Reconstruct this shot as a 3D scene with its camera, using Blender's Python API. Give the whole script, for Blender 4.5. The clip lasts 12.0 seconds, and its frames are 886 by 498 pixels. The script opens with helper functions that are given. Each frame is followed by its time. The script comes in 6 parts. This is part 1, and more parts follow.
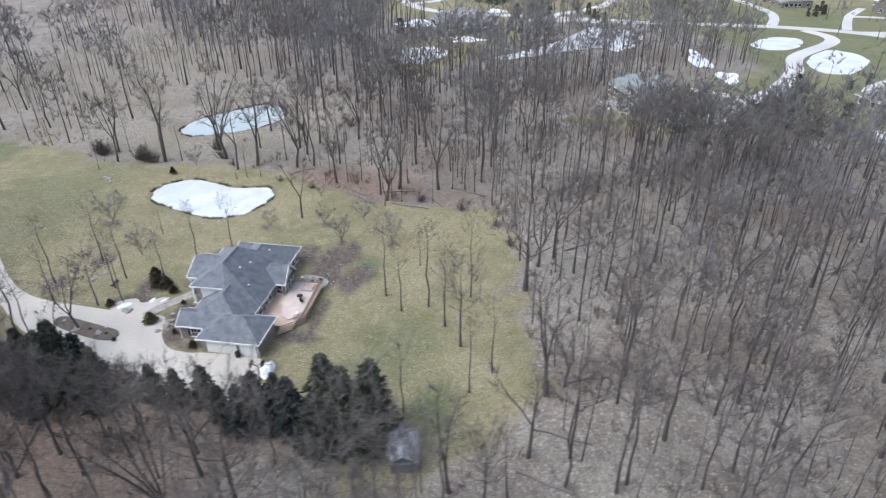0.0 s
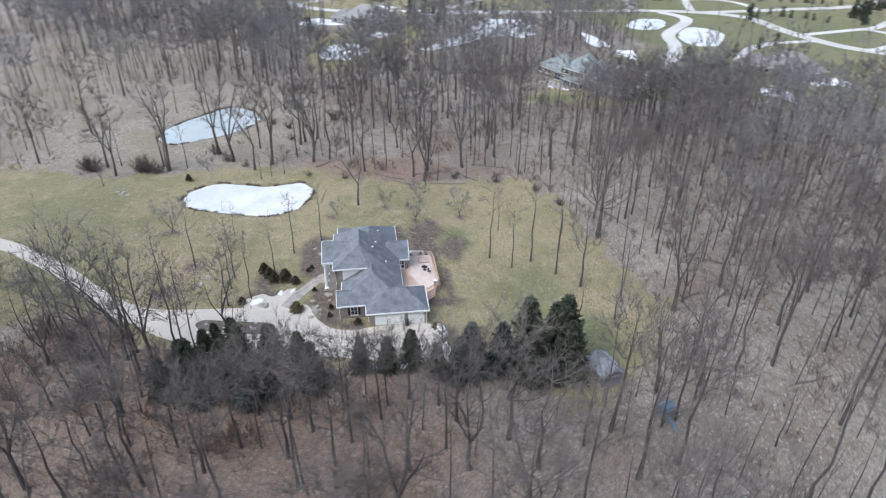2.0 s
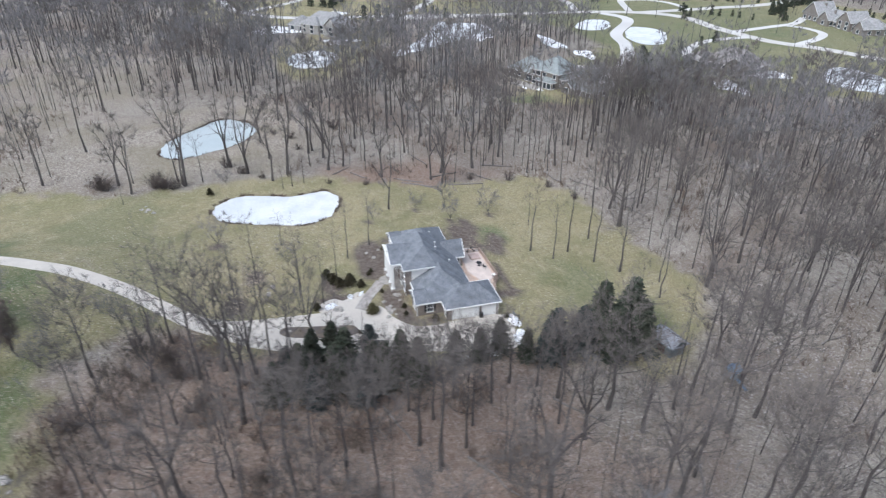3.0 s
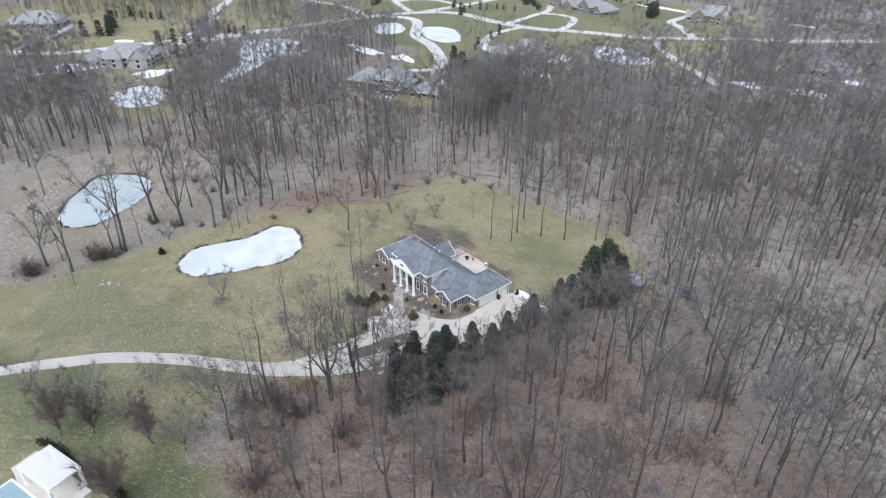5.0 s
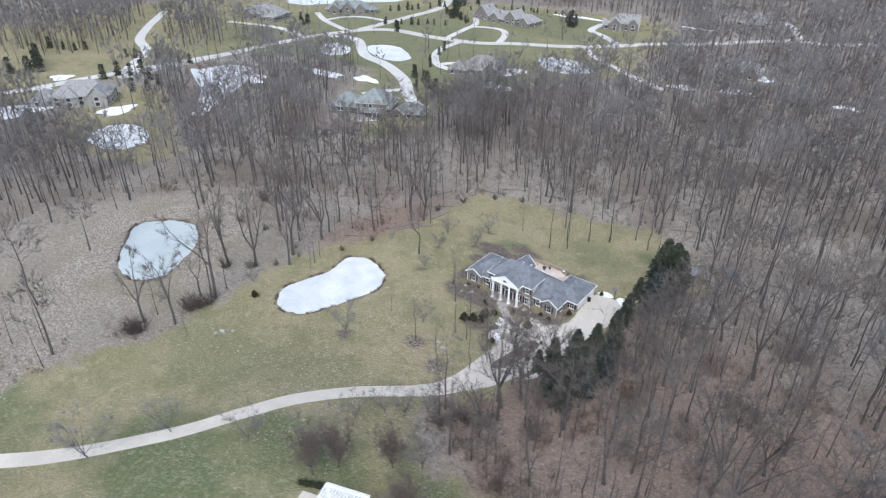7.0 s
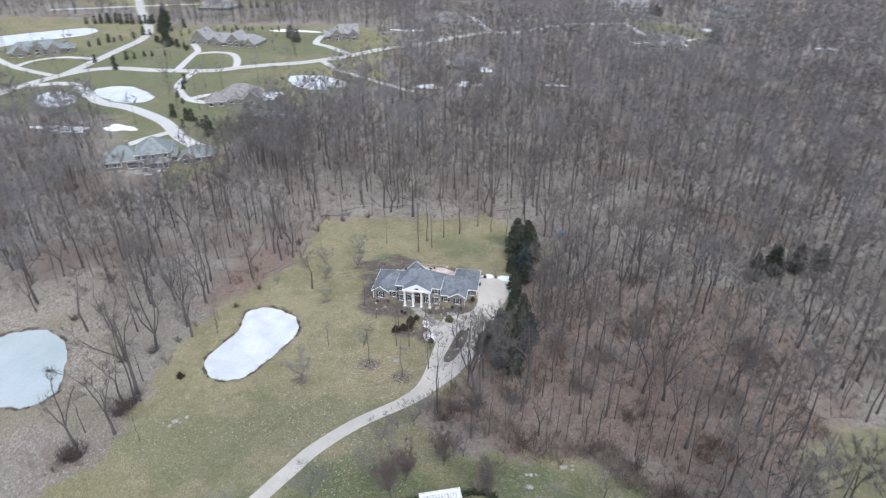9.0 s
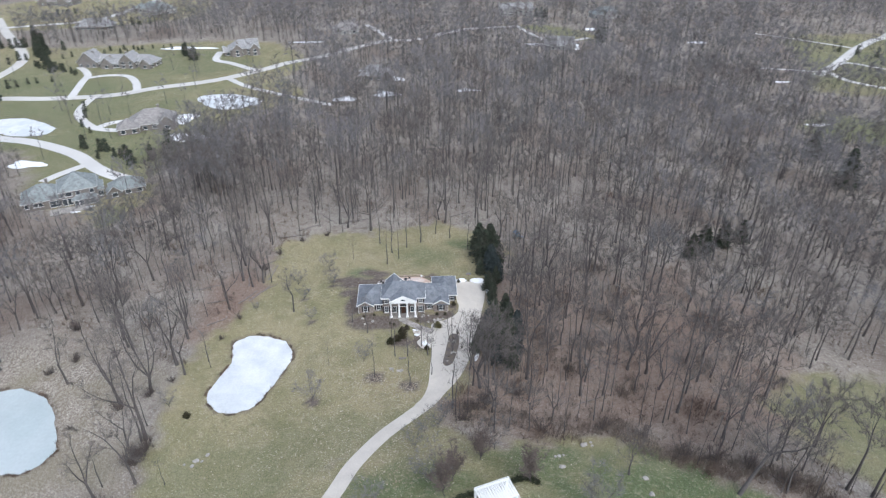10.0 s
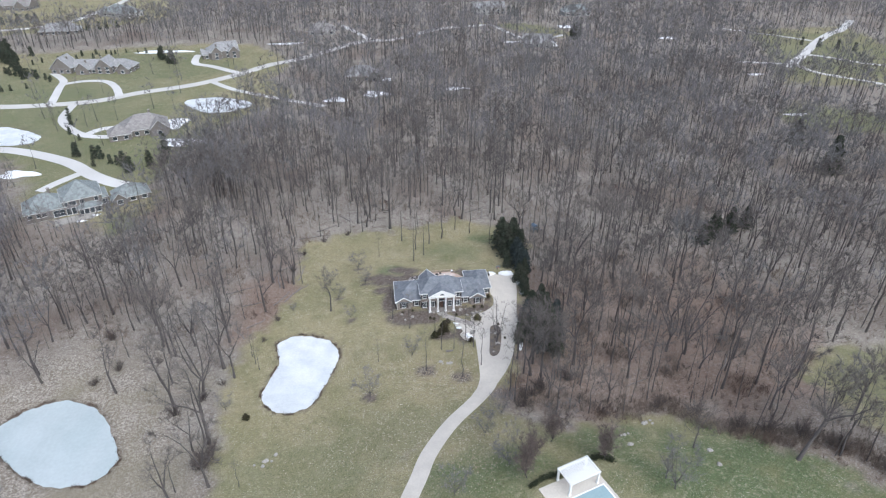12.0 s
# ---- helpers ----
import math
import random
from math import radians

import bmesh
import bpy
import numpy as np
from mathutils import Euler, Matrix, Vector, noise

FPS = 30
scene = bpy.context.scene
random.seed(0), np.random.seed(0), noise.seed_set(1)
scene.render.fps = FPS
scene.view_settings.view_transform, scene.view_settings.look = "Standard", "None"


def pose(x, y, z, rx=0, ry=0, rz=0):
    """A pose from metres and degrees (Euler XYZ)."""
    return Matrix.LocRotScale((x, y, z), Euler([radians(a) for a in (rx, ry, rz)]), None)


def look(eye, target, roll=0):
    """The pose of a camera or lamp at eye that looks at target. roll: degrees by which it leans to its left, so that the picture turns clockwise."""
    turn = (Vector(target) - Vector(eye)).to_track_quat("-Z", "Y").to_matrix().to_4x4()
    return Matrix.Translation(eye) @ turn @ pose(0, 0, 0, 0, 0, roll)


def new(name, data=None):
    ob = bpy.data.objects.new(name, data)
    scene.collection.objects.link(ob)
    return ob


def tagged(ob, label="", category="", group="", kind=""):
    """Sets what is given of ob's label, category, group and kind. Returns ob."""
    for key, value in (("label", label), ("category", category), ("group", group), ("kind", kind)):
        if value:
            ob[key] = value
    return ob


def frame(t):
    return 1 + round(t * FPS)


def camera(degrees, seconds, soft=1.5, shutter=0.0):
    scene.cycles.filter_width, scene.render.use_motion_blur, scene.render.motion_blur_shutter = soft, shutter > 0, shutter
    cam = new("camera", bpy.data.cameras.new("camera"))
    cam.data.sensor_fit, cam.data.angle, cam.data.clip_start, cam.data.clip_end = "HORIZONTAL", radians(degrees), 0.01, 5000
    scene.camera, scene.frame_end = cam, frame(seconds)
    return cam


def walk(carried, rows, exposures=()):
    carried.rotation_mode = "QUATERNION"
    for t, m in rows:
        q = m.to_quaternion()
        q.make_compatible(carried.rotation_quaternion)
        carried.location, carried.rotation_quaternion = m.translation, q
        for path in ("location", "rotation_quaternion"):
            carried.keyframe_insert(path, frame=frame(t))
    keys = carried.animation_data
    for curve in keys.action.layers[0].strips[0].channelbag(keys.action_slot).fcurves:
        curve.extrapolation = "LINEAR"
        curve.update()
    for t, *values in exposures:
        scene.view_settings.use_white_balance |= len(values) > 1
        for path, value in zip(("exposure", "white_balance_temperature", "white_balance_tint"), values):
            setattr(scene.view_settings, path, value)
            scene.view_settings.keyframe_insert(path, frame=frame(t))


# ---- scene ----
cam = camera(70.38, 12.0, soft=1.2, shutter=0.5)
PATH = [
    (0, (83.58, 55.88, 62.88), (-43.83, 35.35, -13.58), -0.35),
    (0.5, (87.81, 44.53, 63.19), (-40.01, 28.43, -13.64), -0.34),
    (1, (91.75, 32.42, 63.00), (-36.73, 21.78, -13.67), -0.27),
    (1.5, (94.85, 20.40, 62.72), (-34.18, 22.37, -13.76), 0.02),
    (2, (97.07, 7.76, 62.74), (-30.85, 25.26, -13.62), 0.30),
    (2.5, (98.29, -5.02, 63.50), (-26.59, 26.62, -13.33), 0.08),
    (3, (98.56, -17.22, 65.62), (-25.95, 17.63, -10.42), 0.59),
    (4.8, (92.95, -60.70, 75.86), (-9.69, 17.19, -0.95), -0.14),
    (5, (90.92, -64.95, 76.91), (-8.05, 17.29, -0.15), 0.11),
    (5.5, (85.71, -75.89, 79.72), (-6.09, 14.22, 2.56), 0.22),
    (6, (79.47, -86.40, 82.06), (-6.03, 9.97, 5.23), 0.25),
    (6.5, (72.14, -96.05, 84.32), (-10.38, 3.28, 8.00), 0.10),
    (6.7, (69.01, -99.70, 85.55), (-13.13, -0.13, 9.13), 0.15),
    (8.3, (43.02, -126.66, 96.21), (-2.49, -6.08, 19.46), -0.01),
    (8.5, (39.06, -129.35, 97.46), (2.46, -5.80, 20.67), -0.05),
    (9, (28.44, -135.38, 100.78), (8.10, -8.16, 23.95), -0.09),
    (9.5, (16.99, -140.05, 104.06), (11.61, -11.27, 27.33), -0.18),
    (10, (4.88, -143.05, 107.26), (10.28, -14.21, 30.64), -0.08),
    (10.5, (-7.38, -144.31, 109.21), (9.37, -16.45, 32.58), -0.16),
    (11, (-16.43, -144.75, 109.75), (1.63, -17.28, 32.78), -0.29),
    (11.5, (-17.48, -145.18, 109.32), (-0.03, -17.30, 32.89), 0.18),
    (12, (-17.30, -145.11, 107.97), (-2.03, -17.13, 31.23), -0.00),
]
walk(cam, [(t, look(eye, target, roll)) for t, eye, target, roll in PATH], exposures=[(0.0, 0.80, 5860, 9), (3.0, 0.80, 5860, 9), (5.5, 0.74, 5860, 9), (12.0, 0.71, 5860, 9)])

# ---------------------------------------------------------------- light
world = bpy.data.worlds.new("overcast_world")
scene.world = world
world.use_nodes = True
wn, wl = world.node_tree.nodes, world.node_tree.links
wn.clear()
sky = wn.new("ShaderNodeTexSky")
sky.sky_type = "NISHITA"
sky.sun_disc = False
sky.sun_elevation, sky.sun_rotation = radians(52), radians(153)
sky.air_density, sky.dust_density, sky.ozone_density = 1.0, 3.0, 1.0
sat = wn.new("ShaderNodeHueSaturation")
sat.inputs["Saturation"].default_value = 0.55
wbg = wn.new("ShaderNodeBackground")
wbg.inputs["Strength"].default_value = 0.15
wout = wn.new("ShaderNodeOutputWorld")
wl.new(sky.outputs[0], sat.inputs["Color"])
wl.new(sat.outputs[0], wbg.inputs["Color"])
wl.new(wbg.outputs[0], wout.inputs["Surface"])

sun_data = bpy.data.lights.new("sun", "SUN")
sun_data.energy, sun_data.angle, sun_data.color = 0.9, radians(50), (1.0, 0.985, 0.96)
sun = new("sun", sun_data)
sun.matrix_world = look((45, -88, 126), (0, 0, 0))

# ---------------------------------------------------------------- materials


def mat(name, base, rough=0.8, metal=0.0, var=0.25, scale=1.0, fine=12.0, bump=0.0, second=None, mix_scale=0.2, spec=0.3):
    """A procedural surface: a base colour with coarse and fine variation, optionally blended with a second colour."""
    m = bpy.data.materials.new(name)
    m.use_nodes = True
    n, l = m.node_tree.nodes, m.node_tree.links
    b = n["Principled BSDF"]
    b.inputs["Roughness"].default_value, b.inputs["Metallic"].default_value = rough, metal
    b.inputs["Specular IOR Level"].default_value = spec
    co = n.new("ShaderNodeTexCoord")
    geo = n.new("ShaderNodeNewGeometry")
    n1, n2 = n.new("ShaderNodeTexNoise"), n.new("ShaderNodeTexNoise")
    for t, s, d in ((n1, scale, 3.0), (n2, fine, 4.0)):
        t.inputs["Scale"].default_value, t.inputs["Detail"].default_value = s, d
        l.new(geo.outputs["Position"], t.inputs["Vector"])
    add = n.new("ShaderNodeMath")
    add.operation = "ADD"
    l.new(n1.outputs[0], add.inputs[0])
    l.new(n2.outputs[0], add.inputs[1])
    mr = n.new("ShaderNodeMapRange")
    mr.inputs["From Min"].default_value, mr.inputs["From Max"].default_value = 0.6, 1.4
    mr.inputs["To Min"].default_value, mr.inputs["To Max"].default_value = 1.0 - var, 1.0 + var
    l.new(add.outputs[0], mr.inputs["Value"])
    vm = n.new("ShaderNodeVectorMath")
    vm.operation = "SCALE"
    l.new(mr.outputs[0], vm.inputs["Scale"])
    if second:
        n3 = n.new("ShaderNodeTexNoise")
        n3.inputs["Scale"].default_value, n3.inputs["Detail"].default_value = mix_scale, 5.0
        l.new(geo.outputs["Position"], n3.inputs["Vector"])
        r3 = n.new("ShaderNodeMapRange")
        r3.inputs["From Min"].default_value, r3.inputs["From Max"].default_value = 0.4, 0.6
        l.new(n3.outputs[0], r3.inputs["Value"])
        mx = n.new("ShaderNodeMix")
        mx.data_type = "RGBA"
        mx.inputs["A"].default_value, mx.inputs["B"].default_value = (*base, 1), (*second, 1)
        l.new(r3.outputs[0], mx.inputs["Factor"])
        l.new(mx.outputs["Result"], vm.inputs[0])
    else:
        vm.inputs[0].default_value = base
    l.new(vm.outputs[0], b.inputs["Base Color"])
    if bump:
        bp = n.new("ShaderNodeBump")
        bp.inputs["Strength"].default_value, bp.inputs["Distance"].default_value = bump, 0.05
        l.new(n2.outputs[0], bp.inputs["Height"])
        l.new(bp.outputs[0], b.inputs["Normal"])
    return m


def brick_mat(name, c1, c2, mortar, w=0.21, h=0.075, offset=0.5, rough=0.85):
    """Courses laid on upright walls; the along-wall coordinate is x + y."""
    m = bpy.data.materials.new(name)
    m.use_nodes = True
    n, l = m.node_tree.nodes, m.node_tree.links
    b = n["Principled BSDF"]
    b.inputs["Roughness"].default_value = rough
    geo = n.new("ShaderNodeNewGeometry")
    sp = n.new("ShaderNodeSeparateXYZ")
    l.new(geo.outputs["Position"], sp.inputs[0])
    ad = n.new("ShaderNodeMath")
    l.new(sp.outputs["X"], ad.inputs[0])
    l.new(sp.outputs["Y"], ad.inputs[1])
    cb = n.new("ShaderNodeCombineXYZ")
    l.new(ad.outputs[0], cb.inputs["X"])
    l.new(sp.outputs["Z"], cb.inputs["Y"])
    br = n.new("ShaderNodeTexBrick")
    br.offset = offset
    br.inputs["Color1"].default_value, br.inputs["Color2"].default_value, br.inputs["Mortar"].default_value = (*c1, 1), (*c2, 1), (*mortar, 1)
    br.inputs["Scale"].default_value, br.inputs["Mortar Size"].default_value = 1.0, 0.008
    br.inputs["Brick Width"].default_value, br.inputs["Row Height"].default_value = w, h
    l.new(cb.outputs[0], br.inputs["Vector"])
    ns = n.new("ShaderNodeTexNoise")
    ns.inputs["Scale"].default_value, ns.inputs["Detail"].default_value = 0.9, 4
    l.new(geo.outputs["Position"], ns.inputs["Vector"])
    mr = n.new("ShaderNodeMapRange")
    mr.inputs["From Min"].default_value, mr.inputs["From Max"].default_value = 0.3, 0.7
    mr.inputs["To Min"].default_value, mr.inputs["To Max"].default_value = 0.75, 1.25
    l.new(ns.outputs[0], mr.inputs["Value"])
    vm = n.new("ShaderNodeVectorMath")
    vm.operation = "SCALE"
    l.new(br.outputs["Color"], vm.inputs[0])
    l.new(mr.outputs[0], vm.inputs["Scale"])
    l.new(vm.outputs[0], b.inputs["Base Color"])
    bp = n.new("ShaderNodeBump")
    bp.inputs["Strength"].default_value, bp.inputs["Distance"].default_value = 0.4, 0.01
    l.new(br.outputs["Fac"], bp.inputs["Height"])
    bp.invert = True
    l.new(bp.outputs[0], b.inputs["Normal"])
    return m


def shingle_mat(name, c1, c2, joint):
    """Asphalt shingle courses that follow the height on the slope."""
    m = brick_mat(name, c1, c2, joint, 0.32, 0.085, 0.5, 0.9)
    return m


BARK = mat("bark", (0.098, 0.088, 0.083), 0.95, var=0.35, scale=0.35, fine=6, bump=0.6)
BARK_PALE = mat("pale_bark", (0.20, 0.182, 0.166), 0.9, var=0.3, scale=0.5, fine=7, bump=0.4)
# TWIG is paler and bluer, with the far woods' haze put into its colour
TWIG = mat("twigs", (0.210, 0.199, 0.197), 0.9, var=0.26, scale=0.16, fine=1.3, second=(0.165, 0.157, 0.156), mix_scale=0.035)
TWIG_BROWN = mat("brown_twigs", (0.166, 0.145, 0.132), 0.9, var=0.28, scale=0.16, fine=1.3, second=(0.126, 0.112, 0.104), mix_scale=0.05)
PEARTWIG = mat("upright_tree_twigs", (0.145, 0.115, 0.100), 0.9, var=0.28, scale=0.4, fine=2.0)
BRUSH = mat("brush_twigs", (0.150, 0.104, 0.080), 0.9, var=0.3, scale=0.2, fine=2.0, second=(0.15, 0.125, 0.105), mix_scale=0.06)
NEEDLE = mat("spruce_needles", (0.048, 0.060, 0.040), 0.8, var=0.4, scale=0.8, fine=5, second=(0.066, 0.070, 0.050), mix_scale=0.5)
NEEDLE_BLUE = mat("blue_spruce_needles", (0.048, 0.060, 0.058), 0.8, var=0.35, scale=0.8, fine=5)
CEDAR = mat("cedar_foliage", (0.040, 0.040, 0.018), 0.85, var=0.4, scale=0.9, fine=6, second=(0.06, 0.05, 0.028), mix_scale=0.4)
LEAF = mat("fallen_leaf", (0.40, 0.355, 0.275), 0.85, var=0.35, scale=1.5, fine=6, second=(0.27, 0.215, 0.15), mix_scale=0.8)
HEDGE = mat("hedge_leaves", (0.035, 0.042, 0.022), 0.85, var=0.4, scale=1.0, fine=8)
SNOWICE = mat("snow_covered_ice", (0.63, 0.642, 0.645), 0.6, var=0.11, scale=0.35, fine=2.5, second=(0.54, 0.565, 0.575), mix_scale=0.16)
ICE = mat("pond_ice", (0.46, 0.505, 0.505), 0.28, var=0.09, scale=0.12, fine=1.5, second=(0.405, 0.458, 0.458), mix_scale=0.07, spec=0.7)
SNOW = mat("old_snow", (0.82, 0.83, 0.84), 0.7, var=0.06, scale=0.6, fine=6, bump=0.4)
CONCRETE = mat("driveway_concrete", (0.565, 0.52, 0.455), 0.85, var=0.12, scale=0.25, fine=3, second=(0.50, 0.46, 0.405), mix_scale=0.12)
ROAD = mat("street_concrete", (0.58, 0.565, 0.54), 0.85, var=0.10, scale=0.1, fine=2, second=(0.51, 0.495, 0.47), mix_scale=0.05)
ASPHALT = mat("street_asphalt", (0.50, 0.48, 0.445), 0.9, var=0.12, scale=0.1, fine=2)
STONE = mat("field_stone", (0.33, 0.31, 0.28), 0.9, var=0.35, scale=1.2, fine=8, bump=0.6)
PAVER = brick_mat("paver_path", (0.36, 0.33, 0.30), (0.30, 0.27, 0.25), (0.22, 0.2, 0.18), 0.4, 0.2)
MULCH = mat("bed_mulch", (0.125, 0.108, 0.098), 0.95, var=0.35, scale=0.8, fine=7, bump=0.5, second=(0.16, 0.13, 0.10), mix_scale=0.7)
BRICK = brick_mat("house_brick", (0.265, 0.222, 0.192), (0.205, 0.168, 0.145), (0.34, 0.315, 0.29))
SHINGLE = shingle_mat("slate_blue_shingles", (0.185, 0.198, 0.218), (0.155, 0.168, 0.186), (0.125, 0.135, 0.15))
TRIM = mat("white_trim", (0.80, 0.80, 0.78), 0.5, var=0.06, scale=1.0, fine=6)
SIDING = mat("pale_siding", (0.72, 0.71, 0.68), 0.6, var=0.06, scale=1, fine=5)
SHUTTER = mat("dark_shutter", (0.025, 0.024, 0.026), 0.55, var=0.2)
GLASS = mat("window_glass", (0.05, 0.06, 0.07), 0.06, var=0.1, spec=0.8)
DOORWOOD = mat("door_wood", (0.075, 0.040, 0.025), 0.45, var=0.2, fine=9)
PLATWOOD = mat("platform_boards", (0.60, 0.51, 0.45), 0.75, var=0.14, scale=0.7, fine=9, second=(0.53, 0.45, 0.40), mix_scale=0.6)
DECKWOOD = mat("deck_boards", (0.60, 0.45, 0.355), 0.75, var=0.16, scale=0.7, fine=9, second=(0.53, 0.40, 0.32), mix_scale=0.6)
RAILWOOD = mat("deck_rail", (0.42, 0.33, 0.27), 0.75, var=0.2, fine=9)
METAL = mat("galvanised_metal", (0.42, 0.42, 0.43), 0.45, 0.7, var=0.1)
BLACK = mat("black_plastic", (0.02, 0.02, 0.022), 0.5, var=0.1)
BLUE = mat("blue_canvas", (0.13, 0.18, 0.24), 0.6, var=0.15)
SHEDROOF = shingle_mat("shed_shingles", (0.30, 0.31, 0.34), (0.27, 0.28, 0.31), (0.2, 0.21, 0.23))
SHEDWOOD = mat("shed_boards", (0.15, 0.17, 0.18), 0.85, var=0.2, fine=9)
POOLWATER = mat("pool_cover", (0.27, 0.37, 0.395), 0.35, var=0.10, scale=0.4, fine=2, spec=0.5)
FARROOF = shingle_mat("far_shingles_grey", (0.31, 0.305, 0.30), (0.27, 0.265, 0.26), (0.22, 0.22, 0.22))
FARROOF_GREEN = shingle_mat("far_shingles_green", (0.25, 0.272, 0.268), (0.215, 0.238, 0.234), (0.18, 0.20, 0.196))
FARROOF_BROWN = shingle_mat("far_shingles_brown", (0.275, 0.255, 0.24), (0.235, 0.22, 0.21), (0.19, 0.18, 0.17))
FARWALL = mat("far_stone_wall", (0.20, 0.18, 0.16), 0.85, var=0.2, scale=0.6, fine=5)
FARWALL_PALE = mat("far_pale_wall", (0.36, 0.35, 0.33), 0.8, var=0.15, scale=0.6, fine=5)

# ---------------------------------------------------------------- mesh helpers


def fast_mesh(name, verts, faces, mats, index=None, smooth=False):
    """A mesh from arrays of places and triangles or quads."""
    me = bpy.data.meshes.new(name)
    verts = np.asarray(verts, dtype=np.float32)
    faces = np.asarray(faces, dtype=np.int32)
    k = faces.shape[1]
    me.vertices.add(len(verts))
    me.vertices.foreach_set("co", verts.ravel())
    me.loops.add(faces.size)
    me.loops.foreach_set("vertex_index", faces.ravel())
    me.polygons.add(len(faces))
    me.polygons.foreach_set("loop_start", np.arange(len(faces), dtype=np.int32) * k)
    me.polygons.foreach_set("loop_total", np.full(len(faces), k, dtype=np.int32))
    for m in mats:
        me.materials.append(m)
    if index is not None:
        me.polygons.foreach_set("material_index", np.asarray(index, dtype=np.int32))
    if smooth:
        me.polygons.foreach_set("use_smooth", np.ones(len(faces), dtype=bool))
    me.update(calc_edges=True)
    return me


def poly_mesh(name, verts, faces, material):
    me = bpy.data.meshes.new(name)
    me.from_pydata([tuple(v) for v in verts], [], faces)
    me.materials.append(material)
    me.update()
    return me


def part(name, bm, material, parent, label=""):
    """Links a bmesh, or a mesh, as one mesh object under a thing."""
    if isinstance(bm, bmesh.types.BMesh):
        me = bpy.data.meshes.new(name)
        bmesh.ops.recalc_face_normals(bm, faces=bm.faces)
        bm.to_mesh(me)
        bm.free()
        me.materials.append(material)
    else:
        me = bm
    ob = new(name, me)
    ob.parent = parent
    return tagged(ob, label)


def thing(name, label, category, at=(0, 0, 0), turn=0, group=""):
    ob = new(name)
    ob.empty_display_size = 0.3
    ob.matrix_basis = pose(*at, 0, 0, turn)
    return tagged(ob, label, category, group)


def add_box(bm, x0, x1, y0, y1, z0, z1, bevel=0.0):
    r = bmesh.ops.create_cube(bm, size=1.0)
    bmesh.ops.scale(bm, vec=(x1 - x0, y1 - y0, z1 - z0), verts=r["verts"])
    bmesh.ops.translate(bm, vec=((x0 + x1) / 2, (y0 + y1) / 2, (z0 + z1) / 2), verts=r["verts"])
    if bevel:
        es = list({e for v in r["verts"] for e in v.link_edges})
        bmesh.ops.bevel(bm, geom=es, offset=bevel, segments=1, affect="EDGES")


def box(x0, x1, y0, y1, z0, z1, bevel=0.0):
    bm = bmesh.new()
    add_box(bm, x0, x1, y0, y1, z0, z1, bevel)
    return bm


def add_beam(bm, p, q, w, h):
    """A square beam from p to q, w wide and h high."""
    p, q = Vector(p), Vector(q)
    d = q - p
    side = d.cross(Vector((0, 0, 1)))
    side = side.normalized() if side.length > 1e-6 else Vector((1, 0, 0))
    up = side.cross(d).normalized()
    vs = [bm.verts.new(c + side * (a * w / 2) + up * (b * h / 2)) for c in (p, q) for a, b in ((-1, -1), (1, -1), (1, 1), (-1, 1))]
    for f in ((0, 1, 2, 3), (7, 6, 5, 4), (0, 4, 5, 1), (1, 5, 6, 2), (2, 6, 7, 3), (3, 7, 4, 0)):
        bm.faces.new([vs[i] for i in f])


def beams(segs, w, h):
    bm = bmesh.new()
    for p, q in segs:
        add_beam(bm, p, q, w, h)
    return bm


def cyl(x, y, z0, z1, r0, r1, sides=12):
    bm = bmesh.new()
    r = bmesh.ops.create_cone(bm, cap_ends=True, segments=sides, radius1=r0, radius2=r1, depth=z1 - z0)
    bmesh.ops.translate(bm, vec=(x, y, (z0 + z1) / 2), verts=r["verts"])
    return bm


def smooth_line(pts, closed=False, step=6):
    """A curve through the points (Catmull-Rom)."""
    p = [np.array(q, float) for q in pts]
    n = len(p)
    out = []
    for i in range(n if closed else n - 1):
        a, b, c, d = (p[(i + k) % n] if closed else p[min(max(i + k, 0), n - 1)] for k in (-1, 0, 1, 2))
        for s in range(step):
            t = s / step
            out.append(0.5 * (2 * b + (c - a) * t + (2 * a - 5 * b + 4 * c - d) * t * t + (3 * b - a - 3 * c + d) * t ** 3))
    if not closed:
        out.append(p[-1])
    return np.array(out)


def inside(x, y, ring):
    """How far points lie inside a closed line (negative outside)."""
    x, y = np.asarray(x, float), np.asarray(y, float)
    dist = np.full(x.shape, 1e9)
    odd = np.zeros(x.shape, bool)
    n = len(ring)
    for i in range(n):
        (ax, ay), (bx, by) = ring[i], ring[(i + 1) % n]
        dx, dy = bx - ax, by - ay
        t = np.clip(((x - ax) * dx + (y - ay) * dy) / (dx * dx + dy * dy + 1e-9), 0, 1)
        dist = np.minimum(dist, np.hypot(x - ax - t * dx, y - ay - t * dy))
        if ay != by:
            cross = ((ay > y) != (by > y)) & (x < (bx - ax) * (y - ay) / (by - ay) + ax)
            odd ^= cross
    return np.where(odd, dist, -dist)


def off_line(x, y, line):
    """The distance of points from an open line."""
    d = np.full(np.shape(x), 1e9)
    for (ax, ay), (bx, by) in zip(line[:-1], line[1:]):
        dx, dy = bx - ax, by - ay
        t = np.clip(((x - ax) * dx + (y - ay) * dy) / (dx * dx + dy * dy + 1e-9), 0, 1)
        d = np.minimum(d, np.hypot(x - ax - t * dx, y - ay - t * dy))
    return d


def ramp(a, b, x):
    t = np.clip((x - a) / (b - a), 0, 1)
    return t * t * (3 - 2 * t)


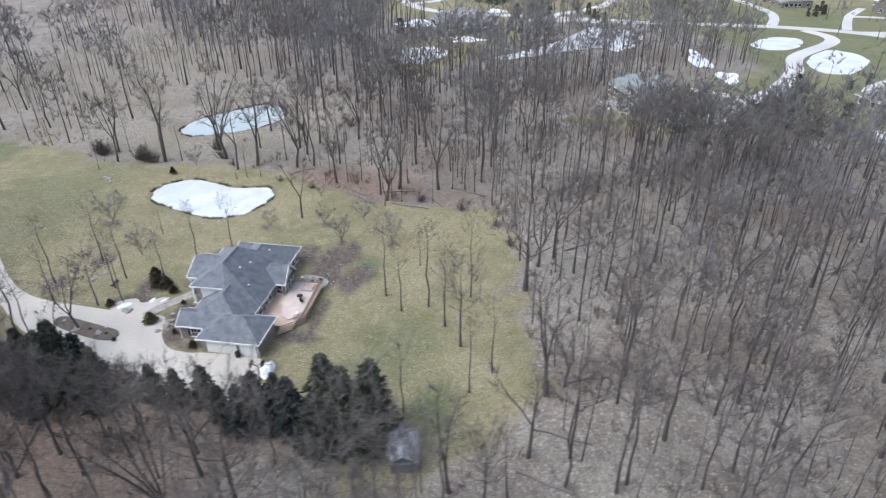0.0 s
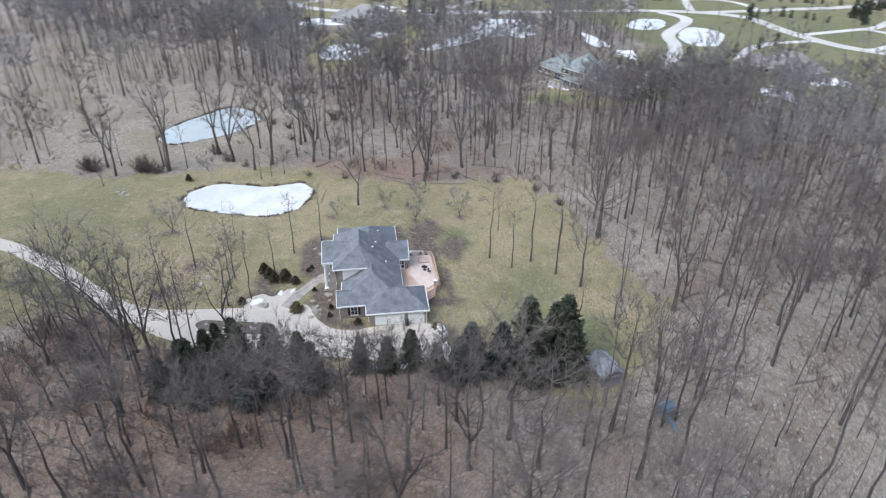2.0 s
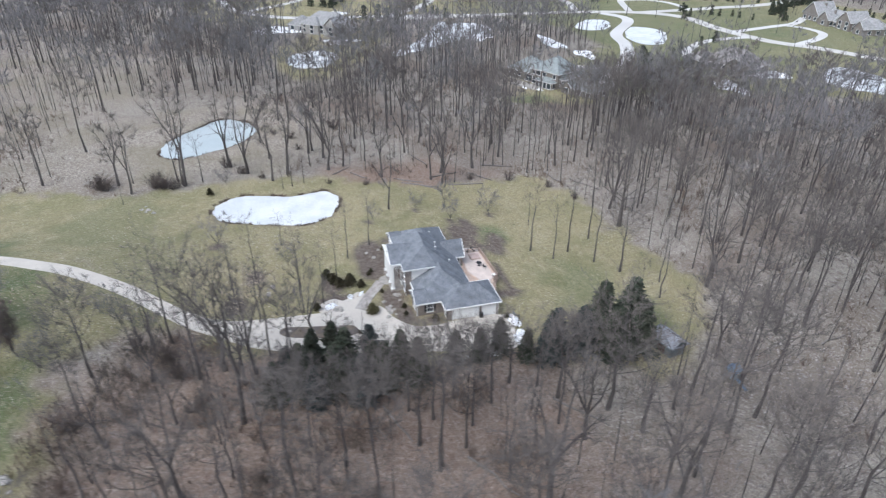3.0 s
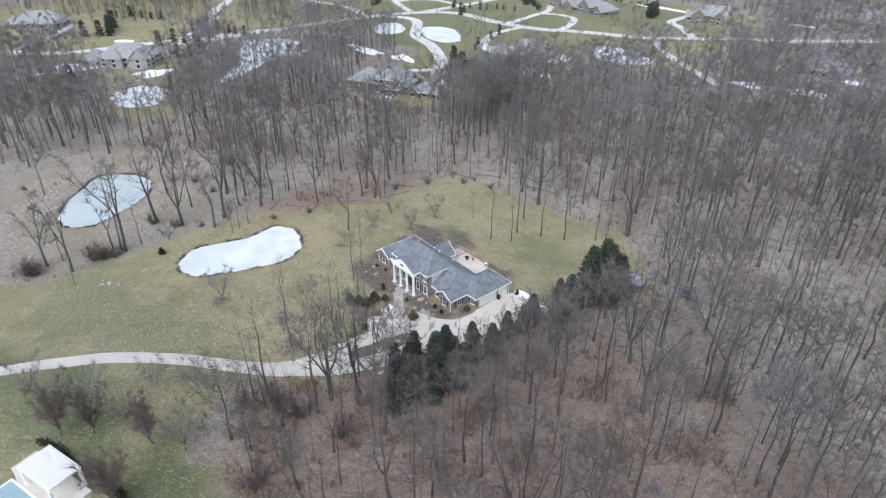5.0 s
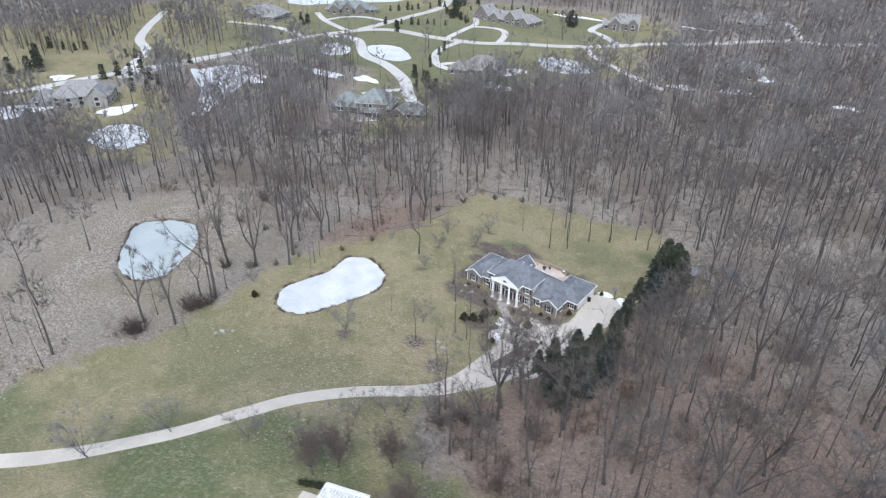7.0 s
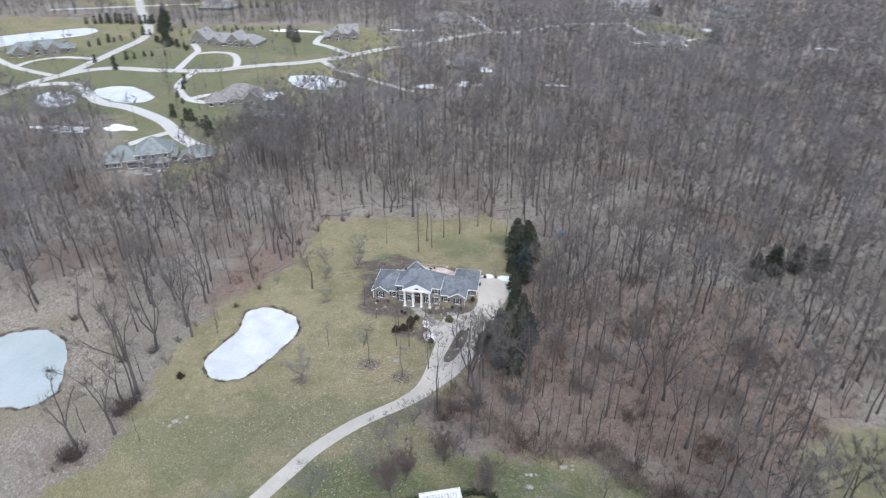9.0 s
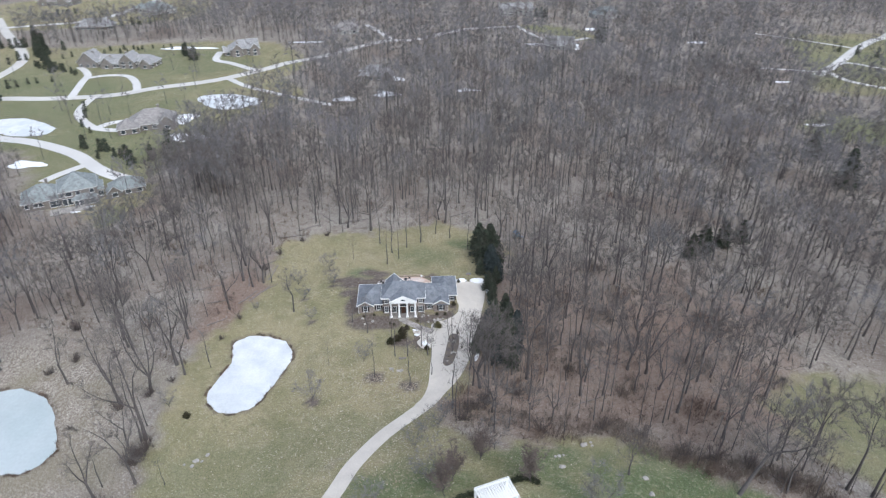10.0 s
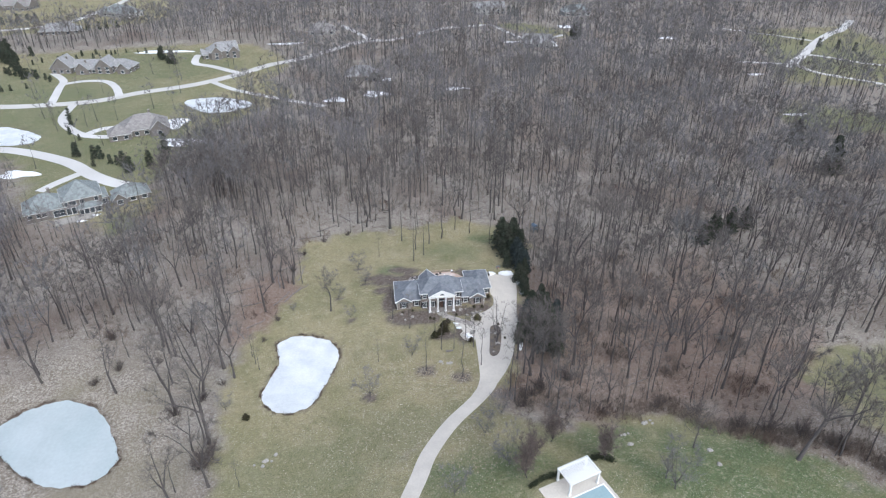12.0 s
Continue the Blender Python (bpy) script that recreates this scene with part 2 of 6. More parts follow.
def wave(x, y, s, k=0.0):
    """A soft uneven field between about -1 and 1, s metres across."""
    x, y = np.asarray(x) / s, np.asarray(y) / s
    return (np.sin(1.7 * x + 1.3 * np.sin(1.1 * y + k)) + np.sin(1.9 * y - 1.2 * np.sin(1.3 * x + 2 * k)) + np.sin(0.9 * (x + y) + k)) / 3


# ---------------------------------------------------------------- plan of the land
PONDS = {
    "near": ([(-46, -7), (-40, -4.5), (-33, -7), (-29.5, -12), (-30, -18), (-32.5, -25), (-35, -31), (-40, -34), (-45.5, -32), (-48, -27), (-46.5, -21), (-45, -15)], -1.45),
    "field": ([(-108, -33.5), (-107, -30), (-104, -26.6), (-100, -24), (-95, -23), (-87, -26.2), (-81.5, -33), (-77.5, -40), (-76.5, -45), (-79.5, -48.7), (-84, -49.8), (-90, -48.6), (-96, -45), (-102, -39.8), (-106, -36.6)], -1.5),
    "street": ([(-122.1, 222.7), (-105.6, 227.8), (-87.1, 218.5), (-82.9, 210.3), (-91.2, 202), (-103.6, 199), (-115.9, 209.3)], -3.3),
}
PONDS.update({
    "cul": ([(-221.1, 180.4), (-208.7, 189.7), (-192.2, 182.5), (-179.9, 172.1), (-181.9, 162.9), (-195.3, 161.8), (-210.8, 169.1)], -3.3),
    "small": ([(-243.8, 160.8), (-241.7, 173.2), (-225.2, 168), (-215.9, 154.6), (-226.3, 147.4)], -3.3), "west": ([(-197.4, -6.2), (-203.6, 7.2), (-191.1, 14.4), (-173.6, 5.4), (-178.1, -7.7)], -3.3),
    "north_west": ([(-257.2, 78.3), (-254.1, 82.4), (-250, 96.9), (-235.5, 102), (-217, 87.6), (-203.6, 66), (-190.2, 47.4), (-185.9, 39), (-188, 34.9), (-198.4, 44.3), (-221.1, 60.8)], -3.3),
})
PONDS.update({
    "long": ([(-388.1, 251.5), (-393.3, 274.2), (-366.5, 304.1), (-329.4, 331.9), (-313.9, 310.3), (-343.8, 277.3), (-361.3, 249.5)], -3.3),
})
def ragged(ring, k):
    """An uneven shoreline."""
    c, n = ring.mean(0), len(ring)
    t = np.arange(n) * 2 * math.pi / n
    f = 1 + 0.012 * np.sin(9 * t + k) + 0.010 * np.sin(17 * t + 2 * k) + 0.008 * np.sin(31 * t + k)
    return c + (ring - c) * f[:, None]


PONDS = {k: (ragged(smooth_line(p, True, 12), len(k)), z) for k, (p, z) in PONDS.items()}


def land(x, y):
    """The height of the ground."""
    x, y = np.asarray(x, float), np.asarray(y, float)
    far = 1 - ramp(120, 260, np.hypot(x, y))
    back = ramp(8, 45, y)
    rise = 9 * ramp(24, 74, -y) * ramp(-60, 10, x) * (1 - 0.2 * ramp(20, 70, x))
    h = (rise - 2.2 * back - 1.4 * ramp(12, 34, -x) * (1 - back)) * far
    h = h - 3.2 * ramp(115, 200, np.hypot(x, np.maximum(y + 40, 0)))
    h = h + 0.14 * wave(x, y, 9.0) * ramp(20, 45, np.hypot(x, y - 6)) * far
    for ring, z in PONDS.values():
        near = (np.abs(x - ring[:, 0].mean()) < 70) & (np.abs(y - ring[:, 1].mean()) < 70)
        if np.any(near):
            d = inside(x, y, ring)
            h = np.where(near, h + (z + 0.10 - h) * ramp(-7, -0.6, d), h)
            h = np.where(near, h - 0.45 * ramp(-0.5, 1.6, d), h)
    return h


def land1(x, y):
    return float(land(np.array([x]), np.array([y]))[0])


LAWNS = [
    [(34, 42), (24, 52), (11, 59), (-4, 55), (-20, 53), (-35, 51), (-43, 44), (-42, 24), (-46, 10), (-52, -2), (-57, -18), (-57, -31), (-55, -44), (-54, -57), (-60, -72), (-62, -95), (-64, -120), (-50, -120), (-20, -66), (0, -44), (9, -36), (15, -27), (18, -15), (22, 1), (26, 18), (31, 30)],
]
LAWNS += [
    [(-76, -170), (-64, -95), (-58, -66), (-20, -56), (-2, -42), (7.5, -38), (9.5, -44), (12, -48.5), (18.5, -51.5), (30, -51), (44, -50), (52, -52), (55, -57), (66, -66), (74, -75), (92, -100), (100, -170)],
    [(88, -34), (115, -30), (140, -55), (122, -92), (88, -62)],
]
LAWNS += [
    [(-104, 101), (-105, 84), (-108, 68), (-114, 63), (-122, 74), (-130, 80), (-140, 84), (-150, 90), (-154, 100), (-130, 106), (-114, 106)],
    [(-103.6, 359.8), (-70.6, 299), (-78.8, 261.8), (-60.3, 224.7), (-87.1, 189.7), (-101.3, 158.2), (-110.7, 127.5), (-113.7, 101), (-132.9, 98.6), (-154.6, 98.3), (-168.5, 119.6), (-184, 140.2), (-222.1, 140.2), (-270.6, 109.3), (-276.8, 50.5), (-232.4, 2), (-201.5, -14.5), (-163.6, -9.6), (-152.3, 3.9), (-191.2, 26.7), (-247.9, 45.3), (-278.8, -37.1), (-309.8, -57.8), (-433.5, -57.8), (-464.4, 158.7), (-443.8, 344.3), (-340.7, 359.8), (-258.2, 349.5), (-165.4, 364.9)],
    [(-340.7, 411.3), (-206.7, 457.7), (-201.5, 540.2), (-258.2, 602.1), (-392.2, 560.8), (-433.5, 447.4)],
]
LAWNS += [
    [(71.7, 416.5), (123.3, 411.3), (154.2, 364.9), (123.3, 359.8), (97.5, 401)], [(241.8, 215.4), (329.5, 205.1), (360.4, 256.7), (386.2, 359.8), (339.8, 364.9), (298.5, 364.9), (267.6, 274.2)],
    [(198, 150), (238, 126), (258, 146), (228, 178)],
]
LAWNS = [smooth_line(p, True, 3) for p in LAWNS]
# woods that reach into the open land
COPSES = [[(-345.9, 45.3), (-332.4, 81.4), (-356.2, 96.9), (-384, 115.4), (-412.9, 143.3), (-474.7, 158.7), (-485, 4.1), (-412.9, -16.5), (-371.6, 4.1)], [(-309.8, 98.9), (-292.2, 119.6), (-294.3, 169.1), (-340.7, 179.4), (-392.2, 158.7), (-361.3, 119.6)], [(-211.8, 26.8), (-235.5, 59.8), (-214.9, 80.4), (-201.5, 107.2), (-143.2, 84.4), (-114.1, 41.1), (-159, 1.3)]]
DRIVE = [(-62, -108), (-46, -97), (-32.5, -86.5), (-18.8, -73.5), (-13.0, -63.6), (-9.6, -55.6), (-4.0, -46.6), (2.4, -39.0), (6.6, -33.6), (9.5, -28)]
STREETS = {
    "main_street": ([(-270.6, 45.3), (-270.6, 110.3), (-268.5, 167), (-258.2, 205.1), (-239.7, 222.7), (-206.7, 222.7), (-173.7, 227.8), (-153.1, 241.2), (-123.2, 255.7), (-99.4, 277.3), (-82.9, 297.9), (-62.3, 313.4), (-21.1, 359.8), (4.7, 364.9), (45.9, 401), (92.3, 411.3)], 7.5, "ASPHALT"),
    "upper_street": ([(-258.2, 205.1), (-262.3, 260.8), (-272.6, 320.6), (-334.5, 411.3), (-371.6, 468)], 7.0, "ASPHALT"),
    "west_street": ([(-433.5, -37.1), (-340.7, -39.2), (-292.2, -11.4), (-281.9, 35), (-275.7, 80.4), (-270.6, 110.3)], 7.0, "ROAD"),
}
STREETS.update({
    "hill_street": ([(-281.9, 55.6), (-294.3, 67), (-304.6, 77.3), (-321.1, 88.6), (-346.9, 98.9), (-378.8, 122.7), (-403.6, 144.3), (-422.1, 160.8)], 6.0, "ROAD"),
    "pond_street": ([(-261.3, 181.4), (-247.9, 187.6), (-233.5, 183.5), (-205.6, 160.8), (-180.9, 152.6), (-155.1, 138.1), (-138.2, 122), (-126.5, 113.6), (-118.5, 110.4)], 6.4, "ROAD"),
    "far_street": ([(-412.9, 395.9), (-320.1, 435.1), (-296.4, 444.3), (-274.7, 470.1), (-263.4, 542.3), (-258.2, 622.7)], 7.0, "ROAD"),
    "east_street": ([(412, 392), (376, 355), (359, 344), (326, 314), (291, 277), (262, 250)], 6.5, "ROAD"),
})
DRIVES = [
    ([(-195.3, 222.7), (-203.6, 256.7), (-207.7, 274.2), (-221.1, 292.8)], 4.5), ([(-205.6, 264.9), (-194.3, 271.1), (-180.9, 269.1), (-170.6, 255.7), (-162.3, 236.1)], 4.5),
    ([(-100.5, 278.3), (-121.1, 297.9), (-134.5, 308.2), (-137.6, 331.9)], 5.0), ([(-112.8, 258.7), (-97.4, 241.2), (-71.6, 222.7), (-42.7, 205.1)], 4.0),
    ([(-183, 223.7), (-178.8, 195.9), (-160.3, 172.1), (-141.7, 168)], 4.5), ([(-158.2, 173.2), (-154.1, 179.4), (-145.8, 182.5)], 4.5), ([(-143.5, 126.8), (-147.4, 121.4), (-151.6, 115.0), (-155.0, 107.6)], 4.2),
    ([(-328.3, 233), (-299.5, 215.4), (-264.4, 202)], 4.5),
]
DRIVES += [
    ([(-301.5, 216.5), (-299.5, 233), (-286.1, 243.3), (-260.3, 242.3)], 4.5), ([(-351, 169.1), (-316, 177.3), (-294.3, 176.3), (-266.5, 167)], 5.0), ([(-37.6, 424.7), (-25.2, 395.9), (-14.9, 367)], 4.5),
    ([(269.7, 257.7), (256.3, 261.8), (231.5, 270.1)], 4.0), ([(273.8, 258.7), (274.8, 236.1), (294.4, 211.3), (308.8, 189.7)], 4.5), ([(288.2, 274.2), (301.6, 278.3), (321.2, 254.6), (339.8, 241.2)], 4.0),
    ([(328.4, 321.6), (303.7, 350.5), (277.9, 375.3)], 3.5), ([(90.3, 416.5), (102.6, 367), (115, 349.5), (141.8, 364.9)], 4.0),
]
DRIVES += [
    ([(-252, -0), (-264.4, 10.3), (-285, 12.3)], 6.0), ([(-366.5, 16.5), (-340.7, 4.1), (-309.8, -26.8)], 5.0),
]

# ---------------------------------------------------------------- ground


def spaced(lo, hi, fine, mid):
    c = list(np.arange(lo, hi + 0.01, fine))
    a = hi
    while a < 620:
        a += mid
        c.append(a)
    while a < 3200:
        a *= 1.35
        c.append(a)
    a = lo
    while a > -560:
        a -= mid
        c.insert(0, a)
    while a > -3200:
        a *= 1.35
        c.insert(0, a)
    return np.array(c)


def ground_material():
    m = bpy.data.materials.new("lawn_and_leaf_litter")
    m.use_nodes = True
    n, l = m.node_tree.nodes, m.node_tree.links
    b = n["Principled BSDF"]
    b.inputs["Roughness"].default_value, b.inputs["Specular IOR Level"].default_value = 0.95, 0.15
    geo = n.new("ShaderNodeNewGeometry")

    def nz(scale, detail=4.0, rough=0.55):
        t = n.new("ShaderNodeTexNoise")
        t.inputs["Scale"].default_value, t.inputs["Detail"].default_value, t.inputs["Roughness"].default_value = scale, detail, rough
        l.new(geo.outputs["Position"], t.inputs["Vector"])
        return t.outputs[0]

    def rng(src, a, b_, lo=0.0, hi=1.0):
        r = n.new("ShaderNodeMapRange")
        for k, v in zip(("From Min", "From Max", "To Min", "To Max"), (a, b_, lo, hi)):
            r.inputs[k].default_value = v
        l.new(src, r.inputs["Value"])
        return r.outputs[0]

    def mix(fac, a, c):
        x = n.new("ShaderNodeMix")
        x.data_type = "RGBA"
        l.new(fac, x.inputs["Factor"])
        for k, v in (("A", a), ("B", c)):
            if isinstance(v, tuple):
                x.inputs[k].default_value = (*v, 1)
            else:
                l.new(v, x.inputs[k])
        return x.outputs["Result"]

    def attr(name):
        a = n.new("ShaderNodeAttribute")
        a.attribute_name = name
        return a.outputs["Fac"]

    # turf: dormant straw, olive and greener patches
    turf = mix(rng(nz(0.045, 5), 0.42, 0.62), (0.272, 0.236, 0.140), (0.205, 0.190, 0.102))
    turf = mix(rng(nz(0.30, 4), 0.50, 0.72), turf, (0.300, 0.264, 0.170))
    turf = mix(attr("green"), turf, (0.084, 0.113, 0.053))
    turf = mix(rng(nz(1.1, 5, 0.7), 0.52, 0.75), turf, (0.33, 0.298, 0.208))
    turf = mix(rng(nz(0.75, 5, 0.7), 0.55, 0.74), turf, (0.150, 0.147, 0.078))
    turf = mix(rng(nz(0.17, 6, 0.72), 0.50, 0.66, 0.0, 0.6), turf, (0.160, 0.150, 0.078))
    turf = mix(rng(nz(2.2, 4, 0.8), 0.54, 0.62, 0.0, 0.55), turf, (0.125, 0.120, 0.062))
    turf = mix(rng(nz(4.5, 3, 0.8), 0.60, 0.68, 0.0, 0.6), turf, (0.40, 0.37, 0.27))
    fleck = n.new("ShaderNodeMath")
    fleck.operation = "MULTIPLY"
    l.new(rng(nz(3.2, 3, 0.75), 0.60, 0.68), fleck.inputs[0])
    l.new(rng(nz(0.11, 4, 0.6), 0.42, 0.58), fleck.inputs[1])
    turf = mix(fleck.outputs[0], turf, (0.50, 0.46, 0.38))
    # litter: fallen leaves, bleached to pinkish grey, with darker soil
    lit = mix(rng(nz(0.06, 5), 0.40, 0.62), (0.208, 0.180, 0.147), (0.275, 0.249, 0.209))
    lit = mix(rng(nz(0.5, 5, 0.65), 0.50, 0.70), lit, (0.145, 0.115, 0.098))
    lit = mix(rng(nz(1.7, 5, 0.8), 0.52, 0.66), lit, (0.42, 0.385, 0.355))
    lit = mix(rng(nz(0.021, 4), 0.50, 0.66, 0.0, 0.6), lit, (0.165, 0.122, 0.098))
    lit = mix(attr("oak"), lit, mix(rng(nz(1.3, 5, 0.75), 0.45, 0.62), (0.185, 0.125, 0.094), (0.27, 0.215, 0.18)))
    reed = mix(rng(nz(1.9, 5, 0.85), 0.46, 0.58), (0.190, 0.160, 0.126), (0.42, 0.38, 0.325))
    reed = mix(rng(nz(0.05, 4), 0.45, 0.62, 0.0, 0.7), reed, (0.215, 0.19, 0.135))
    lit = mix(attr("reed"), lit, reed)
    soil = mix(rng(nz(1.2, 4), 0.4, 0.65), (0.105, 0.084, 0.070), (0.165, 0.140, 0.120))
    col = mix(attr("lawn"), lit, turf)
    col = mix(attr("bed"), col, soil)
    v = n.new("ShaderNodeVectorMath")
    v.operation = "SCALE"
    l.new(col, v.inputs[0])
    l.new(rng(nz(3.6, 5, 0.85), 0.34, 0.66, 0.50, 1.50), v.inputs["Scale"])
    l.new(v.outputs[0], b.inputs["Base Color"])
    bp = n.new("ShaderNodeBump")
    bp.inputs["Strength"].default_value, bp.inputs["Distance"].default_value = 0.5, 0.12
    l.new(nz(3.0, 5, 0.7), bp.inputs["Height"])
    l.new(bp.outputs[0], b.inputs["Normal"])
    return m


def lawn_weight(x, y, soft=1.8, rough=2.6):
    w = np.zeros(np.shape(x))
    for ring in LAWNS:
        w = np.maximum(w, ramp(-soft, soft, inside(x, y, ring) + rough * wave(x, y, 3.1) + 0.6 * rough * wave(x, y, 1.3, 2.0)))
    return w


BEDS = [
    (-10.3, -1.3, 4.6, 3.4), (-5.0, -0.6, 3.4, 2.4), (6.6, -0.6, 3.6, 2.6), (11.4, 0.6, 3.4, 1.8), (14.0, 4.6, 1.4, 2.0), (-14.2, 8, 2.2, 6.5), (4.4, -10.6, 2.6, 4.0),
    (-1.2, -10.6, 3.2, 2.6), (-7.1, -24.5, 2.6, 2.2), (1.5, -28, 2.6, 2.2), (-21.5, -32, 2, 1.6), (-8, 23.8, 3.2, 2.4), (-9.5, 19.0, 5.5, 2.5), (-11.0, 25.0, 3.8, 2.2),
    (-26.5, 0.2, 1.3, 1.1), (-22, 18, 1.5, 1.2), (-30, 12, 1.2, 1.0), (-24, 28, 1.5, 1.2),
]
BEDS += [
    (-9.8, -1.6, 4.8, 4.2), (-4.6, -2.6, 4.0, 3.0), (5.8, -0.4, 4.6, 2.4), (-15.4, 5.5, 1.8, 5.5),
    (-13.5, 18.5, 7, 3.4), (-18, 21, 5, 2.2), (-12.0, -1.8, 4.4, 3.0), (-17, 13, 3, 2), (3.0, 21.6, 5.5, 1.2), (8.6, 20, 1.6, 4.0), (16.2, 18.6, 1.6, 1.2),
]


def bed_weight(x, y):
    w = np.zeros(np.shape(x))
    for cx, cy, a, b in BEDS:
        w = np.maximum(w, 1 - ramp(0.75, 1.2, np.hypot((x - cx) / a, (y - cy) / b) + 0.12 * wave(x, y, 1.1)))
    for ring, _ in PONDS.values():
        d = inside(x, y, ring)
        w = np.maximum(w, (0.45 + 0.3 * wave(x, y, 2.1)) * ramp(-1.1, -0.2, d))
    return w


GREEN = [(8, 36, 12, 9, 0.5), (-14, -46, 22, 12, 0.36), (-36, -54, 26, 14, 0.42), (54, -70, 40, 19, 0.95), (28, -58, 14, 7, 0.8), (-227.3, 200, 150, 140, 0.62), (-140, 150, 60, 70, 0.6), (-165.4, 303.1, 90, 60, 0.6), (112.1, -54.9, 34, 36, 0.5), (224.3, 138.1, 60, 60, 0.6), (308.8, 282.5, 100, 100, 0.5), (107.8, 395.9, 50, 50, 0.5), (-14, 25, 6, 4), (20, 44, 7, 5), (0, -64, 18, 9, 0.85), (-14, -78, 24, 14, 0.85), (-60, -95, 25, 15), (-196.4, 246.4, 30, 18), (-112, 74, 9, 14, 0.7)]


def green_weight(x, y):
    w = np.zeros(np.shape(x))
    for cx, cy, a, b, *k in GREEN:
        w = np.maximum(w, (k[0] if k else 0.75) * (1 - ramp(0.35, 1.15, np.hypot((x - cx) / a, (y - cy) / b) + 0.25 * wave(x, y, 2.3))))
    return w


def build_ground():
    xs, ys = spaced(-118, 112, 1.25, 6.5), spaced(-112, 112, 1.25, 6.5)
    gx, gy = np.meshgrid(xs, ys, indexing="ij")
    fx, fy = gx.ravel(), gy.ravel()
    z = land(fx, fy)
    nx, ny = len(xs), len(ys)
    i, j = np.meshgrid(np.arange(nx - 1), np.arange(ny - 1), indexing="ij")
    a = (i * ny + j).ravel()
    quads = np.stack([a, a + ny, a + ny + 1, a + 1], 1)
    me = fast_mesh("ground", np.stack([fx, fy, z], 1), quads, [ground_material()], smooth=True)
    reed = 1 - ramp(0.7, 1.15, np.hypot((fx + 92) / 34, (fy + 36) / 34) + 0.2 * wave(fx, fy, 5))
    reed = np.maximum(reed, 0.8 * (1 - ramp(0.6, 1.2, np.hypot((fx + 88) / 30, (fy + 78) / 22) + 0.2 * wave(fx, fy, 5))))
    reed = np.maximum(reed, 0.75 * (1 - ramp(0.7, 1.2, np.hypot((fx + 155) / 70, (fy + 112) / 55) + 0.25 * wave(fx, fy, 9))))
    oak = 0.7 * (1 - ramp(0.6, 1.2, np.hypot((fx - 52) / 56, (fy + 16) / 42) + 0.3 * wave(fx, fy, 9) + 0.15 * wave(fx, fy, 3)))
    edge = 0.8 * (1 - ramp(0.5, 1.15, np.hypot((fx + 50) / 12, (fy - 10) / 26) + 0.3 * wave(fx, fy, 4)))
    oak = np.maximum(oak, edge)
    for name, w in (("lawn", lawn_weight(fx, fy)), ("bed", bed_weight(fx, fy)), ("green", green_weight(fx, fy)), ("reed", reed), ("oak", oak)):
        at = me.attributes.new(name, "FLOAT", "POINT")
        at.data.foreach_set("value", w.astype(np.float32))
    return tagged(new("ground", me), "dormant straw-green lawn and brown leaf litter", "ground", kind="structure")


build_ground()


def sheet(name, ring, lift, material, level=None, skirt=0.12, label="", category="", kind="structure"):
    """A flat-lying slab with a small edge, laid on the land or at one level."""
    ring = np.asarray(ring)
    c = ring.mean(0)
    rows = [c + (ring - c) * f for f in (1.0, 0.985, 0.66, 0.33)]
    verts, n = [], len(ring)
    for k, r in enumerate(rows):
        z = np.full(n, level) if level is not None else land(r[:, 0], r[:, 1]) + lift
        if k == 0:
            z = z - skirt
        verts += [(p[0], p[1], q) for p, q in zip(r, z)]
    zc = level if level is not None else land1(*c) + lift
    verts.append((c[0], c[1], zc))
    faces = [(k * n + i, k * n + (i + 1) % n, (k + 1) * n + (i + 1) % n, (k + 1) * n + i) for k in range(3) for i in range(n)]
    faces += [(3 * n + i, 3 * n + (i + 1) % n, 4 * n) for i in range(n)]
    ob = new(name, poly_mesh(name, verts, faces, material))
    return tagged(ob, label, category, kind=kind)


def ribbon(name, pts, width, lift, material, label, category, step=6, kind="structure"):
    """A road that follows the land."""
    c = smooth_line(pts, False, step)
    d = np.gradient(c, axis=0)
    d /= np.linalg.norm(d, axis=1)[:, None] + 1e-9
    s = np.stack([-d[:, 1], d[:, 0]], 1)
    offs = [(-0.5, -0.10), (-0.49, 0), (-0.25, 0.015), (0, 0.03), (0.25, 0.015), (0.49, 0), (0.5, -0.10)]
    verts = []
    for o, dz in offs:
        p = c + s * width * o
        z = land(p[:, 0], p[:, 1]) + lift + dz
        verts += list(zip(p[:, 0], p[:, 1], z))
    n = len(c)
    faces = [(k * n + i, k * n + i + 1, (k + 1) * n + i + 1, (k + 1) * n + i) for k in range(len(offs) - 1) for i in range(n - 1)]
    ob = new(name, poly_mesh(name, verts, faces, material))
    return tagged(ob, label, category, kind=kind)


POND_LABEL = {"near": "frozen kidney-shaped pond on the front lawn", "field": "large frozen pond among reeds and bare trees"}
for key, (ring, level) in PONDS.items():
    sheet("pond", ring, 0, ICE if key == "field" else SNOWICE, level, 0.3, POND_LABEL.get(key, "frozen white pond between lawns and trees"), "pond")

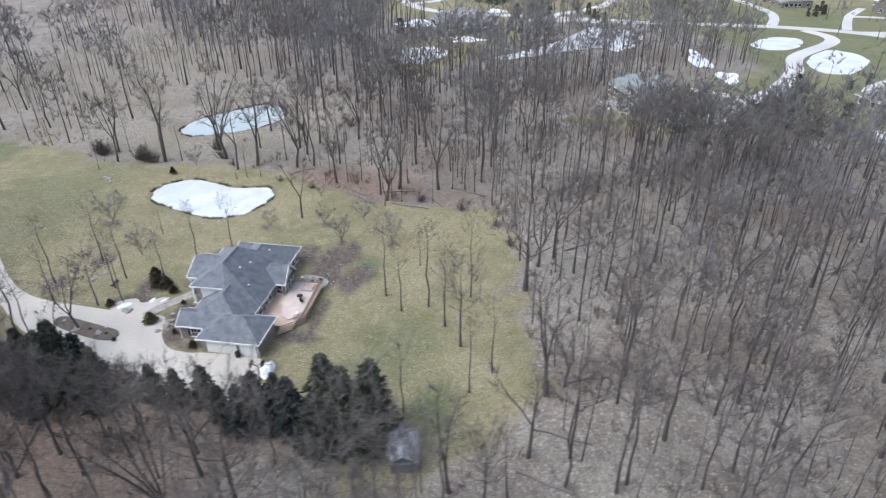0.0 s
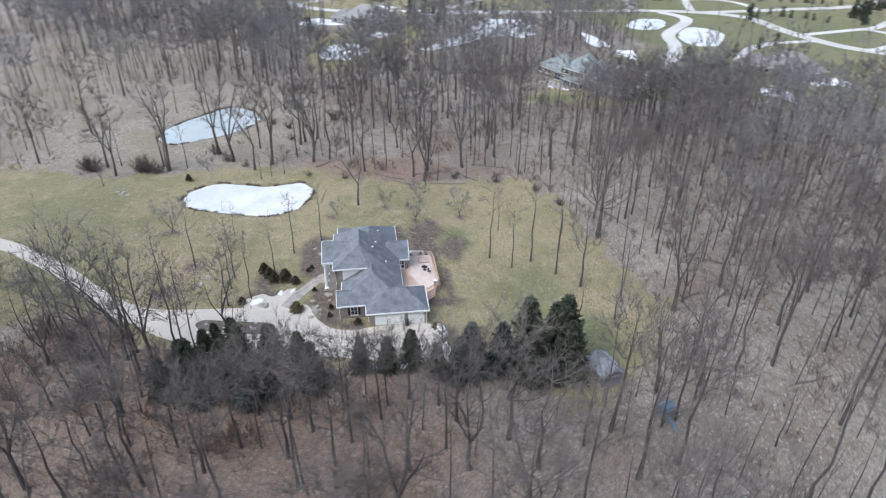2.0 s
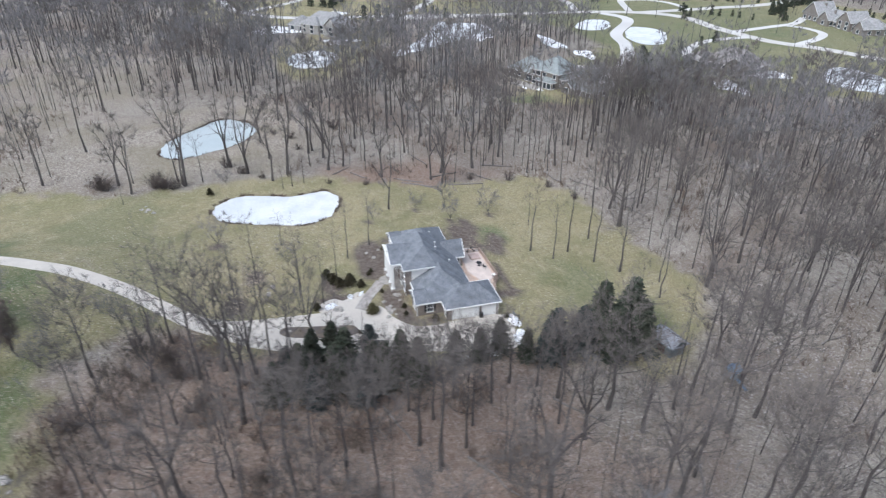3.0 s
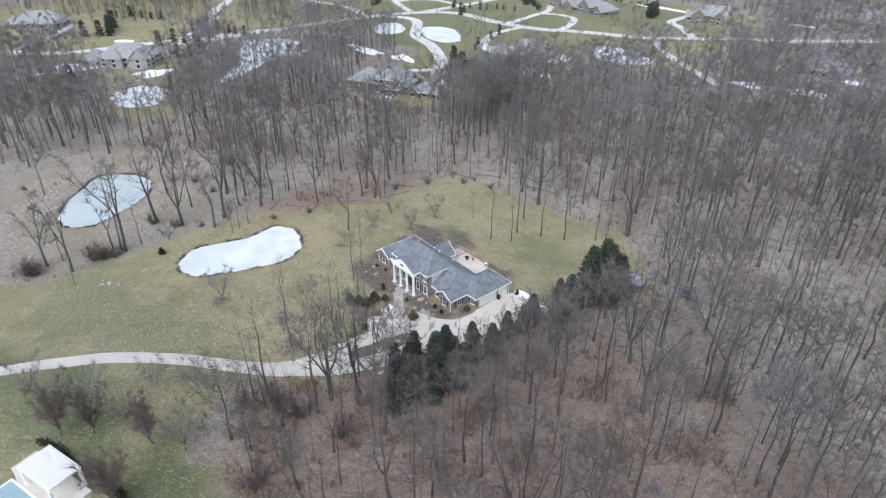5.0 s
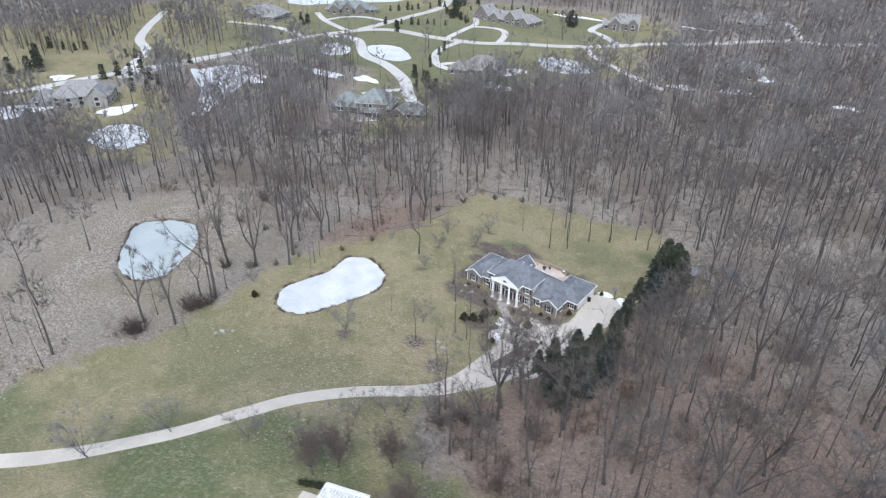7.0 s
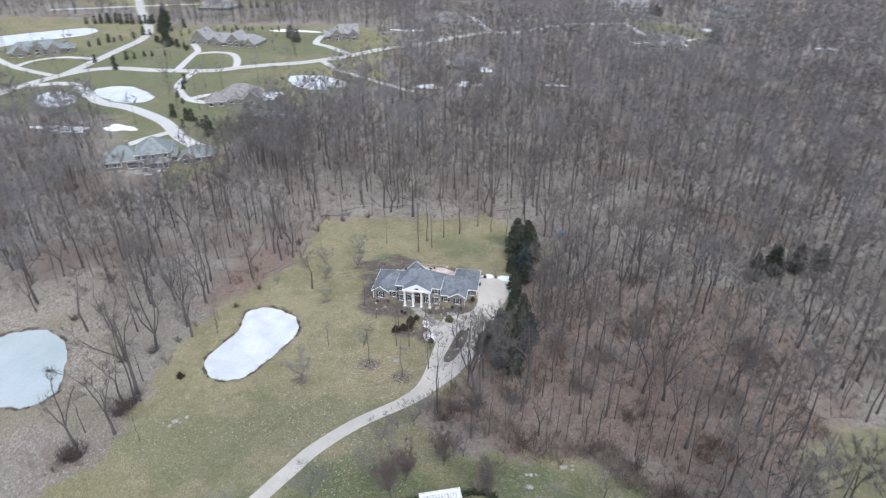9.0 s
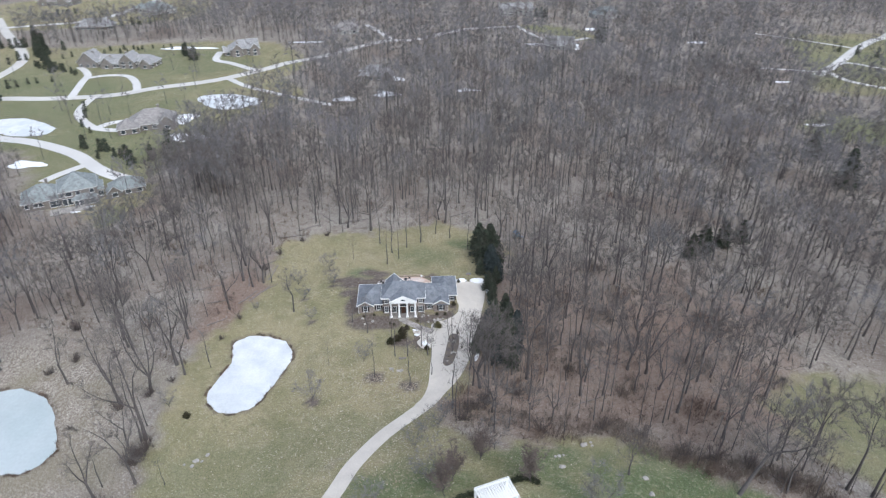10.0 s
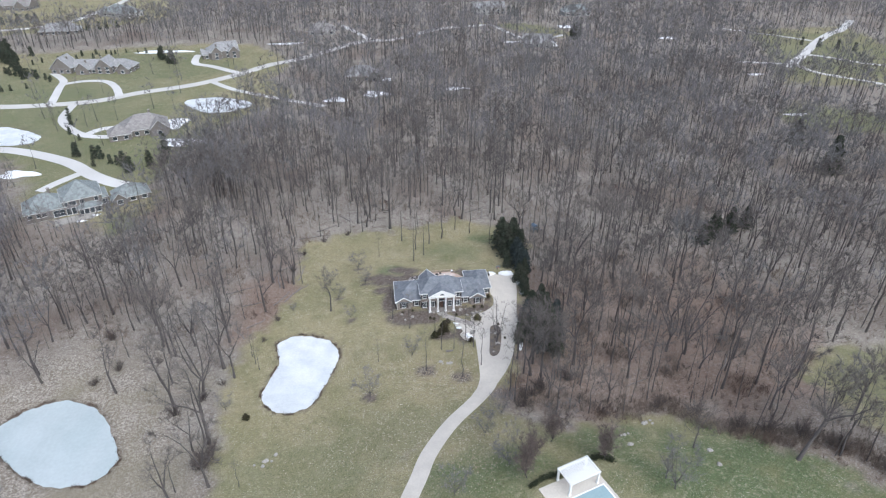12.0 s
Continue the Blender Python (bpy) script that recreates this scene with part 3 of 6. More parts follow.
ribbon("driveway", DRIVE, 3.6, 0.06, CONCRETE, "long pale concrete driveway curving over the lawn", "driveway")
COURT = smooth_line([(2.6, -36.2), (4.4, -33.0), (5.9, -28.6), (6.6, -22), (7.2, -14), (7.6, -8), (7.4, -4.0), (8.8, -2.6), (11.6, -1.6), (14.8, 1.2), (15.6, 5), (15.2, 8), (15.2, 17.2), (20, 17.8), (24.3, 16.5), (23.4, 8), (21.6, 0), (19.6, -11), (17.3, -17.5), (14.3, -24.6), (10.6, -30.4), (6.6, -35.8), (4.8, -38.2)], True, 5)


def build_court():
    """Parking court: a slab that narrows into the driveway."""
    verts, faces = [], []
    xs = np.arange(2, 25.5, 0.5)
    ys = np.arange(-39, 18.5, 0.5)
    gx, gy = np.meshgrid(xs, ys, indexing="ij")
    d = inside(gx, gy, COURT)
    # pull grid points just outside onto the outline
    ids = -np.ones(gx.shape, int)
    for a in range(len(xs)):
        for b in range(len(ys)):
            if d[a, b] > -0.36:
                x, y = gx[a, b], gy[a, b]
                if d[a, b] < 0.36:
                    k = np.hypot(COURT[:, 0] - x, COURT[:, 1] - y).argmin()
                    best = None
                    for q in (k - 1, k):
                        p0, p1 = COURT[q % len(COURT)], COURT[(q + 1) % len(COURT)]
                        e = p1 - p0
                        t = np.clip(((x - p0[0]) * e[0] + (y - p0[1]) * e[1]) / (e @ e), 0, 1)
                        c = p0 + t * e
                        r = math.hypot(c[0] - x, c[1] - y)
                        if best is None or r < best[0]:
                            best = (r, c)
                    x, y = best[1]
                ids[a, b] = len(verts)
                verts.append((x, y, land1(x, y) + 0.065))
    for a in range(len(xs) - 1):
        for b in range(len(ys) - 1):
            q = [ids[a, b], ids[a + 1, b], ids[a + 1, b + 1], ids[a, b + 1]]
            if min(q) >= 0:
                faces.append(q)
    tagged(new("parking_court", poly_mesh("parking_court", verts, faces, CONCRETE)), "pale concrete parking court beside the garage", "driveway", kind="structure")


build_court()
ISLAND = smooth_line([(12.2, -8.9), (13.6, -8.0), (14.8, -9.2), (14.4, -13.4), (12.7, -19.4), (11.0, -21.0), (10.0, -19.8), (10.7, -16), (11.5, -12)], True, 5)
sheet("island_bed", ISLAND, 0.16, MULCH, None, 0.14, "mulched island bed ringed by the driveway", "planting bed", "")
LANDING = smooth_line([(2.2, -6.4), (4.6, -5.0), (7.7, -6.9), (7.5, -13.2), (4.9, -13.8), (3.4, -11.2), (4.4, -9.2)], True, 4)
sheet("walk_landing", LANDING, 0.055, CONCRETE, None, 0.1, "pale irregular paved landing beside the drive", "path")
WALK = [(-0.2, -1.7), (1.6, -2.9), (4.2, -4.8), (7.9, -6.9)]
ribbon("front_walk", WALK, 2.0, 0.07, PAVER, "curved paved walk to the porch", "path")

for name, (pts, width, kind) in STREETS.items():
    ribbon("road", pts, width, 0.10, ROAD if kind == "ROAD" else ASPHALT, "pale residential street through the lawns", "road")
for pts, width in DRIVES:
    ribbon("driveway", pts, width, 0.12, ROAD, "pale concrete driveway of a distant house", "driveway")


def snow_mound(x, y, a, b, h, seed, turn=0):
    rs = np.random.RandomState(seed)
    verts, n = [], 16
    for k, (f, g) in enumerate(((1.0, -0.1), (0.85, 0.45), (0.55, 0.85), (0.2, 1.0))):
        for i in range(n):
            t = 2 * math.pi * i / n
            r = f * (1 + 0.18 * rs.randn() * (1 if k else 0.6))
            px, py = r * a * math.cos(t), r * b * math.sin(t)
            c, s = math.cos(turn), math.sin(turn)
            px, py = x + c * px - s * py, y + s * px + c * py
            verts.append((px, py, land1(px, py) + h * g * (1 + 0.15 * rs.randn()) + 0.03))
    verts.append((x, y, land1(x, y) + h * 1.02))
    faces = [(k * n + i, k * n + (i + 1) % n, (k + 1) * n + (i + 1) % n, (k + 1) * n + i) for k in range(3) for i in range(n)]
    faces += [(3 * n + i, 3 * n + (i + 1) % n, 4 * n) for i in range(n)]
    me = poly_mesh("snow_mound", verts, faces, SNOW)
    for p in me.polygons:
        p.use_smooth = True
    tagged(new("snow_mound", me), "melting heap of ploughed snow beside the paving", "snow", group="snow heaps")


for k, (x, y, a, b, h, turn) in enumerate([(17.0, 18.5, 1.9, 1.0, 0.7, 0.1), (22.3, 18.0, 2.5, 1.3, 0.9, -0.2), (24.8, 6.5, 0.7, 1.6, 0.4, 0), (18.9, -17.5, 0.5, 2.2, 0.35, -0.3), (5.6, -11.8, 0.9, 1.3, 0.2, 0.5), (3.5, -8.0, 0.8, 0.5, 0.15, 0),
                                          (25.0, 12.0, 0.8, 1.4, 0.5, 0), (20.9, -8.0, 0.5, 1.2, 0.3, 0), (3.0, -6.0, 0.9, 0.35, 0.12, -0.5)]):
    snow_mound(x, y, a, b, h, k, turn)
for k, (x, y, a, b) in enumerate([(-118, 185.5, 5, 8), (-109.7, 158.6, 9, 5), (-12.8, 223.7, 8, 5), (-8.7, 253.6, 6, 5), (-222.1, 88.6, 16, 6), (-196.4, 119.6, 14, 4), (-124.6, 83.6, 1.6, 1.1), (-128.2, 78.8, 1.8, 0.7), (-170.6, 125.8, 8, 4), (-221.1, 18.5, 6, 8), (-294.3, 26.8, 6, 5), (-253.1, -10.3, 9, 12),
                                  (123.3, 336.1, 5, 9), (94.4, 344.3, 6, 4), (154.2, 395.9, 9, 5), (35.6, 228.8, 7, 3), (-36.5, 215.4, 7, 4), (221.2, 344.3, 7, 4), (-77.8, 359.8, 12, 3), (210.9, 158.7, 6, 2), (231.5, 236.1, 5, 2), (-165.4, 344.3, 20, 4)]):
    t = np.linspace(0, 2 * math.pi, 22, endpoint=False)
    r = 1 + 0.22 * np.sin(3 * t + k) + 0.12 * np.sin(5 * t + 2 * k)
    ring = np.stack([x + a * r * np.cos(t), y + b * r * np.sin(t)], 1)
    sheet("snow_patch", ring, 0.14, SNOW, None, 0.16, "thin patch of old snow among the trees", "snow", "")

# ---------------------------------------------------------------- houses


def roof_part(parent, x0, x1, y0, y1, z, rise, axis="x", ends=(1, 1), material=None, trim=None, name="roof", trims=None):
    """A hipped or gabled roof over a rectangle, with white boards along eaves and rakes. ends: 1 hipped, 0 gabled, at the low and high end of the ridge."""
    w = (y1 - y0) / 2 if axis == "x" else (x1 - x0) / 2
    h = rise * w
    if axis == "x":
        ym = (y0 + y1) / 2
        r0, r1 = (x0 + w * ends[0], ym, z + h), (x1 - w * ends[1], ym, z + h)
        c = [(x0, y0, z), (x1, y0, z), (x1, y1, z), (x0, y1, z)]
        faces = [(0, 1, 5, 4), (2, 3, 4, 5), (1, 2, 5), (3, 0, 4)]
    else:
        xm = (x0 + x1) / 2
        r0, r1 = (xm, y0 + w * ends[0], z + h), (xm, y1 - w * ends[1], z + h)
        c = [(x0, y0, z), (x1, y0, z), (x1, y1, z), (x0, y1, z)]
        faces = [(1, 2, 5, 4), (3, 0, 4, 5), (0, 1, 4), (2, 3, 5)]
    faces = [f for k, f in enumerate(faces) if k < 2 or ends[(1, 0)[k - 2] if axis == "x" else k - 2]]
    verts = c + [r0, r1] + [(p[0], p[1], p[2] - 0.16) for p in c]
    faces += [(0, 6, 7, 1), (1, 7, 8, 2), (2, 8, 9, 3), (3, 9, 6, 0), (9, 8, 7, 6)]
    bm = bmesh.new()
    vs = [bm.verts.new(v) for v in verts]
    for f in faces:
        bm.faces.new([vs[i] for i in f])
    ob = part(name, bm, material or SHINGLE, parent)
    low = [Vector(p) - Vector((0, 0, 0.09)) for p in c]
    segs = []
    for i in range(4):
        a, b = low[i], low[(i + 1) % 4]
        along_x = abs(a.x - b.x) > abs(a.y - b.y)
        k = None
        if axis == "x" and not along_x:
            k = 1 if a.x == x1 else 0
        if axis == "y" and along_x:
            k = 1 if a.y == y1 else 0
        if k is not None and ends[k] == 0:
            top = Vector(r1 if k else r0)
            segs += [(a + Vector((0, 0, 0.10)), top + Vector((0, 0, 0.02))), (b + Vector((0, 0, 0.10)), top + Vector((0, 0, 0.02)))]
        else:
            segs.append((a, b))
    if trims is not None:
        segs = [(Vector(a) - Vector((0, 0, 0.06)), Vector(b) - Vector((0, 0, 0.06))) for a, b in trims]
    for sg in segs:
        part("fascia", beams([sg], 0.10, 0.24), trim or TRIM, ob, "painted fascia board")
    # ridge cap
    if (Vector(r0) - Vector(r1)).length > 0.2:
        part("ridge_cap", beams([(r0, r1)], 0.3, 0.05), material or SHINGLE, ob)
    return ob


def gable_wall(parent, pts, thick, material, name="gable"):
    """An upright panel from its corners, extruded backwards by thick."""
    bm = bmesh.new()
    f = [bm.verts.new(p) for p in pts]
    g = [bm.verts.new((p[0] + thick[0], p[1] + thick[1], p[2])) for p in pts]
    bm.faces.new(f)
    bm.faces.new(g[::-1])
    for i in range(len(f)):
        j = (i + 1) % len(f)
        bm.faces.new((f[i], f[j], g[j], g[i]))
    return part(name, bm, material, parent)


def window_part(parent, c, face, w, h, shutters=True, bars=True, name="window"):
    """A framed window on a wall; c is its centre on the wall's face, face one of -y, +y, +x, -x."""
    nx, ny = {"-y": (0, -1), "+y": (0, 1), "+x": (1, 0), "-x": (-1, 0)}[face]
    sx, sy = -ny, nx

    def bx(u0, u1, d0, d1, v0, v1):
        ps = [(c[0] + sx * u + nx * d, c[1] + sy * u + ny * d) for u, d in ((u0, d0), (u1, d1))]
        (ax, ay), (bx_, by) = ps
        return min(ax, bx_), max(ax, bx_), min(ay, by), max(ay, by), c[2] + v0, c[2] + v1

    win = part(name, box(*bx(-w / 2, w / 2, -0.05, 0.035, -h / 2, h / 2)), GLASS, parent, "dark glazed sash window")
    bm = bmesh.new()
    t = 0.10
    for r in ((-w / 2 - t, -w / 2, -h / 2 - t, h / 2 + t), (w / 2, w / 2 + t, -h / 2 - t, h / 2 + t), (-w / 2, w / 2, h / 2, h / 2 + t), (-w / 2, w / 2, -h / 2 - t, -h / 2)):
        add_box(bm, *bx(r[0], r[1], -0.05, 0.08, r[2], r[3]))
    if bars:
        add_box(bm, *bx(-w / 2, w / 2, 0.0, 0.055, -0.03, 0.03))
        add_box(bm, *bx(-0.02, 0.02, 0.0, 0.05, -h / 2, h / 2))
    part("window_frame", bm, TRIM, win, "white window frame")
    part("window_sill", box(*bx(-w / 2 - 0.15, w / 2 + 0.15, -0.02, 0.14, -h / 2 - t - 0.07, -h / 2 - t)), TRIM, win)
    if shutters:
        for s in (-1, 1):
            a = s * (w / 2 + t + 0.02)
            b = a + s * 0.42
            bm = box(*bx(min(a, b), max(a, b), 0.0, 0.05, -h / 2 - 0.05, h / 2 + 0.05))
            for v in np.linspace(-h / 2 + 0.1, h / 2 - 0.1, 6):
                add_box(bm, *bx(min(a, b) + 0.05, max(a, b) - 0.05, 0.05, 0.065, v - 0.05, v + 0.05))
            part("shutter", bm, SHUTTER, win, "dark louvred shutter")
    return win


def main_house():
    H = thing("house", "two-storey brick house with white portico and slate-blue roof", "house")
    P = 0.62
    z0 = -1.6
    # walls
    walls = [(-13.0, -5.0, 3.2, 12.6, 2.72), (5.0, 12.3, 3.2, 12.6, 2.72), (-6.0, 5.5, 1.9, 8.6, 5.6), (-6.0, 5.5, 8.6, 12.6, 2.72), (-13.0, -9.0, 2.4, 3.2, 2.72), (8.4, 12.3, 2.4, 3.2, 2.72), (8.4, 14.8, 7.1, 16.3, 2.6), (-5.3, -1.0, 12.6, 14.4, 2.75)]
    for x0, x1, y0, y1, z1 in walls:
        part("wall", box(x0, x1, y0, y1, z0, z1), BRICK, H, "brown-tan brick wall")
    # roofs of the long body, the garage and the tall block
    roof_part(H, -13.5, -3.0, 2.7, 13.1, 2.75, P, "x", (1, 0), trims=[((-13.5, 2.7, 2.72), (-13.5, 13.1, 2.72)), ((-8.6, 2.7, 2.72), (-6.1, 2.7, 2.72)), ((-13.5, 13.1, 2.72), (-5.8, 13.1, 2.72))])
    roof_part(H, 3.0, 12.8, 2.7, 13.1, 2.75, P, "x", (0, 1), trims=[((5.6, 2.7, 2.72), (7.95, 2.7, 2.72)), ((-0.6, 13.1, 2.72), (8.0, 13.1, 2.72)), ((12.8, 2.7, 2.72), (12.8, 6.6, 2.72))])
    roof_part(H, 8.0, 15.3, 6.6, 16.8, 2.62, 0.66, "y", (1, 1), name="garage_roof", trims=[((12.8, 6.6, 2.6), (15.3, 6.6, 2.6)), ((15.3, 6.6, 2.6), (15.3, 16.8, 2.6)), ((15.3, 16.8, 2.6), (8.0, 16.8, 2.6)), ((8.0, 16.8, 2.6), (8.0, 13.1, 2.6))])
    bm = bmesh.new()
    q = [(-6.5, 1.4, 5.6), (6.0, 1.4, 5.6), (6.0, 7.5, 5.66), (-6.5, 7.5, 5.66), (-3.0, 6.0, 8.36), (2.5, 6.0, 8.36), (6.0, 13.1, 2.80), (-6.5, 13.1, 2.80)]
    vs = [bm.verts.new(v) for v in q]
    for f in ((0, 1, 5, 4), (1, 2, 5), (3, 0, 4), (5, 2, 6), (4, 5, 6, 7), (3, 4, 7)):
        bm.faces.new([vs[i] for i in f])
    g = bmesh.ops.extrude_face_region(bm, geom=bm.faces[:])
    bmesh.ops.translate(bm, vec=(0, 0, -0.2), verts=[v for v in g["geom"] if isinstance(v, bmesh.types.BMVert)])
    main = part("main_roof", bm, SHINGLE, H, "slate-blue hipped main roof")
    part("ridge_cap", beams([((-3.0, 6.0, 8.38), (2.5, 6.0, 8.38))], 0.3, 0.05), SHINGLE, main)
    for p, r in ((((-6.5, 1.4, 5.5), (-4.2, 1.4, 5.5))), (((3.6, 1.4, 5.5), (6.0, 1.4, 5.5))), (((6.0, 1.4, 5.5), (6.0, 7.3, 5.54))), (((-6.5, 1.4, 5.5), (-6.5, 7.3, 5.54)))):
        part("fascia", beams([(p, r)], 0.10, 0.24), TRIM, main, "white fascia board")
    # front gabled wings
    for x0, x1 in ((-13.5, -8.6), (7.95, 12.8)):
        xm, w = (x0 + x1) / 2, (x1 - x0) / 2
        roof_part(H, x0, x1, 1.95, 6.5, 2.72, P, "y", (0, 1), trims=[((x0, 1.95, 2.75), (xm, 1.95, 2.77 + P * w)), ((x1, 1.95, 2.75), (xm, 1.95, 2.77 + P * w)), ((x1, 1.95, 2.68), (x1, 2.8, 2.68)), ((x0, 1.95, 2.68), (x0, 2.8, 2.68))])
        gable_wall(H, [(x0 + 0.45, 2.4, 2.6), (x1 - 0.45, 2.4, 2.6), (xm, 2.4, 2.6 + P * w - 0.05)], (0, 0.3), BRICK)
    # rear bay
    roof_part(H, -5.8, -0.6, 9.0, 14.9, 2.78, 0.97, "y", (1, 0), name="bay_roof", trims=[((-5.8, 14.9, 2.8), (-3.2, 14.9, 5.32)), ((-0.6, 14.9, 2.8), (-3.2, 14.9, 5.32)), ((-0.6, 13.0, 2.74), (-0.6, 14.9, 2.74)), ((-5.8, 13.0, 2.74), (-5.8, 14.9, 2.74))])
    gable_wall(H, [(-5.3, 14.4, 2.7), (-1.0, 14.4, 2.7), (-3.2, 14.4, 4.85)], (0, -0.3), SIDING)
    # pale gable infill over the low roofs on the sides of the tall block
    for x, s in ((5.52, 1), (-6.02, -1)):
        gable_wall(H, [(x, 3.0, 3.1), (x, 7.2, 5.5), (x, 3.0, 5.5)], (0.04 * s, 0), SIDING)
    # portico
    cx, hw = -0.3, 3.85
    xs = (cx - hw, cx + hw)
    top = 5.6 + 0.5 * hw
    roof_part(H, xs[0], xs[1], -0.42, 5.2, 5.6, 0.50, "y", (0, 0), name="portico_roof", trims=[((xs[0], -0.42, 5.64), (cx, -0.42, top + 0.04)), ((xs[1], -0.42, 5.64), (cx, -0.42, top + 0.04)), ((xs[0], -0.42, 5.56), (xs[0], 1.4, 5.56)), ((xs[1], -0.42, 5.56), (xs[1], 1.4, 5.56))])
    part("cornice", box(xs[0], xs[1], -0.5, -0.3, 5.38, 5.62), TRIM, H, "white cornice under the pediment")
    gable_wall(H, [(xs[0] + 0.1, -0.38, 5.5), (xs[1] - 0.1, -0.38, 5.5), (cx, -0.38, top - 0.1)], (0, 0.2), TRIM, "pediment")
    bm = bmesh.new()
    r = bmesh.ops.create_circle(bm, cap_ends=True, segments=20, radius=0.62)
    bmesh.ops.scale(bm, vec=(1, 0.62, 1), verts=r["verts"])
    for v in r["verts"]:
        v.co = Vector((cx + v.co.x, -0.392, 6.0 + max(v.co.y, -0.05)))
    part("lunette", bm, GLASS, H, "half-round dark window in the pediment")
    part("entablature", box(xs[0] + 0.2, xs[1] - 0.2, -0.3, 1.9, 5.05, 5.5), TRIM, H, "white portico beam")
    part("porch_ceiling", box(xs[0] + 0.3, xs[1] - 0.3, -0.1, 1.9, 5.0, 5.05), TRIM, H)
    for i in range(4):
        x = -3.7 + i * 2.26
        col = part("column", cyl(x, 0.0, 0.42, 4.85, 0.27, 0.22, 16), TRIM, H, "round white column")
        part("column_base", box(x - 0.36, x + 0.36, -0.36, 0.36, 0.2, 0.42, 0.03), TRIM, col)
        part("column_cap", box(x - 0.33, x + 0.33, -0.33, 0.33, 4.85, 5.05, 0.03), TRIM, col)
    part("porch_floor", box(-4.3, 3.7, -0.5, 1.9, -0.3, 0.2), PAVER, H, "paved porch floor")
    for k in range(3):
        bm = bmesh.new()
        r0 = 1.5 + 0.45 * k
        r = bmesh.ops.create_cone(bm, cap_ends=True, segments=28, radius1=r0, radius2=r0, depth=0.17)
        bmesh.ops.translate(bm, vec=(cx, -0.55, 0.105 - 0.15 * (k + 0.3)), verts=r["verts"])
        part("porch_step", bm, STONE, H, "rounded stone porch step")
    # doors and windows of the front
    door = part("front_door", box(cx - 0.55, cx + 0.55, 1.82, 1.93, 0.2, 2.4), DOORWOOD, H, "dark panelled front door")
    for s in (-1, 1):
        part("sidelight", box(cx + s * 0.62 - 0.0 if s > 0 else cx - 1.0, cx + 1.0 if s > 0 else cx - 0.62, 1.84, 1.93, 0.3, 2.4), GLASS, door)
    bm = bmesh.new()
    r = bmesh.ops.create_circle(bm, cap_ends=True, segments=24, radius=1.05)
    for v in r["verts"]:
        v.co = Vector((cx + v.co.x, 1.86, 2.45 + max(v.co.y, 0) * 0.8))
    part("fanlight", bm, GLASS, door, "arched fanlight")
    part("door_frame", beams([((cx - 1.1, 1.85, 0.2), (cx - 1.1, 1.85, 2.5)), ((cx + 1.1, 1.85, 0.2), (cx + 1.1, 1.85, 2.5)), ((cx - 1.1, 1.85, 2.45), (cx + 1.1, 1.85, 2.45))], 0.12, 0.12), TRIM, door)
    for x in (-5.1, -2.75, 2.2, 4.6):
        window_part(H, (x, 1.9, 1.55), "-y", 0.95, 1.75)
    for x in (-5.1, 4.6):
        window_part(H, (x, 1.9, 4.4), "-y", 0.95, 1.35)
    for x in (-2.75, 2.2):
        window_part(H, (x, 1.9, 4.15), "-y", 0.95, 1.2, False)
    for x, y in ((-11.05, 2.4), (10.35, 2.4), (-7.4, 3.2), (7.0, 3.2)):
        window_part(H, (x, y, 1.45), "-y", 1.05, 1.6)
    window_part(H, (12.3, 4.7, 1.45), "+x", 1.0, 1.5)
    window_part(H, (13.8, 7.1, 1.45), "-y", 1.0, 1.5)
    for y in (5.5, 9.5):
        window_part(H, (-13.0, y, 1.45), "-x", 1.0, 1.6)
    # rear glazing
    for x in (-4.5, -3.15, -1.8):
        window_part(H, (x, 14.4, 1.3), "+y", 0.85, 2.0, False)
    window_part(H, (-1.0, 13.5, 1.5), "+x", 0.9, 1.6, False)
    for x in (-11.6, -9.8, -7.6):
        window_part(H, (x, 12.6, 1.5), "+y", 0.95, 1.6, False)
    for x in (1.2, 2.6, 5.2, 7.0):
        window_part(H, (x, 12.6, 1.5), "+y", 1.0, 1.7, False)
    # garage doors
    for y0, y1 in ((8.0, 12.85), (13.35, 16.0)):
        gd = part("garage_door", box(14.76, 14.84, y0, y1, -0.4, 1.95), TRIM, H, "white panelled garage door")
        bm = bmesh.new()
        for r in range(4):
            m = max(2, int((y1 - y0) / 0.62))
            for k in range(m):
                a = y0 + 0.08 + (y1 - y0 - 0.16) * k / m
                add_box(bm, 14.84, 14.855, a + 0.06, a + (y1 - y0 - 0.16) / m - 0.06, -0.32 + 0.58 * r, 0.10 + 0.58 * r)
        part("door_panel", bm, TRIM, gd)
    # roof furniture
    for x, y, z in ((-7.5, 9.6, 5.0), (-1.0, 9.0, 6.3), (3.6, 10.5, 4.9), (1.5, 8.4, 6.8)):
        v = part("roof_vent", cyl(x, y, z - 0.5, z + 0.35, 0.12, 0.10, 8), METAL, H, "small metal roof vent")
        part("vent_hood", cyl(x, y, z + 0.3, z + 0.42, 0.2, 0.12, 8), TRIM, v)
    # downpipes
    for x, y in ((5.55, 1.85), (12.35, 2.35), (14.85, 16.35), (-13.05, 2.35)):
        part("downpipe", box(x - 0.05, x + 0.05, y - 0.05, y + 0.05, -0.3, 2.6), TRIM, H)
    return H


main_house()


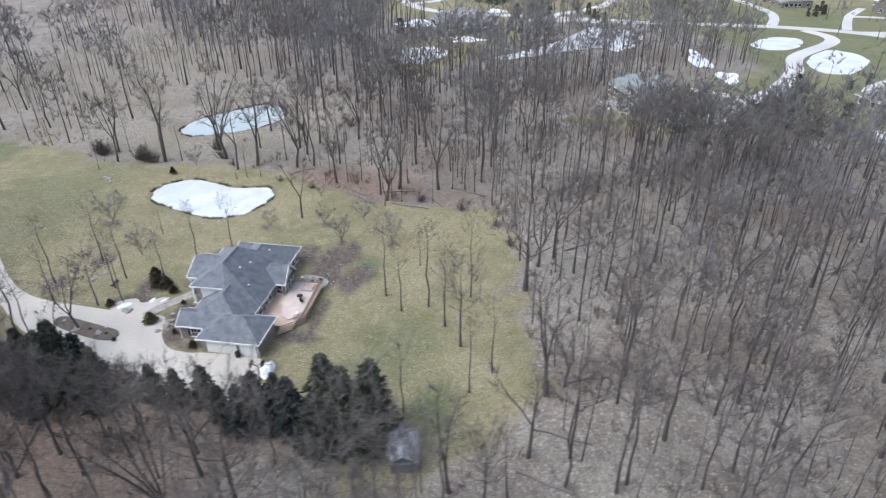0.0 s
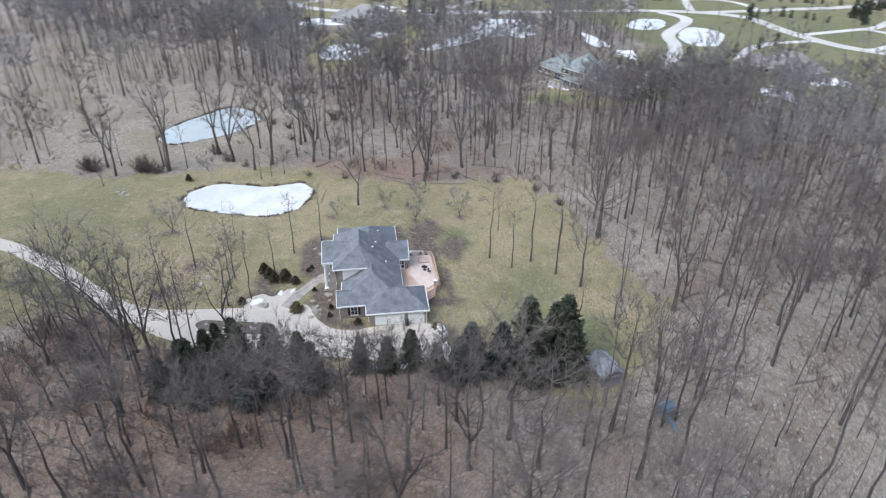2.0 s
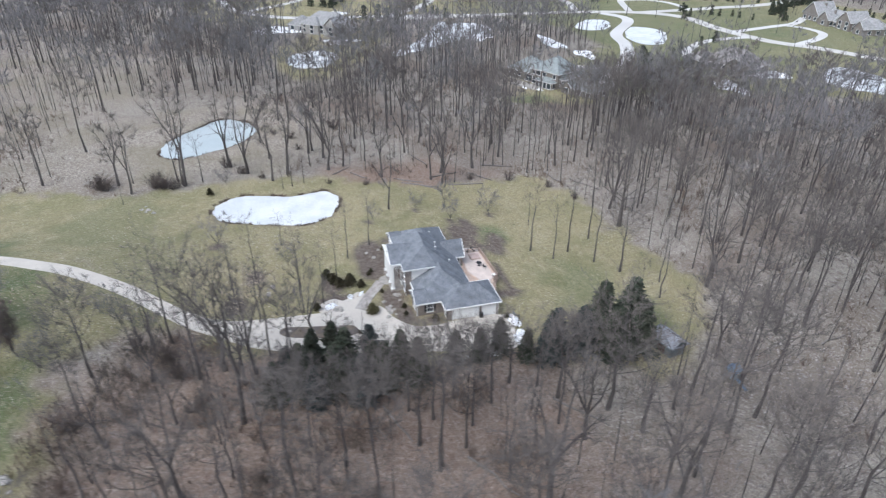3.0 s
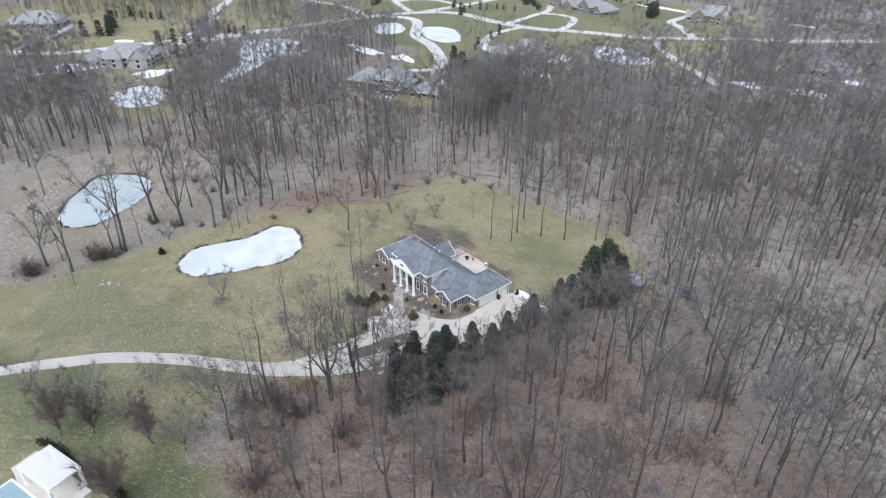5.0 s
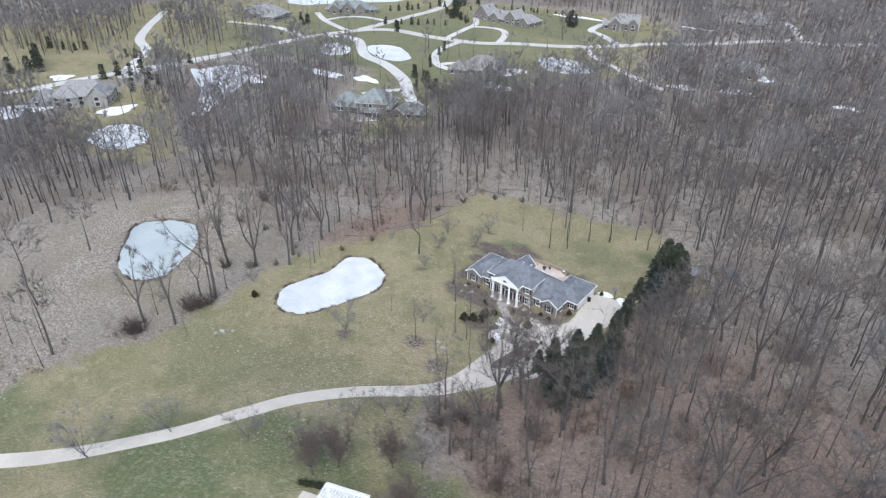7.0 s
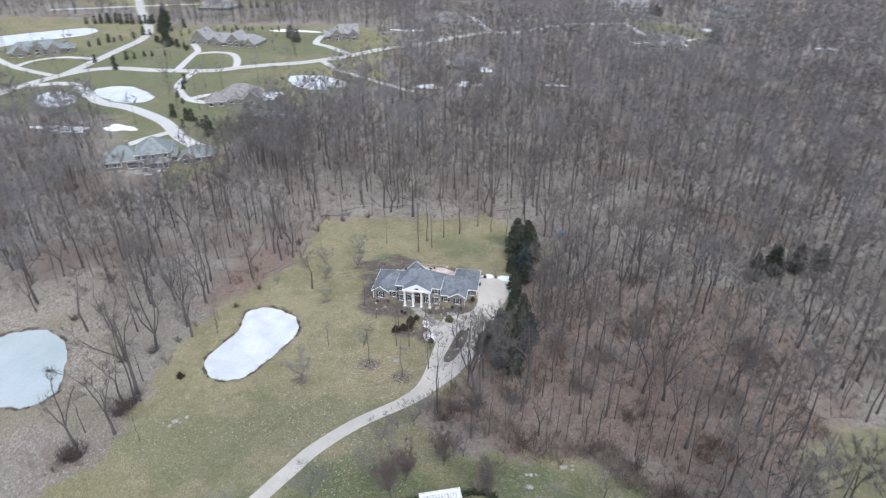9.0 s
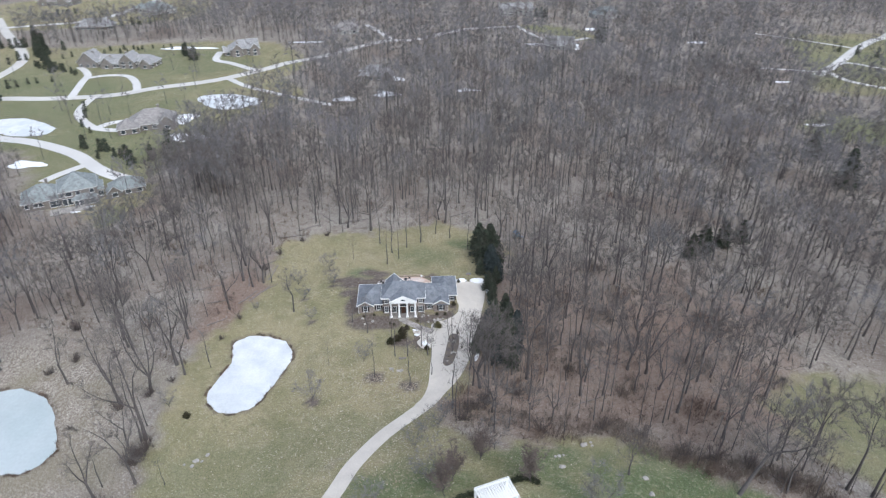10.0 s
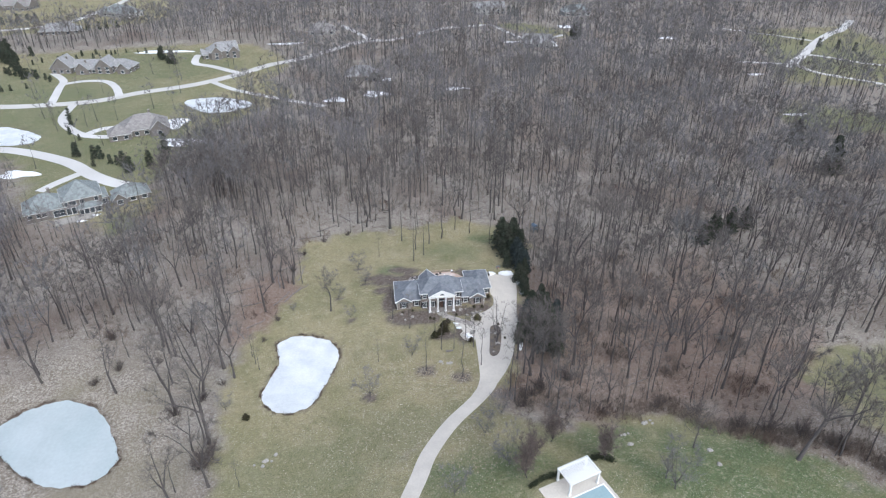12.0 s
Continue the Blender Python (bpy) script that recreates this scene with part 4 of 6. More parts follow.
def deck():
    D = thing("deck", "salmon-stained timber deck behind the house, with rails", "deck")
    z = 0.55
    ring = [(-5.0, 14.7), (-5.0, 19.4), (4.9, 19.9), (7.6, 17.0), (8.0, 12.7), (-0.9, 12.7), (-0.9, 14.7)]
    # boards run along x
    y = 12.72
    polys = []
    while y < 19.9:
        y1 = y + 0.28
        xs0 = -0.9 if y < 14.6 else -5.0
        xs1 = 8.0 - 0.09 * (y - 12.7) if y < 17.0 else 7.6 - (y - 17.0) * 0.93
        if y1 > 19.4:
            xs1 = min(xs1, 5.2)
        polys.append((xs0, xs1, y, y1 - 0.015))
        y = y1
    for a, b, c, d in polys:
        part("plank", box(a, b, c, d, z - 0.04, z), DECKWOOD, D)
    part("skirt", beams([((ring[i][0], ring[i][1], z - 0.55), (ring[(i + 1) % 7][0], ring[(i + 1) % 7][1], z - 0.55)) for i in range(4)], 0.06, 1.0), RAILWOOD, D, "vertical board skirt")
    bm = box(-0.02, 0.02, -0.02, 0.02, 0, 0.85)
    stick = bpy.data.meshes.new("baluster")
    bm.to_mesh(stick)
    bm.free()
    stick.materials.append(RAILWOOD)
    runs = [((-5.0, 14.9), (-5.0, 19.4)), ((-5.0, 19.4), (4.9, 19.8)), ((4.9, 19.8), (5.9, 18.7))]
    for (ax, ay), (bx, by) in runs:
        rail = part("railing", beams([((ax, ay, z + 0.95), (bx, by, z + 0.95)), ((ax, ay, z + 0.12), (bx, by, z + 0.12))], 0.09, 0.06), RAILWOOD, D, "timber deck railing")
        L = math.hypot(bx - ax, by - ay)
        for k in range(int(L / 0.14)):
            t = (k + 0.5) / int(L / 0.14)
            ob = part("baluster", stick, None, rail)
            ob.location = (ax + (bx - ax) * t, ay + (by - ay) * t, z + 0.1)
        for t in np.linspace(0, 1, max(2, int(L / 2) + 1)):
            x, y = ax + (bx - ax) * t, ay + (by - ay) * t
            part("post", box(x - 0.05, x + 0.05, y - 0.05, y + 0.05, z - 1.2, z + 1.05), RAILWOOD, rail)
    # steps down to the garage side
    for k in range(4):
        part("step", beams([((6.2 + 0.34 * k, 18.9 - 0.05 * k, z - 0.18 * (k + 1)), (8.0 + 0.3 * k, 16.9 - 0.05 * k, z - 0.18 * (k + 1)))], 0.3, 0.05), DECKWOOD, D, "timber step")
    # raised platform round a covered tub
    slab = bmesh.new()
    low = [slab.verts.new((x, y, z)) for x, y in ((-4.85, 15.2), (1.7, 14.9), (5.3, 16.4), (6.1, 17.7), (4.6, 19.2), (-4.85, 19.2))]
    up = [slab.verts.new(v.co + Vector((0, 0, 0.18))) for v in low]
    slab.faces.new(up)
    for i in range(6):
        slab.faces.new((low[i], low[(i + 1) % 6], up[(i + 1) % 6], up[i]))
    part("platform", slab, PLATWOOD, D, "raised pale timber platform")
    part("platform_step", box(0.2, 1.8, 14.45, 14.88, z, z + 0.09), DECKWOOD, D)
    return D


deck()


def tub():
    T = thing("hot_tub", "covered square hot tub set in the deck", "hot tub", (-3.2, 17.8, 0.73))
    part("shell", box(-1.1, 1.1, -1.05, 1.05, 0, 0.14, 0.03), mat("tub_shell", (0.33, 0.26, 0.22), 0.6), T)
    part("cover", box(-1.05, 1.05, -1.0, 1.0, 0.14, 0.24, 0.04), mat("tub_cover", (0.44, 0.34, 0.30), 0.6), T, "tan vinyl cover")


def patio_table(x, y, z):
    T = thing("patio_table", "small dark patio table on the deck", "table", (x, y, z))
    part("tabletop", cyl(0, 0, 0.66, 0.70, 0.55, 0.55, 16), BLACK, T)
    part("stem", cyl(0, 0, 0.04, 0.66, 0.05, 0.05, 8), BLACK, T)
    part("foot", cyl(0, 0, 0, 0.04, 0.3, 0.25, 12), BLACK, T)


def grill(x, y, z):
    G = thing("grill", "black kettle grill with a pale lid", "grill", (x, y, z))
    bm = bmesh.new()
    bmesh.ops.create_uvsphere(bm, u_segments=12, v_segments=8, radius=0.32)
    bmesh.ops.translate(bm, vec=(0, 0, 0.82), verts=bm.verts)
    part("bowl", bm, BLACK, G)
    bm = bmesh.new()
    bmesh.ops.create_cone(bm, cap_ends=True, segments=14, radius1=0.36, radius2=0.12, depth=0.28)
    bmesh.ops.translate(bm, vec=(0, 0, 1.04), verts=bm.verts)
    part("lid", bm, TRIM, G, "pale domed lid")
    for a in range(3):
        t = a * 2.1
        part("leg", beams([((0.15 * math.cos(t), 0.15 * math.sin(t), 0.7), (0.35 * math.cos(t), 0.35 * math.sin(t), 0.0))], 0.04, 0.04), BLACK, G)


tub()
patio_table(0.2, 17.6, 0.73)
grill(5.0, 19.0, 0.55)
grill(-6.4, 15.6, land1(-6.4, 15.6))


def patio_chair(x, y, z, turn):
    C = thing("patio_chair", "dark metal patio chair", "chair", (x, y, z), turn, "chairs behind the house")
    part("seat", box(-0.25, 0.25, -0.25, 0.25, 0.40, 0.45, 0.01), BLACK, C)
    part("backrest", box(-0.25, 0.25, 0.22, 0.27, 0.45, 0.95, 0.01), BLACK, C)
    for a in (-0.22, 0.22):
        for b in (-0.22, 0.22):
            part("leg", box(a - 0.02, a + 0.02, b - 0.02, b + 0.02, 0, 0.4), BLACK, C)
    return C


for x, y, t in ((-6.6, 17.4, 30), (-7.4, 18.6, 200), (-5.8, 18.7, 120), (1.4, 18.4, 150)):
    patio_chair(x, y, land1(x, y) if x < -5 else 0.73, t)
PATIO = smooth_line([(-8.5, 15.2), (-5.1, 15.2), (-5.1, 19.6), (-8.2, 19.6)], True, 4)
sheet("patio", PATIO, 0.06, PAVER, None, 0.1, "paved patio beside the deck", "patio")


def wheelie_bin(x, y):
    B = thing("wheelie_bin", "black wheeled bin against the garage", "bin", (x, y, land1(x, y) + 0.06))
    part("body", box(-0.28, 0.28, -0.28, 0.28, 0.05, 0.95, 0.03), BLACK, B)
    part("lid", box(-0.31, 0.31, -0.31, 0.31, 0.95, 1.02, 0.02), BLACK, B)


wheelie_bin(15.3, 13.1)


def hoop():
    B = thing("basketball_hoop", "basketball hoop on a dark pole behind the court", "basketball hoop", (19.4, 18.4, land1(19.4, 18.4)))
    part("pole", cyl(0, 0, 0, 2.9, 0.09, 0.08, 10), BLACK, B)
    part("arm", beams([((0, 0, 2.7), (0, -0.9, 3.2))], 0.1, 0.1), BLACK, B)
    part("backboard", box(-0.7, 0.7, -0.95, -0.91, 2.8, 3.65), mat("backboard", (0.20, 0.21, 0.21), 0.25), B, "clear-grey backboard with dark rim")
    bm = bmesh.new()
    for k in range(16):
        t, u = 2 * math.pi * k / 16, 2 * math.pi * (k + 1) / 16
        add_beam(bm, (0.23 * math.cos(t), -1.2 + 0.23 * math.sin(t), 3.05), (0.23 * math.cos(u), -1.2 + 0.23 * math.sin(u), 3.05), 0.025, 0.025)
    part("rim", bm, mat("rim_orange", (0.5, 0.14, 0.04), 0.5), B)


hoop()


def shed():
    x, y = 28.8, 41.7
    S = thing("shed", "small weathered shed with a grey shingle roof at the lawn's edge", "shed", (x, y, land1(x, y)), 12)
    part("wall", box(-2.2, 2.2, -1.6, 1.6, -0.3, 2.1), SHEDWOOD, S)
    roof_part(S, -2.6, 2.6, -2.0, 2.0, 2.1, 0.55, "x", (0, 0), SHEDROOF, SHEDWOOD)
    for sx in (-1, 1):
        gable_wall(S, [(sx * 2.2, -1.6, 2.0), (sx * 2.2, 1.6, 2.0), (sx * 2.2, 0, 2.95)], (-0.1 * sx, 0), SHEDWOOD)
    d = part("door", box(-0.8, 0.8, -1.66, -1.6, 0, 1.9), DOORWOOD, S)
    part("door_handle", box(0.5, 0.56, -1.72, -1.66, 0.9, 1.05), METAL, d)


shed()


def playset():
    x, y = 38.5, 46.8
    T = thing("play_tower", "small playset with a blue canvas roof in the trees", "playset", (x, y, land1(x, y)), 20)
    for a in (-0.8, 0.8):
        for b in (-0.8, 0.8):
            part("post", box(a - 0.07, a + 0.07, b - 0.07, b + 0.07, 0, 2.6), SHEDWOOD, T)
    part("platform", box(-0.9, 0.9, -0.9, 0.9, 1.15, 1.25), SHEDWOOD, T)
    bm = bmesh.new()
    v = [bm.verts.new(p) for p in ((-1, -1, 2.5), (1, -1, 2.5), (1, 1, 2.5), (-1, 1, 2.5), (0, -1, 3.3), (0, 1, 3.3))]
    for f in ((0, 3, 5, 4), (1, 4, 5, 2), (0, 4, 1), (3, 2, 5)):
        bm.faces.new([v[i] for i in f])
    part("canopy", bm, BLUE, T, "blue canvas roof")
    bm = beams([((0.9, 0, 1.2), (2.9, 0, 0.15))], 0.6, 0.06)
    part("slide", bm, BLUE, T, "blue slide")


playset()


POOLZ = 8.95


def pergola():
    z = POOLZ + 0.12
    G = thing("pergola", "white pergola with lattice roof beside the pool", "pergola", (17.5, -68.8, z), 19)
    w, d, h = 3.5, 2.2, 2.7
    for a in (-1, 1):
        for b in (-1, 1):
            p = part("post", box(a * (w - 0.3) - 0.17, a * (w - 0.3) + 0.17, b * (d - 0.3) - 0.17, b * (d - 0.3) + 0.17, 0, h), TRIM, G, "square white post")
            part("post_base", box(a * (w - 0.3) - 0.24, a * (w - 0.3) + 0.24, b * (d - 0.3) - 0.24, b * (d - 0.3) + 0.24, 0, 0.3), TRIM, p)
    for b in (-1, 1):
        part("beam", box(-w, w, b * (d - 0.3) - 0.1, b * (d - 0.3) + 0.1, h, h + 0.28), TRIM, G)
    for k in range(15):
        x = -w + 0.15 + (2 * w - 0.3) * k / 14
        part("rafter", box(x - 0.05, x + 0.05, -d, d, h + 0.28, h + 0.48), TRIM, G)
    for k in range(20):
        y = -d + 0.1 + (2 * d - 0.2) * k / 19
        part("slat", box(-w, w, y - 0.05, y + 0.05, h + 0.48, h + 0.54), TRIM, G)



def pool():
    Pd = thing("pool", "rectangular pool with green-blue cover and pale paving", "pool", (18.6, -73.1, POOLZ), 19)
    part("paving", box(-7.2, 5.2, -14, 6.2, -3.0, 0.12), CONCRETE, Pd, "pale pool paving")
    part("coping", box(-5.4, 4.6, -13, 1.9, 0.12, 0.17), TRIM, Pd)
    part("water", box(-5.1, 4.3, -12.7, 1.6, 0.15, 0.19), POOLWATER, Pd, "still green-blue water")


pool()
pergola()


FARTRIM = mat("far_trim", (0.55, 0.54, 0.52), 0.7, var=0.1)


def far_house(x, y, turn, blocks, roofmat, wallmat, label, porch=False, chim=1, wins=True):
    """A house from blocks (x0, x1, y0, y1, height, ridge axis, ends)."""
    Hs = thing("house", label, "house", (x, y, land1(x, y)), turn, "neighbouring houses")
    for n_, (x0, x1, y0, y1, h, axis, ends) in enumerate(blocks):
        part("wall", box(x0, x1, y0, y1, -0.5, h), wallmat, Hs)
        rise = 0.95 if axis == "y" and ends[0] == 0 else 0.72
        roof_part(Hs, x0 - 0.5, x1 + 0.5, y0 - 0.5, y1 + 0.5, h, rise, axis, ends, roofmat, FARTRIM)
        w = (y1 - y0) / 2 if axis == "x" else (x1 - x0) / 2
        for k in (0, 1):
            if ends[k] == 0:
                if axis == "y":
                    yy = (y0, y1)[k]
                    gable_wall(Hs, [(x0, yy, h), (x1, yy, h), ((x0 + x1) / 2, yy, h + rise * w)], (0, 0.2 if k == 0 else -0.2), wallmat)
                else:
                    xx = (x0, x1)[k]
                    gable_wall(Hs, [(xx, y0, h), (xx, y1, h), (xx, (y0 + y1) / 2, h + rise * w)], (0.2 if k == 0 else -0.2, 0), wallmat)
        if wins:
            for z in ([1.5] if h < 4.4 else [1.3, 3.6]):
                for face, a0, a1, c in (("-y", x0, x1, y0), ("+x", y0, y1, x1)):
                    m = max(1, int((a1 - a0) / 4.2))
                    for k in range(m):
                        u = a0 + (a1 - a0) * (k + 0.5) / m
                        pnt = (u, c, z) if face == "-y" else (c, u, z)
                        window_part(Hs, pnt, face, 1.9, 1.7, False, False)
    for k in range(chim):
        b = blocks[k % len(blocks)]
        cx, cy = b[0] * 0.35 + b[1] * 0.65, (b[2] + b[3]) / 2 + 0.8
        ch = part("chimney", box(cx - 0.5, cx + 0.5, cy - 0.4, cy + 0.4, b[4], b[4] + 0.75 * (b[3] - b[2]) / 2 + 1.4), wallmat, Hs)
        part("chimney_cap", box(cx - 0.6, cx + 0.6, cy - 0.5, cy + 0.5, b[4] + 0.75 * (b[3] - b[2]) / 2 + 1.4, b[4] + 0.75 * (b[3] - b[2]) / 2 + 1.55), STONE, ch)
    return Hs


def green_house():
    """Neighbouring house: a tall hipped middle, a long low wing, a bay and a separate garage."""
    G = far_house(-135, 90, 26, [(-16, -1, -4.3, 8, 3.7, "x", (1, 1)), (-3, 10.5, -4.6, 9, 5.9, "x", (1, 1)), (6, 12.5, -3.4, 6, 4.0, "x", (0, 1)), (5, 11, 7, 13.5, 3.2, "y", (1, 1))],
                  FARROOF_GREEN, FARWALL, "large two-storey house with a grey-green hip roof", chim=1, wins=False)
    # glazed ground-floor bay under a lean-to roof
    part("bay", box(1.4, 9.6, -7.2, -4.6, -0.5, 2.7), FARWALL, G, "projecting glazed bay")
    roof_part(G, 0.9, 10.1, -7.7, -1.6, 2.7, 0.42, "x", (1, 1), FARROOF_GREEN, FARTRIM)
    part("basement", box(-16.2, -9.4, -4.8, -2, -2.4, 0), STONE, G, "exposed stone basement wall")
    for u, w in ((-14.6, 1.3), (-11.6, 1.5), (-9.9, 1.5)):
        window_part(G, (u, -4.3, 2.3), "-y", w, 1.5, False, False)
    window_part(G, (-4.7, -4.3, 1.6), "-y", 4.2, 2.5, False, True)
    for u in (-1.6, 0.2):
        window_part(G, (u, -4.6, 1.5), "-y", 1.5, 2.6, False, False)
    for u, w in ((2.5, 1.5), (4.2, 1.5), (6.2, 1.5), (8.2, 1.9)):
        window_part(G, (u, -7.2, 1.4), "-y", w, 2.2, False, False)
    window_part(G, (9.6, -5.9, 1.4), "+x", 1.4, 2.0, False, False)
    for u, w in ((-1.9, 1.2), (0.4, 2.2), (3.6, 1.5), (8.6, 1.3)):
        window_part(G, (u, -4.6, 4.6), "-y", w, 1.6, False, False)
    for u in (11.0, 12.0):
        window_part(G, (u, -3.4, 2.2), "-y", 0.9, 1.9, False, False)
    far_house(-115.5, 98.5, 26, [(-6.5, 6.5, -4.2, 5, 2.5, "x", (1, 1)), (-7.5, -2.5, -5.4, 0, 2.3, "y", (0, 1))], FARROOF_GREEN, FARWALL, "low garage with a grey-green hip roof", chim=0)
    # flagged terrace behind the house
    T = thing("terrace", "worn tan flagstone terrace behind a house", "terrace", (-131.2, 81.6, land1(-131.2, 81.6)), 26)
    part("paving", box(-7, 6.5, -3.2, 2.6, -1.0, 0.22), STONE, T)
    part("low_wall", box(-7, -1, -3.6, -3.2, -1.0, 0.55), STONE, T, "low curved stone wall")


far_house(-195, 292, -5, [(-26, -13, -3, 9, 3.6, "y", (0, 0)), (-13, 12, 1, 11, 3.3, "x", (0, 0)), (-9, -1, -6, 3, 3.4, "y", (0, 1)), (3, 13, -4, 8, 4.4, "y", (0, 0)), (13, 25, 1, 11, 3.4, "x", (0, 1)), (17, 24, -5, 3, 3.2, "y", (0, 1)), (-1, 3, -3, 2, 3.0, "x", (0, 0))], FARROOF, FARWALL, "sprawling gabled stone mansion with a grey roof", chim=3)
far_house(-119, 326, 20, [(-10, 10, -6, 7, 5.0, "x", (1, 0)), (-9, -2, -9, 0, 5.0, "y", (0, 1)), (3, 10, -9, 3, 4.6, "y", (0, 1)), (-14, -9, -4, 5, 3.0, "x", (0, 1))], FARROOF, FARWALL, "tall gabled stone house with a pale grey roof", chim=2)
far_house(-130, 176, 20, [(-12, 10, -7, 8, 3.2, "x", (1, 1)), (-18, -8, -10, 0, 3.0, "y", (1, 1)), (1, 9, -10, 1, 3.4, "y", (0, 1))], FARROOF_BROWN, FARWALL, "broad hipped house with a brown-grey roof", chim=1)
green_house()
far_house(-235.5, 490.7, -25, [(-18, 14, -7, 8, 3.8, "x", (1, 1)), (2, 14, -12, 0, 4.2, "y", (1, 1)), (-26, -16, -5, 6, 3.2, "x", (1, 1))], FARROOF_GREEN, FARWALL_PALE, "distant pale house with a green-grey hip roof")
far_house(-263.4, 420.6, 10, [(-16, 14, -7, 7, 3.0, "x", (1, 1)), (2, 10, -9, 0, 3.0, "y", (1, 1))], FARROOF, FARWALL, "low distant house with a grey hip roof")
far_house(-348.9, 540.2, -8, [(-20, 16, -8, 8, 4.0, "x", (0, 0)), (4, 14, -12, 0, 4.0, "y", (0, 1)), (-16, -8, -11, 0, 4.0, "y", (0, 1))], FARROOF_BROWN, FARWALL, "distant gabled house with a brown roof", chim=2)
far_house(-309.8, 249.5, 35, [(-17, 16, -6, 7, 3.6, "x", (1, 1)), (-14, -6, -9, 0, 3.8, "y", (0, 1)), (6, 14, -9, 0, 3.8, "y", (0, 1)), (-4, 4, -8, 0, 4.6, "y", (0, 1)), (14, 22, -4, 5, 3.0, "x", (1, 1))], FARROOF_GREEN, FARWALL, "wide two-storey house with a grey-green roof", chim=2)
far_house(-340.7, 195.9, 12, [(-15, 15, -8, 7, 4.2, "x", (1, 1)), (3, 15, -11, 0, 3.4, "y", (1, 1)), (-13, -6, -11, 0, 4.2, "y", (0, 1))], FARROOF, FARWALL, "hipped two-storey house with a grey roof", chim=1)
far_house(-52, 395.9, 0, [(-10, 10, -8, 8, 3.2, "x", (1, 1)), (-4, 4, -11, 0, 3.2, "y", (1, 1))], FARROOF_BROWN, FARWALL_PALE, "hipped house with a pale brown roof among trees", chim=1)
far_house(98.5, 463.9, 0, [(-16, 14, -6, 7, 5.4, "x", (0, 0)), (-10, -2, -9, 0, 5.4, "y", (0, 1)), (4, 11, -8, 0, 5.4, "y", (0, 1))], FARROOF, FARWALL_PALE, "pale two-storey house on a clearing", chim=1)
far_house(112.9, 331.9, -12, [(-12, 9, -7, 7, 3.2, "x", (0, 0)), (2, 10, -10, 2, 3.2, "y", (0, 1))], FARROOF, FARWALL_PALE, "low house with a blue-grey gabled roof among trees", chim=0)
far_house(-19, 256.7, 0, [(-12, 8, -6, 7, 3.4, "x", (1, 1)), (2, 9, -9, 1, 3.4, "y", (0, 1))], FARROOF, FARWALL, "grey-roofed house half hidden by bare trees", chim=1)
far_house(-243.8, 16.5, 50, [(-13, 12, -7, 7, 4.6, "x", (1, 1)), (3, 11, -10, 0, 4.6, "y", (0, 1)), (-22, -11, -6, 5, 3.0, "x", (1, 1)), (-9, -1, -9, 0, 4.6, "y", (1, 1))], FARROOF, FARWALL_PALE, "two-storey house with a grey hip roof by a pond", chim=1)
far_house(-367.5, 2, 60, [(-15, 13, -8, 7, 3.4, "x", (1, 1)), (0, 10, -11, 0, 3.4, "y", (1, 1)), (-20, -12, -5, 5, 3.0, "x", (1, 1))], FARROOF, FARWALL, "wide low house with a pale grey roof", chim=1)
far_house(176.9, 447.4, 5, [(-13, 12, -7, 7, 3.8, "x", (1, 1)), (-4, 4, -9, 0, 3.8, "y", (0, 1))], FARROOF_GREEN, FARWALL_PALE, "distant hip-roofed house in the woods", chim=1)
far_house(308.8, 189.7, -30, [(-10, 10, -6, 6, 3.4, "x", (1, 1)), (-3, 4, -8, 0, 3.4, "y", (0, 1))], FARROOF, FARWALL_PALE, "grey-roofed house behind a screen of trees", chim=0)
far_house(355.2, 236.1, -30, [(-10, 10, -6, 6, 3.4, "x", (0, 0)), (-4, 4, -8, 0, 3.4, "y", (0, 1))], FARROOF, FARWALL, "grey-roofed house beside the eastern street", chim=0)

# ---------------------------------------------------------------- trees


def tube(pts, radii, sides):
    pts = np.asarray(pts, float)
    n = len(pts)
    d = np.gradient(pts, axis=0)
    d /= np.linalg.norm(d, axis=1)[:, None] + 1e-9
    ref = np.where(np.abs(d[:, 2:3]) > 0.8, np.array([[1.0, 0, 0]]), np.array([[0, 0, 1.0]]))
    a = np.cross(d, ref)
    a /= np.linalg.norm(a, axis=1)[:, None] + 1e-9
    b = np.cross(d, a)
    t = np.arange(sides) * 2 * math.pi / sides
    v = (pts[:, None] + (a[:, None] * np.cos(t)[None, :, None] + b[:, None] * np.sin(t)[None, :, None]) * np.asarray(radii)[:, None, None]).reshape(-1, 3)
    f = []
    for i in range(n - 1):
        for k in range(sides):
            p, q = i * sides + k, i * sides + (k + 1) % sides
            f += [(p, q, q + sides), (p, q + sides, p + sides)]
    return v, np.array(f)


def join(parts_):
    vs, fs, o = [], [], 0
    for v, f in parts_:
        vs.append(v)
        fs.append(f + o)
        o += len(v)
    return np.concatenate(vs), np.concatenate(fs)


def twig_tris(rs, base, along, n_len, width):
    """Single tapering slivers from base points."""
    n = len(base)
    d = along * 0.75 + rs.randn(n, 3) * 0.46 + np.array([0, 0, 0.45])
    d /= np.linalg.norm(d, axis=1)[:, None]
    L = n_len * (0.5 + rs.rand(n)) 
    s = np.cross(d, rs.randn(n, 3))
    s /= np.linalg.norm(s, axis=1)[:, None] + 1e-9
    w = width * (0.7 + 0.6 * rs.rand(n))
    v = np.stack([base - s * w[:, None] / 2, base + s * w[:, None] / 2, base + d * L[:, None]], 1).reshape(-1, 3)
    return v, np.arange(3 * n).reshape(-1, 3)


